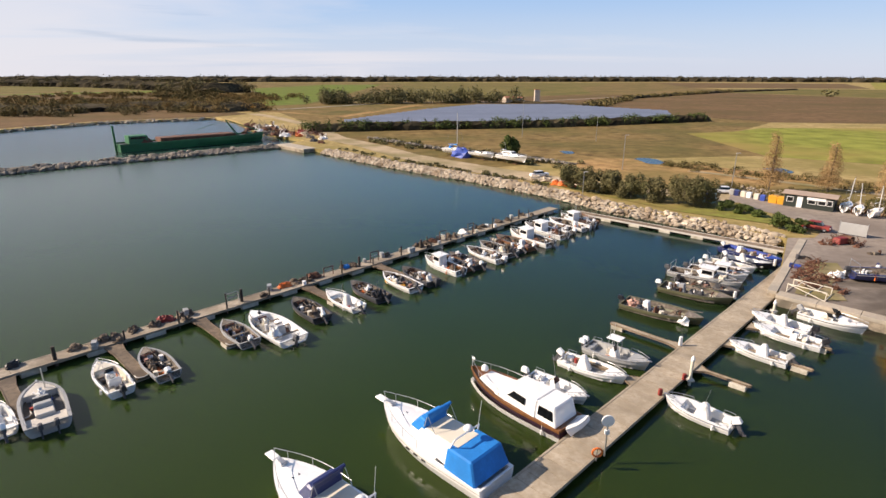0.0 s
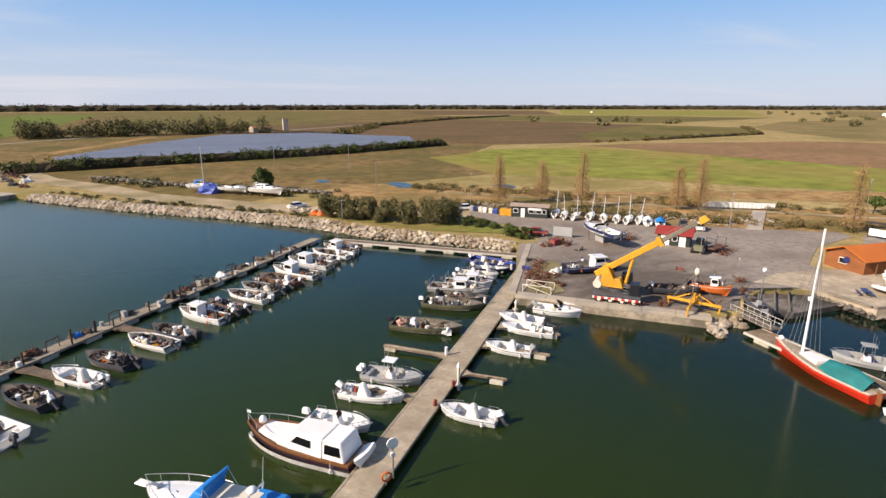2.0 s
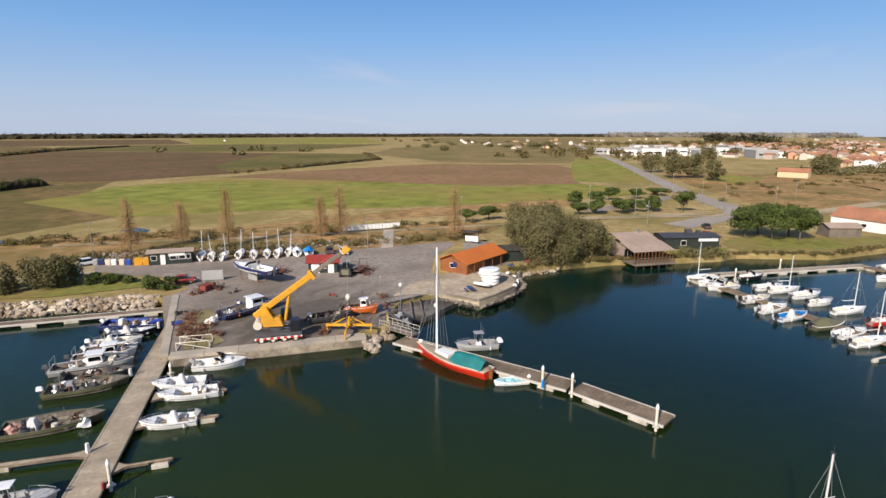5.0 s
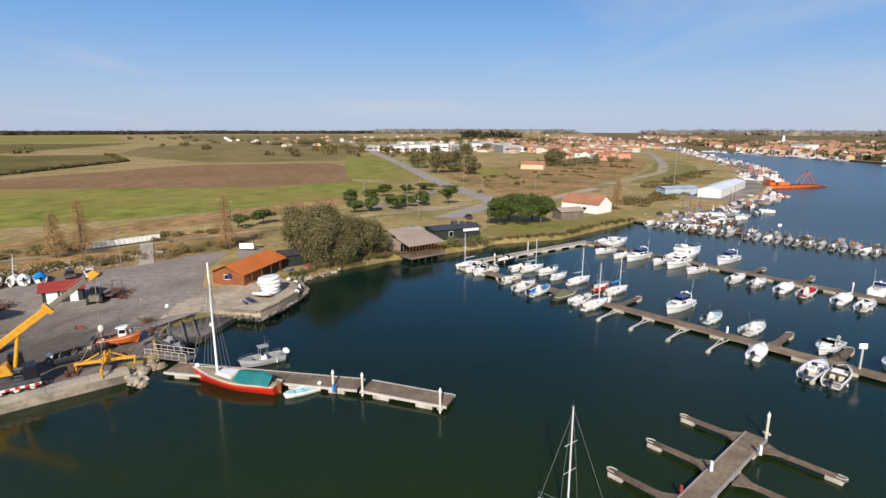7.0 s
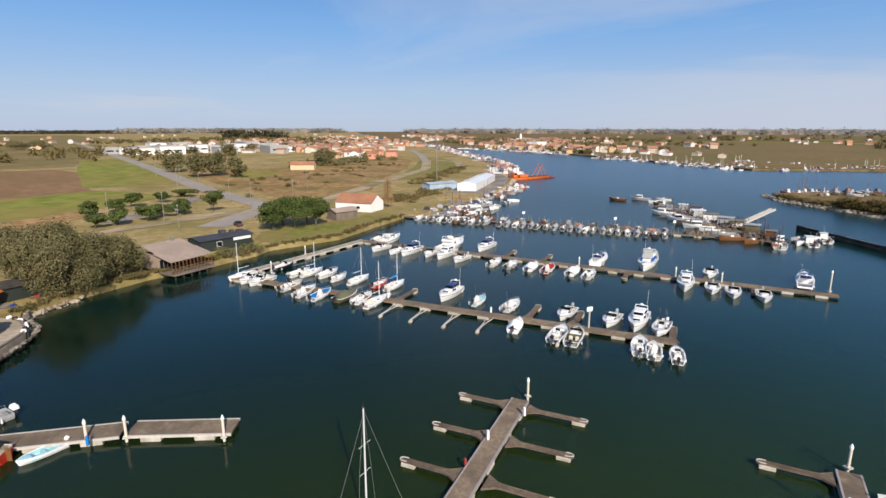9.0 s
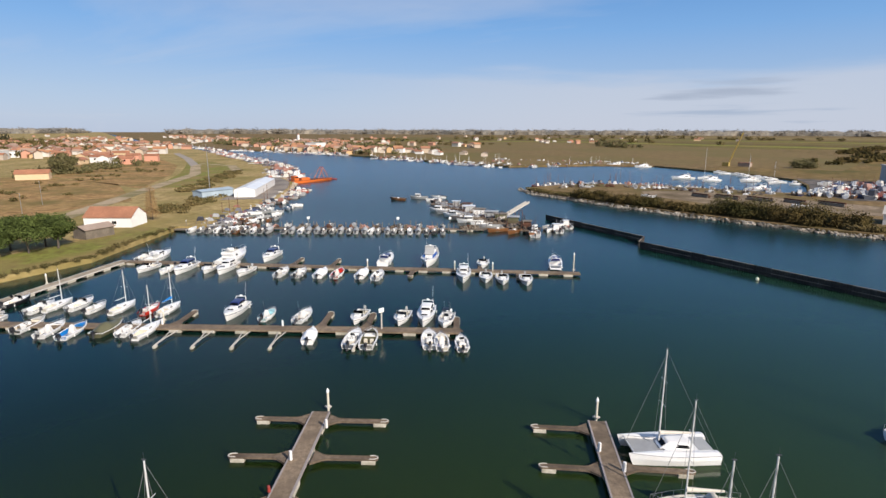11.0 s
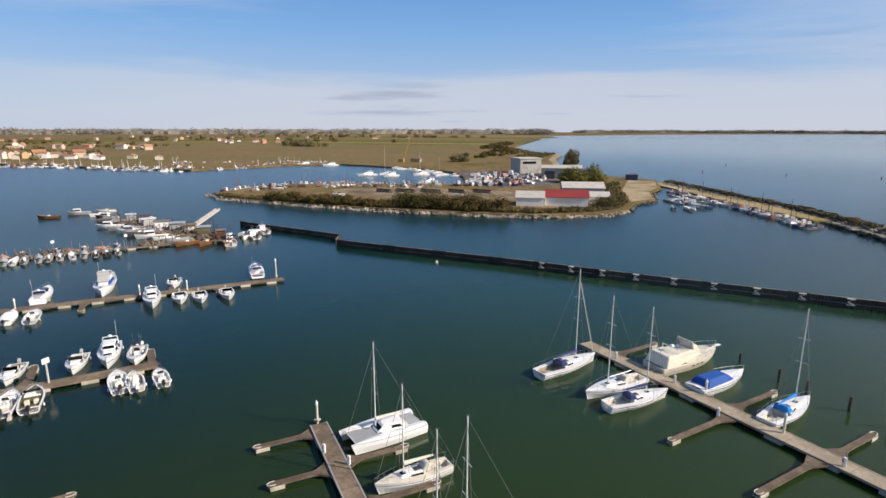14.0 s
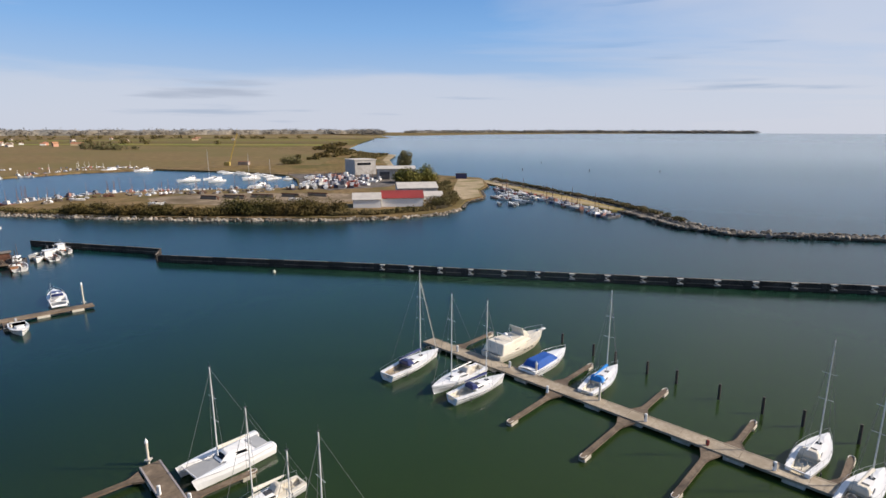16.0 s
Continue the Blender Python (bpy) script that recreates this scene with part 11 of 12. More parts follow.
# machines and spoil on the landing by the green barge
for i, (x, y, s, k) in enumerate(((-66, 232, 2.2, "rust"), (-70, 240, 2.0, "rock"), (-62, 228, 1.8, "rust"), (-58, 222, 1.5, "orange"), (-76, 248, 2.4, "rust"), (-84, 258, 2.4, "rock"), (-54, 232, 1.6, "rust"), (-80, 240, 1.6, "white"), (-48, 205, 1.2, "dgrey"), (-44, 200, 1.0, "rust"), (-92, 266, 2.0, "rust"), (-64, 222, 1.8, "white"), (-72, 230, 2.0, "wood_grey"), (-60, 236, 1.8, "dred"), (-52, 216, 1.4, "wood_grey"), (-68, 226, 1.6, "rust"), (-56, 226, 1.6, "rock"), (-78, 252, 2.2, "white"), (-86, 248, 2.0, "rust"), (-50, 226, 1.4, "rust"), (-46, 212, 1.3, "white"))):
    bm = bmesh.new()
    for q in range(4):
        bm_lump(bm, (frnd.uniform(-1, 1) * s, frnd.uniform(-1, 1) * s, 0), (s * .8, s * .7, s * .7), .35, seed=frnd.random())
    for q in range(3):
        bm_rod(bm, (frnd.uniform(-1, 1) * s, frnd.uniform(-1, 1) * s, 0), (frnd.uniform(-1, 1) * s, frnd.uniform(-1, 1) * s, s * 1.6), .12)
    solid("gear_heap", bm, M[k], "heap of rusty dredging gear on the landing", "gear", "gear heaps", kind="stuff", m=at2(x, y, GZ))
bm = bmesh.new(); bm_box(bm, (0, 0, 1.4), (3, 5, 2.8)); bevelled(bm, .05)
solid("spoil_box", bm, M["yellow"], "ochre block hut beyond the channel", "hut", m=at2(-130, 385, GZ))


# ---- houses ----
def house_proto(w, d, h, rh, wall, roof, rows, label):
    wins = []
    for side, q in (("front", 0),):
        wins.append((side, q, h * .5, 1.5, 1.4, "glass"))
    return gable("house", -3000, 3000, 0, w, d, h, rh, wall, roof, label, over=.5, plain=wins, group="houses", one=True)


M["plaster_ochre"] = mat("ochre_plaster", (0.62, 0.46, 0.28), 0.9, var=0.06, scale=0.6, big=0.1, per=0.15)
M["plaster_pink"] = mat("pink_plaster", (0.62, 0.3, 0.2), 0.9, var=0.06, scale=0.6, big=0.1, per=0.15)
HP = [(9, 7, 4.8, 1.5, "plaster", "roof_tile", 2), (16, 8, 3.6, 2.0, "plaster_ochre", "roof_tile", 2), (9, 7, 3.0, 1.5, "plaster_white", "roof_tile", 1), (11, 8, 5.0, 1.6, "plaster_pink", "roof_tile", 2), (9, 8, 5.0, 1.6, "plaster_white", "roof_tile", 2), (8, 7, 3.0, 1.4, "plaster", "roof_brown", 1)]
LBL = {"plaster": "beige house with a clay tile roof", "plaster_ochre": "ochre house with a clay tile roof", "plaster_white": "white house with a clay tile roof", "plaster_pink": "pink house with a clay tile roof"}
hrnd = random.Random(55)
protos = {}


def house(x, y, deg, k):
    m = pose(x, y, GZ, 0, 0, deg)
    if k in protos:
        return copy_thing(protos[k], m)
    w, d, h, rh, a, b, r = HP[k]
    protos[k] = house_proto(w, d, h, rh, M[a], M[b], r, LBL[a])
    protos[k].matrix_basis = m
    return protos[k]


def quarter(pts, n, spread_, deg, kinds=range(6)):
    segs = [(Vector(a), Vector(b)) for a, b in zip(pts, pts[1:])]
    for k in range(n):
        a, b = hrnd.choices(segs, [(b - a).length for a, b in segs])[0]
        p = a + (b - a) * hrnd.random()
        house(p.x + hrnd.uniform(-spread_, spread_), p.y + hrnd.uniform(-spread_, spread_), deg + hrnd.choice((0, 90, 180)) + hrnd.uniform(-12, 12), hrnd.choice(list(kinds)))


house(392, -29, 74, 1)
quarter([(520, -85), (600, -110), (700, -90)], 14, 30, -120, (0, 4, 3, 1, 5, 2))
quarter([(620, -50), (780, -60), (950, -120), (1150, -170)], 18, 50, -110)
quarter([(700, 0), (900, -20), (1200, -60), (1500, -120)], 8, 50, -100)
quarter([(660, -350), (760, -350), (900, -400), (1150, -450)], 12, 30, -60)
quarter([(560, -400), (480, -430), (420, -440)], 8, 20, -60, (0, 2, 4, 5))
quarter([(515, -860), (545, -850), (600, -1000), (850, -1080)], 14, 22, -60, (1, 3, 5, 0, 2))
quarter([(1200, -900), (900, -1300), (500, -1700), (1500, -1500)], 10, 120, 20, (1, 5, 0))
quarter([(900, 300), (1300, 700), (1800, 600), (900, 1300)], 6, 90, 20, (2, 4, 0))
quarter([(885, 286), (872, 268)], 4, 12, 20, (2, 1))


# the town itself: houses too far off to tell apart singly
def island_mat(name, cols, rough=0.9):
    m = bpy.data.materials.new(name)
    m.use_nodes = True
    nt = m.node_tree
    geo = nt.nodes.new("ShaderNodeNewGeometry")
    ramp = nt.nodes.new("ShaderNodeValToRGB")
    ramp.color_ramp.interpolation = 'CONSTANT'
    for k, c in enumerate(cols):
        e = ramp.color_ramp.elements[k] if k < 2 else ramp.color_ramp.elements.new(k / len(cols))
        e.position, e.color = k / len(cols), c + (1,)
    nt.links.new(geo.outputs["Random Per Island"], ramp.inputs[0])
    nt.links.new(ramp.outputs[0], nt.nodes["Principled BSDF"].inputs["Base Color"])
    nt.nodes["Principled BSDF"].inputs["Roughness"].default_value = rough
    return m


M["town_wall"] = island_mat("town_plaster", [(0.52, 0.45, 0.36), (0.6, 0.56, 0.5), (0.55, 0.37, 0.19), (0.5, 0.4, 0.3), (0.5, 0.27, 0.18), (0.62, 0.58, 0.52)])
M["town_roof"] = island_mat("town_roof_tiles", [(0.33, 0.16, 0.09), (0.38, 0.19, 0.11), (0.28, 0.15, 0.1), (0.36, 0.24, 0.17), (0.4, 0.2, 0.1)])
WALL_V = [([(-.5, -.5, 0), (.5, -.5, 0), (.5, .5, 0), (-.5, .5, 0), (-.5, -.5, .7), (.5, -.5, .7), (.5, .5, .7), (-.5, .5, .7), (-.5, 0, .97), (.5, 0, .97)],
           [(0, 1, 5, 4), (2, 3, 7, 6), (1, 2, 6, 9, 5), (3, 0, 4, 8, 7)])]
ROOF_V = [([(-.56, -.6, .66), (.56, -.6, .66), (.56, 0, 1), (-.56, 0, 1), (.56, .6, .66), (-.56, .6, .66), (-.56, 0, .94), (.56, 0, .94)], [(0, 1, 2, 3), (3, 2, 4, 5), (0, 6, 7, 1), (6, 5, 4, 7)])]


def town(pts, n, w, seed):
    r = random.Random(seed)
    segs = [(Vector(a), Vector(b)) for a, b in zip(pts, pts[1:])]
    out = []
    for k in range(n):
        a, b = r.choices(segs, [(b - a).length for a, b in segs])[0]
        p = a + (b - a) * r.random()
        out.append((p.x + r.uniform(-w, w), p.y + r.uniform(-w, w), GZ, r.uniform(7, 14), r.uniform(6, 9), r.choice((4.5, 5, 6, 8, 8.5)), r.choice((-.5, 1.07, .1)) + r.uniform(-.2, .2)))
    return out


spots = town([(560, -370), (700, -370), (860, -440), (1000, -560), (1200, -640)], 120, 34, 13) + town([(1150, -420), (1500, -520), (1900, -560)], 90, 80, 14) + town([(690, -20), (760, -100), (820, -60), (900, -30)], 60, 40, 11) + town([(900, 60), (1100, 20), (1300, -60)], 70, 70, 12) + town([(740, -30), (700, -110), (690, -170)], 46, 40, 1) + town([(840, -70), (1080, -150), (1060, -230), (880, -190)], 110, 60, 2) + town([(1100, -60), (1400, -200), (1800, -300)], 90, 90, 3)
spots += town([(760, -330), (720, -340), (640, -345), (590, -400), (525, -440)], 46, 12, 4) + town([(960, -370), (830, -390), (715, -405), (660, -400)], 60, 26, 5) + town([(1030, -480), (930, -520), (790, -500), (1300, -520)], 110, 60, 6)
spots += town([(660, -640), (790, -650), (930, -610), (1120, -610)], 16, 70, 7) + town([(1090, -730), (1400, -1000), (960, -1160), (580, -950)], 18, 120, 8) + town([(900, 300), (1400, 500), (2000, 300), (2400, -300)], 24, 160, 9)
scatter("town_walls", WALL_V, spots, M["town_wall"], "plastered houses of the far town", "houses")
scatter("town_roofs", ROOF_V, spots, M["town_roof"], "clay tile roofs of the far town", "roofs")
gable("farm_ruin", 62, 505, 20, 16, 8, 4, 1.5, M["plaster"], M["roof_tile"], "low pale farm building behind the solar farm")
t = thing("brick_tower", at2(84, 505, GZ), "square pale tower of the old farm", "tower")
box_part("wall", (0, 0, 5.5), (4.5, 4.5, 11), M["plaster"], t)
box_part("roof", (0, 0, 11.2), (5, 5, .4), M["roof_tile"], t)
# industrial halls by the road
irnd = random.Random(8)
for k in range(26):
    x, y = 690 + irnd.uniform(-30, 190), 150 - k * 7.2 + irnd.uniform(-6, 6)
    w, d, h = irnd.uniform(22, 44), irnd.uniform(16, 26), irnd.uniform(6, 9)
    t = thing("industrial_hall", pose(x, y, GZ, 0, 0, 20 + irnd.uniform(-6, 6)), "long white flat roofed workshop hall", "building", "workshop halls")
    box_part("wall", (0, 0, h / 2), (w, d, h), M["plaster_white"] if k % 3 else M["grey"], t)
    box_part("roof", (0, 0, h + .2), (w + .6, d + .6, .5), M["kerb"], t)
    for q in range(2):
        box_part("window", (-w * .5 - .05, (q - .5) * d * .4, h * .5), (.12, d * .3, 1.6), M["glass"], t)
    for q in range(2):
        box_part("gate", (w * (q - .5) * .5, -d / 2 - .05, 2.0), (4, .12, 4), M["grey"], t)
t = thing("white_hall", pose(676, -360, GZ, 0, 0, -60), "large plain white hall on the river bank", "building")
box_part("wall", (0, 0, 5.2), (26, 16, 10.4), M["plaster_white"], t)
box_part("roof", (0, 0, 10.6), (27, 17, .5), M["kerb"], t)
t = thing("bell_tower", at2(1050, -520, GZ), "slender white bell tower above the roofs", "tower")
box_part("shaft", (0, 0, 7), (4, 4, 14), M["plaster_white"], t)
box_part("belfry", (0, 0, 15.5), (3.6, 3.6, 3), M["plaster_white"], t)
bm = bmesh.new(); bm_rod(bm, (0, 0, 17), (0, 0, 20), 2.2, .1, n=8); part("spire", bm, M["roof_tile"], t)

# ---- the spit: sheds, boats, crane ----
gable("workshop", 32, -222.5, 8, 11, 12, 3.4, 2.0, M["plaster_white"], M["kerb"], "low white workshop with a pale roof", windows=(("front", -3, .2, 3, 2.2, ""), ("front", 2.4, 1.2, 2, 1.2, "")))
gable("workshop", 18, -227, 6, 17, 14, 3.6, 2.3, M["plaster_white"], M["dred"], "low white workshop with a red roof", windows=(("front", -5, .1, 3.4, 2.6, ""), ("front", 1, 1.2, 2.2, 1.2, ""), ("front", 5.6, 1.2, 2.2, 1.2, "")))
gable("workshop", 5.5, -236, 6, 8, 9, 3.0, 1.6, M["plaster_white"], M["kerb"], "small pale lean workshop beside the red roof", windows=(("front", 1, .2, 2.4, 2.2, ""),))
gable("workshop", 13.5, -254, 10, 18, 15, 4.8, 2.0, M["plaster_dull"], M["kerb"], "low white workshop with a pale roof")
t = thing("boat_hall", pose(32, -352, GZ, 0, 0, 6), "large grey and white boat hall", "building")
box_part("wall", (0, 0, 3.2), (24, 18, 6.4), M["plaster_dull"], t)
bm = bmesh.new(); bm_box(bm, (0, 4.8, 7.2), (25, 10, .3), rot=Matrix.Rotation(-.14, 3, "X")); part("roof", bm, M["kerb"], t)
bm = bmesh.new(); bm_box(bm, (0, -4.8, 7.2), (25, 10, .3), rot=Matrix.Rotation(.14, 3, "X")); part("roof", bm, M["kerb"], t)
box_part("gate", (7, 9.1, 2.4), (6, .2, 4.8), M["dgrey"], t)
t = thing("boat_hall", pose(60, -386, GZ, 0, 0, 34), "tall boat hall, shaded sides painted grey, with a dark window band", "building")
# grey walls and pale front panel paint the shaded and sunlit faces
box_part("wall", (0, 0, 5), (16, 16, 10), M["grey"], t)
box_part("roof", (0, 0, 10.2), (17, 17, .5), M["kerb"], t)
box_part("front", (0, 8.06, 5), (15.6, .14, 9.8), M["plaster_dull"], t)
box_part("window", (1, 8.2, 7.4), (10, .2, 1.5), M["glass"], t)
t = thing("harbour_crane", at2(186, -470, GZ), "tall yellow lattice crane behind the basin", "crane")
bm = bmesh.new()
for s in (-.8, .8):
    bm_rod(bm, (0, s, 1), (-9, s, 27), .25)
for k in range(10):
    f, g = k / 10, (k + 1) / 10
    bm_rod(bm, (-9 * f, -.8, 1 + 26 * f), (-9 * g, .8, 1 + 26 * g), .15)
part("jib", bm, M["crane_yellow"], t)
box_part("cabin", (1.5, 0, 1.6), (5, 3, 3.3), M["crane_yellow"], t, bevel=.1)
t = thing("blue_hut", at2(-10, -351, GZ), "small dark blue hut on the sand", "hut")
box_part("wall", (0, 0, 1.5), (7, 4, 3.1), M["navy"], t)
box_part("roof", (0, 0, 3.2), (7.6, 4.6, .25), M["dgrey"], t)
t = thing("field_shed", at2(176, -478, GZ), "small brown shed on the far shore", "hut")
box_part("wall", (0, 0, 1.5), (9, 5, 3), M["roof_brown"], t)
box_part("roof", (0, 0, 3.1), (9.6, 5.6, .3), M["roof_tile"], t)

KIND_FAR = (("cuddy", "white", "white", "grey", 6.0), ("open", "white", "white", "black", 5.0), ("covered", "white", "white", "black", 5.0), ("cruiser2", "white", "white", "grey", 9.0), ("work", "grey", "grey", "dgrey", 5.0), ("house", "white", "white", "grey", 7.5), ("covered", "white", "cover", "black", 5.0), ("house", "navy", "wood_grey", "grey", 8.0), ("work", "wood", "wood_grey", "rust", 6.0), ("house", "dred", "wood_grey", "grey", 9.0), ("work", "dgrey", "dgrey", "black", 6.0))


def fleet(pts, n, w, kinds, label, z=0.0, deg=None, group="far boats"):
    segs = [(Vector(a), Vector(b)) for a, b in zip(pts, pts[1:])]
    tot = sum((b - a).length for a, b in segs)
    for k in range(n):
        s = tot * (k + .5) / n
        for a, b in segs:
            if s <= (b - a).length:
                break
            s -= (b - a).length
        p = a + (b - a).normalized() * s
        kk = KIND_FAR[frnd.choice(kinds)]
        boat(*kk[:4], p.x + frnd.uniform(-w, w), p.y + frnd.uniform(-w, w), (math.degrees(math.atan2(b.y - a.y, b.x - a.x)) + 90 if deg is None else deg) + frnd.uniform(-12, 12), kk[4], label, z=z, group=group, far=True)


fleet([(100, -352), (118, -366), (140, -385), (165, -404)], 14, 4, (0, 3, 5, 3), "white boat moored in the outer basin")
for x, y, l in ((160, -338, 15), (142, -337, 12), (126, -352, 13), (104, -304, 12), (258, -420, 14), (232, -418, 14)):
    boat("cruiser", "white", "white", "white", x, y, 60, l, "large white motor yacht in the outer basin")
for x, y, l in ((152, -354, 15), (130, -364, 12.5), (112, -352, 10.5)):
    boat("sail", "white", "white", "white", x, y, 70, l, "white sailing yacht in the outer basin")
fleet([(80, -308), (66, -304), (54, -306), (46, -324), (44, -334), (66, -330), (86, -344)], 30, 5, (0, 7, 3, 5, 5, 8, 3, 4), "boat laid up ashore in the far yard", z=GZ + .27)
fleet([(84, -284), (66, -290), (48, -294)], 12, 3, (7, 5, 8, 6), "boat laid up ashore in the far yard", z=GZ + .27)
fleet([(184, -234), (172, -266), (147, -281), (116, -289), (94, -297)], 26, 2, (0, 1, 4, 8, 4), "small boat moored behind the spit", group="spit boats")
for x, y in ((119, -222), (161, -236), (66, -238)):
    boat("cuddy", "white", "white", "grey", x, y, 30, 6.0, "white boat lying on the sandy yard", z=GZ + .3)
fleet([(300, -448), (270, -440), (235, -438)], 9, 4, (3, 0, 3), "white boat by the far shore")

# the crowded berths across the river and along the town quay
M["far_hull"] = island_mat("far_boat_hulls", [(0.62, 0.61, 0.58), (0.3, 0.3, 0.3), (0.4, 0.39, 0.37), (0.06, 0.07, 0.12), (0.45, 0.45, 0.44), (0.14, 0.11, 0.08), (0.64, 0.63, 0.6)], .45)
M["far_cabin"] = island_mat("far_boat_cabins", [(0.7, 0.69, 0.66), (0.4, 0.4, 0.4), (0.2, 0.2, 0.22), (0.6, 0.57, 0.5), (0.3, 0.14, 0.1), (0.05, 0.05, 0.06)], .5)
M["far_work"] = island_mat("far_fishing_hulls", [(0.3, 0.28, 0.26), (0.12, 0.1, 0.09), (0.2, 0.12, 0.08), (0.6, 0.59, 0.56), (0.05, 0.07, 0.15), (0.32, 0.07, 0.04), (0.3, 0.3, 0.3)], .6)
FAR_HULL = [([(-.5, -.42, -.2), (.15, -.5, -.2), (.36, -.3, -.2), (.5, 0, -.2), (.36, .3, -.2), (.15, .5, -.2), (-.5, .42, -.2), (-.5, -.46, .8), (.15, -.5, .9), (.4, -.32, 1), (.54, 0, 1.08), (.4, .32, 1), (.15, .5, .9), (-.5, .46, .8), (-.1, 0, .62)],
             [(0, 1, 8, 7), (1, 2, 9, 8), (2, 3, 10, 9), (3, 4, 11, 10), (4, 5, 12, 11), (5, 6, 13, 12), (6, 0, 7, 13), (7, 8, 14), (8, 9, 14), (9, 10, 14), (10, 11, 14), (11, 12, 14), (12, 13, 14), (13, 7, 14)])]
FAR_CABIN = [([(-.2, -.3, .7), (.24, -.3, .7), (.24, .3, .7), (-.2, .3, .7), (-.16, -.24, 2.1), (.1, -.24, 2.1), (.1, .24, 2.1), (-.16, .24, 2.1)], [(4, 5, 6, 7), (0, 1, 5, 4), (1, 2, 6, 5), (2, 3, 7, 6), (3, 0, 4, 7)]),
             ([(-.4, -.36, .7), (.1, -.36, .7), (.1, .36, .7), (-.4, .36, .7), (-.3, 0, 1.5), (.0, 0, 1.4)], [(0, 1, 5, 4), (2, 3, 4, 5), (1, 2, 5), (3, 0, 4)]),
             ([(-.06, -.15, .6), (.06, -.15, .6), (.06, .15, .6), (-.06, .15, .6), (-.04, -.13, 1.7), (.03, -.13, 1.7), (.03, .13, 1.7), (-.04, .13, 1.7)], [(4, 5, 6, 7), (0, 1, 5, 4), (1, 2, 6, 5), (2, 3, 7, 6), (3, 0, 4, 7)])]
FAR_MAST = [([(-.1, -.1, 0), (.1, -.1, 0), (0, .12, 0), (-.06, -.06, 1), (.06, -.06, 1), (0, .07, 1)], [(0, 1, 4, 3), (1, 2, 5, 4), (2, 0, 3, 5), (3, 4, 5)])]


def moorings(rows, hull, label, seed, size=(4.5, 7.5), masts=.2, z=.05):
    """Rows of small boats too far off to tell apart: points, number, spread."""
    r = random.Random(seed)
    spots_, poles = [], []
    for pts, n, w in rows:
        segs = [(Vector(a), Vector(b)) for a, b in zip(pts, pts[1:])]
        for k in range(n):
            a, b = r.choices(segs, [(b - a).length for a, b in segs])[0]
            d = b - a
            p = a + d * r.random() + Vector((-d.y, d.x)).normalized() * r.uniform(-w, w)
            L = r.uniform(*size)
            spots_.append((p.x, p.y, z, L, L * .38, L * .15 + r.uniform(0, .3), math.atan2(d.y, d.x) + r.choice((1.57, -1.57)) + r.uniform(-.2, .2)))
            if r.random() < masts:
                poles.append((p.x, p.y, .5, 1, 1, r.uniform(3, 8), 0))
    scatter("far_boats", FAR_HULL, spots_, M[hull], label, "boats")
    scatter("far_cabins", FAR_CABIN, spots_, M["far_cabin"], "cabins and covers of " + label, "boats")
    scatter("far_masts", FAR_MAST, poles, M["alu"] if hull == "far_hull" else M["rust"], "thin masts of " + label, "masts")


moorings((([(300, -326), (364, -322)], 26, 3), ([(330, -350), (382, -408), (332, -414), (300, -440)], 50, 5), ([(298, -440), (246, -446)], 26, 4), ([(286, -352), (364, -342), (400, -338)], 50, 3), ([(366, -330), (452, -325), (475, -317)], 50, 6), ([(400, -342), (520, -345)], 50, 3), ([(285, -358), (283, -412)], 26, 4), ([(262, -424), (284, -412)], 16, 3), ([(300, -336), (390, -331)], 30, 2)), "far_hull", "small boats crowded along the far river bank", 91, (4, 7), .12)
moorings((([(540, -326), (650, -316), (812, -270), (1000, -284)], 110, 7), ([(560, -345), (640, -320)], 40, 6)), "far_hull", "boats moored along the town quay", 92, (5, 9), .2)
moorings((([(312, -144), (395, -180), (500, -204), (640, -228), (760, -250)], 240, 9), ([(296, -144), (340, -160), (420, -190)], 50, 5)), "far_work", "fishing boats crowded along the river quay", 93, (6, 11), .5)
moorings((([(180, -54), (200, -76), (224, -104), (254, -126)], 90, 5), ([(186, -72), (176, -60)], 24, 5)), "far_work", "small fishing boats crowded below the river yard", 97, (3.4, 5.6), .12)
moorings((([(-26, -250), (-33, -290), (-26, -300)], 20, 4), ([(-29, -296), (-43, -260), (-55, -226), (-63, -200)], 80, 2.4)), "far_work", "small boats crowded along the sea breakwater", 94, (4, 6), .25)
moorings((([(76, -292), (60, -298), (48, -300)], 20, 4), ([(80, -316), (64, -318), (48, -334)], 30, 6), ([(86, -350), (60, -350)], 20, 6)), "far_work", "boats laid up in the far boatyard", 96, (6, 11), .5, GZ + .4)
moorings((([(186, -226), (184, -242), (172, -267), (147, -281), (116, -289), (92, -298)], 90, 2.5),), "far_work", "small fishing boats behind the spit", 95, (4.5, 7), .4)
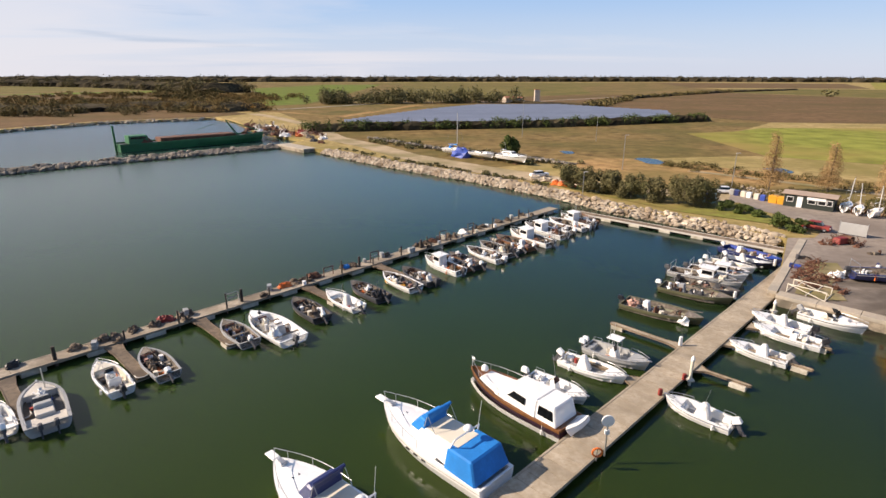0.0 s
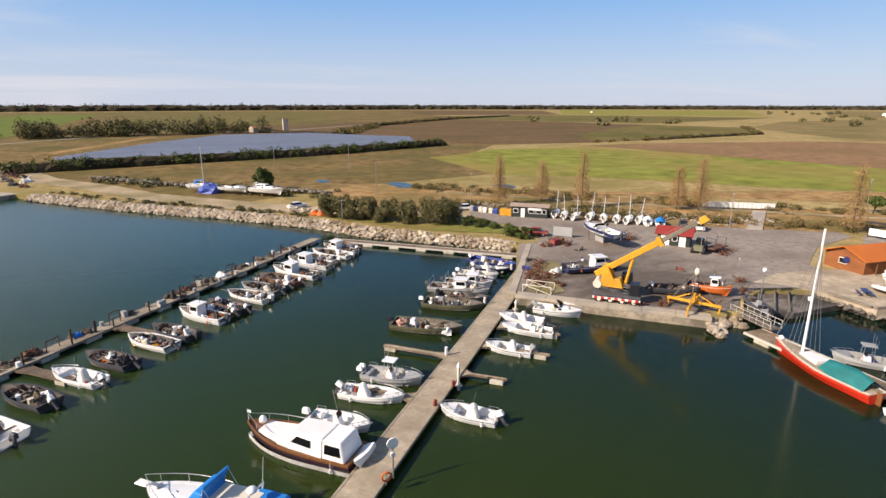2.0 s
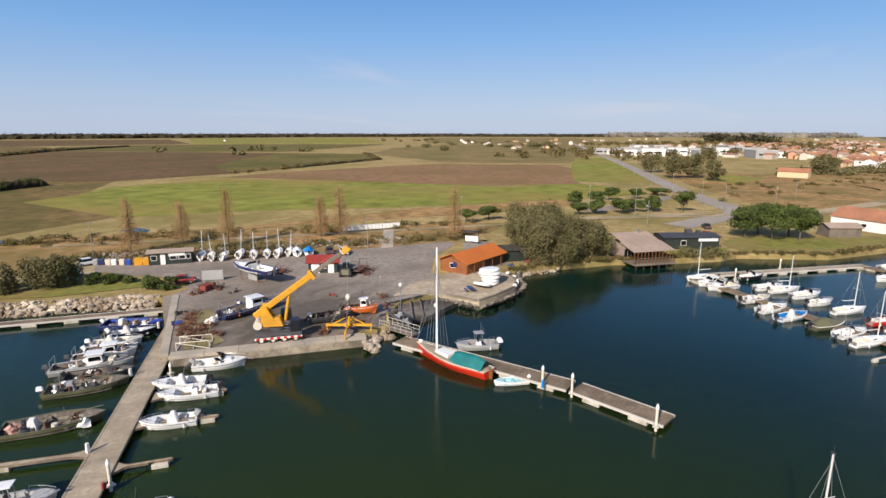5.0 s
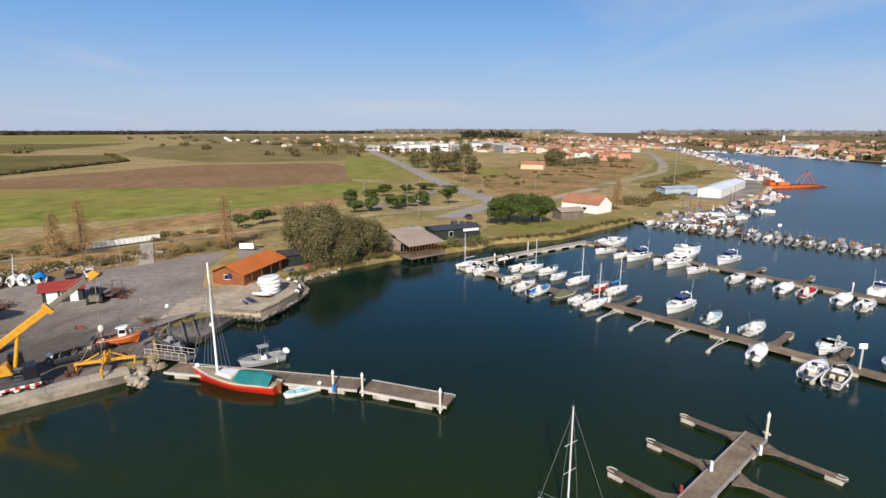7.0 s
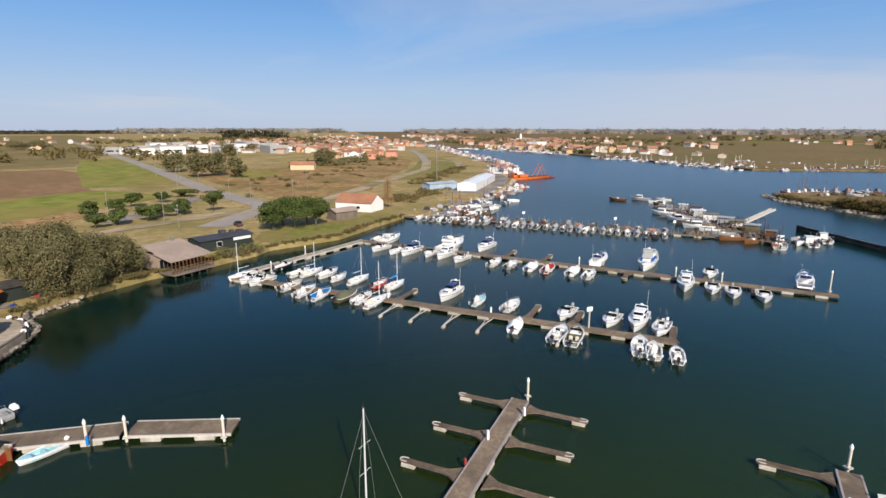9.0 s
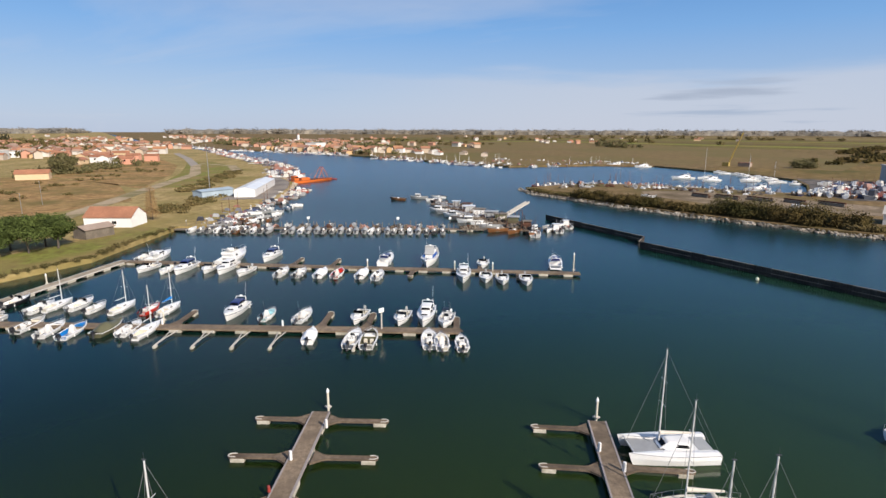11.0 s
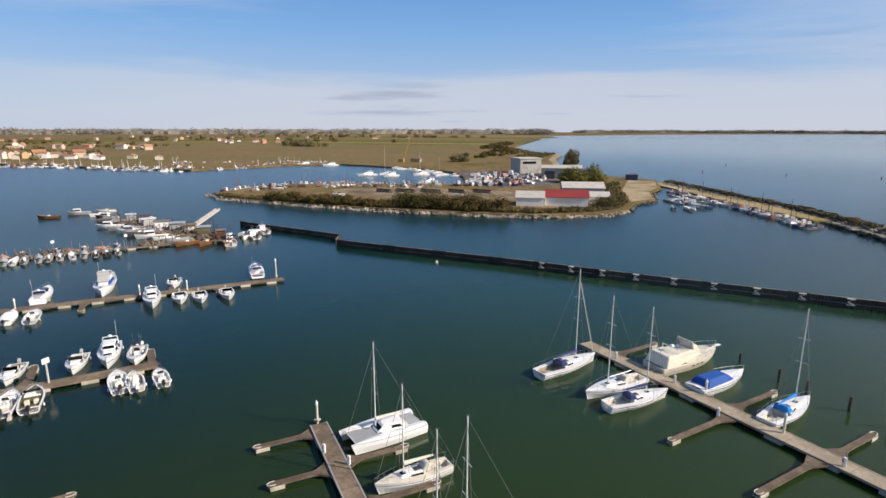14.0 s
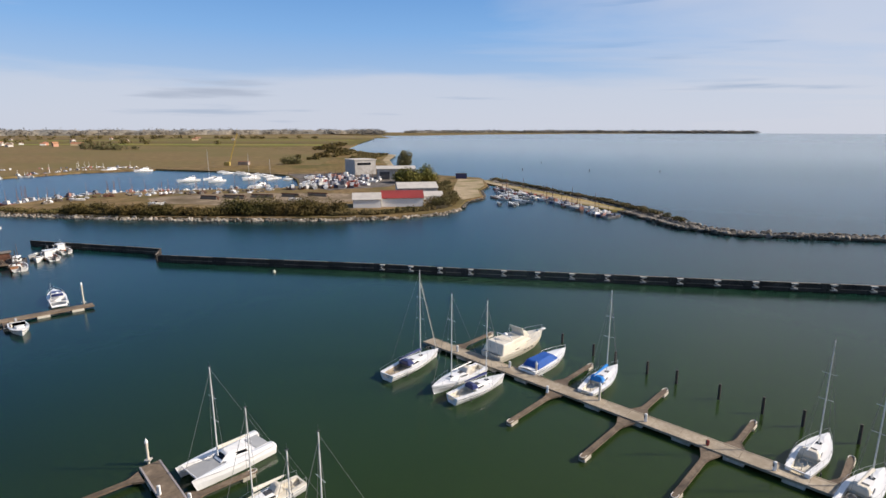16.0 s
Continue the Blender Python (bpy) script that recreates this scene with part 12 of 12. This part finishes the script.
fleet([(-22, -232), (-32, -236), (-36, -250), (-30, -270)], 14, 3, (4, 1, 0), "small boat moored at the sandy beach")
fleet([(-30, -290), (-42, -259), (-54, -224), (-62, -203)], 20, 1.2, (4, 1, 2, 4), "small boat moored along the sea breakwater", deg=-20)
for x, y in ((-60, -430), (-110, -420), (-160, -410), (-90, -520)):
    bm = bmesh.new(); bm_rod(bm, (0, 0, -1), (0, 0, 2.5), .2, n=8); bm_rod(bm, (0, 0, 1.2), (0, 0, 2.2), .5, .2, n=8)
    solid("channel_marker", bm, M["dgrey"], "dark channel marker in the open water", "buoy", "channel markers", m=at2(x, y))

# stacked timber on the spit
for x, y, l in ((106, -243, 9), (96, -246, 11), (84, -249, 11), (72, -252, 9), (60, -255, 10)):
    t = thing("timber_stack", at2(x, y, GZ + .06, -16 + frnd.uniform(-5, 5)), "low dark stack of old timber on the sandy yard", "timber stack", "timber stacks")
    for q, (py, pz) in enumerate(((-.8, .3), (-.15, .3), (.5, .3), (-.5, .85), (.2, .85), (-.15, 1.4))):
        bm = bmesh.new(); bm_rod(bm, (-l / 2 + frnd.uniform(-.4, .4), py, pz), (l / 2 + frnd.uniform(-.4, .4), py, pz), .31, n=7)
        part("log", bm, M["rust"] if q % 2 else M["wood_grey"], t)
for i in range(60):
    p = (Vector((172, -230)).lerp(Vector((160, -256)), frnd.random()) if i < 14 else Vector((160, -256)).lerp(Vector((92, -280)), frnd.random())) + Vector((frnd.uniform(-3, 3), frnd.uniform(-3, 9)))
    s = frnd.uniform(.7, 1.5)
    bm = bmesh.new()
    for q in range(3):
        bm_lump(bm, (frnd.uniform(-1, 1) * s, frnd.uniform(-1, 1) * s, 0), (s * .8, s * .6, s * .8), .35, 6, 3, seed=frnd.random())
    bm_rod(bm, (0, 0, 0), (.2, .1, s * 2.4), .08, n=5)
    solid("shore_gear", bm, M[frnd.choice(("net", "wood_grey", "white", "rust", "grey"))], "heap of fishing gear on the spit's back shore", "gear", "shore gear", m=at2(p.x, p.y, GZ))
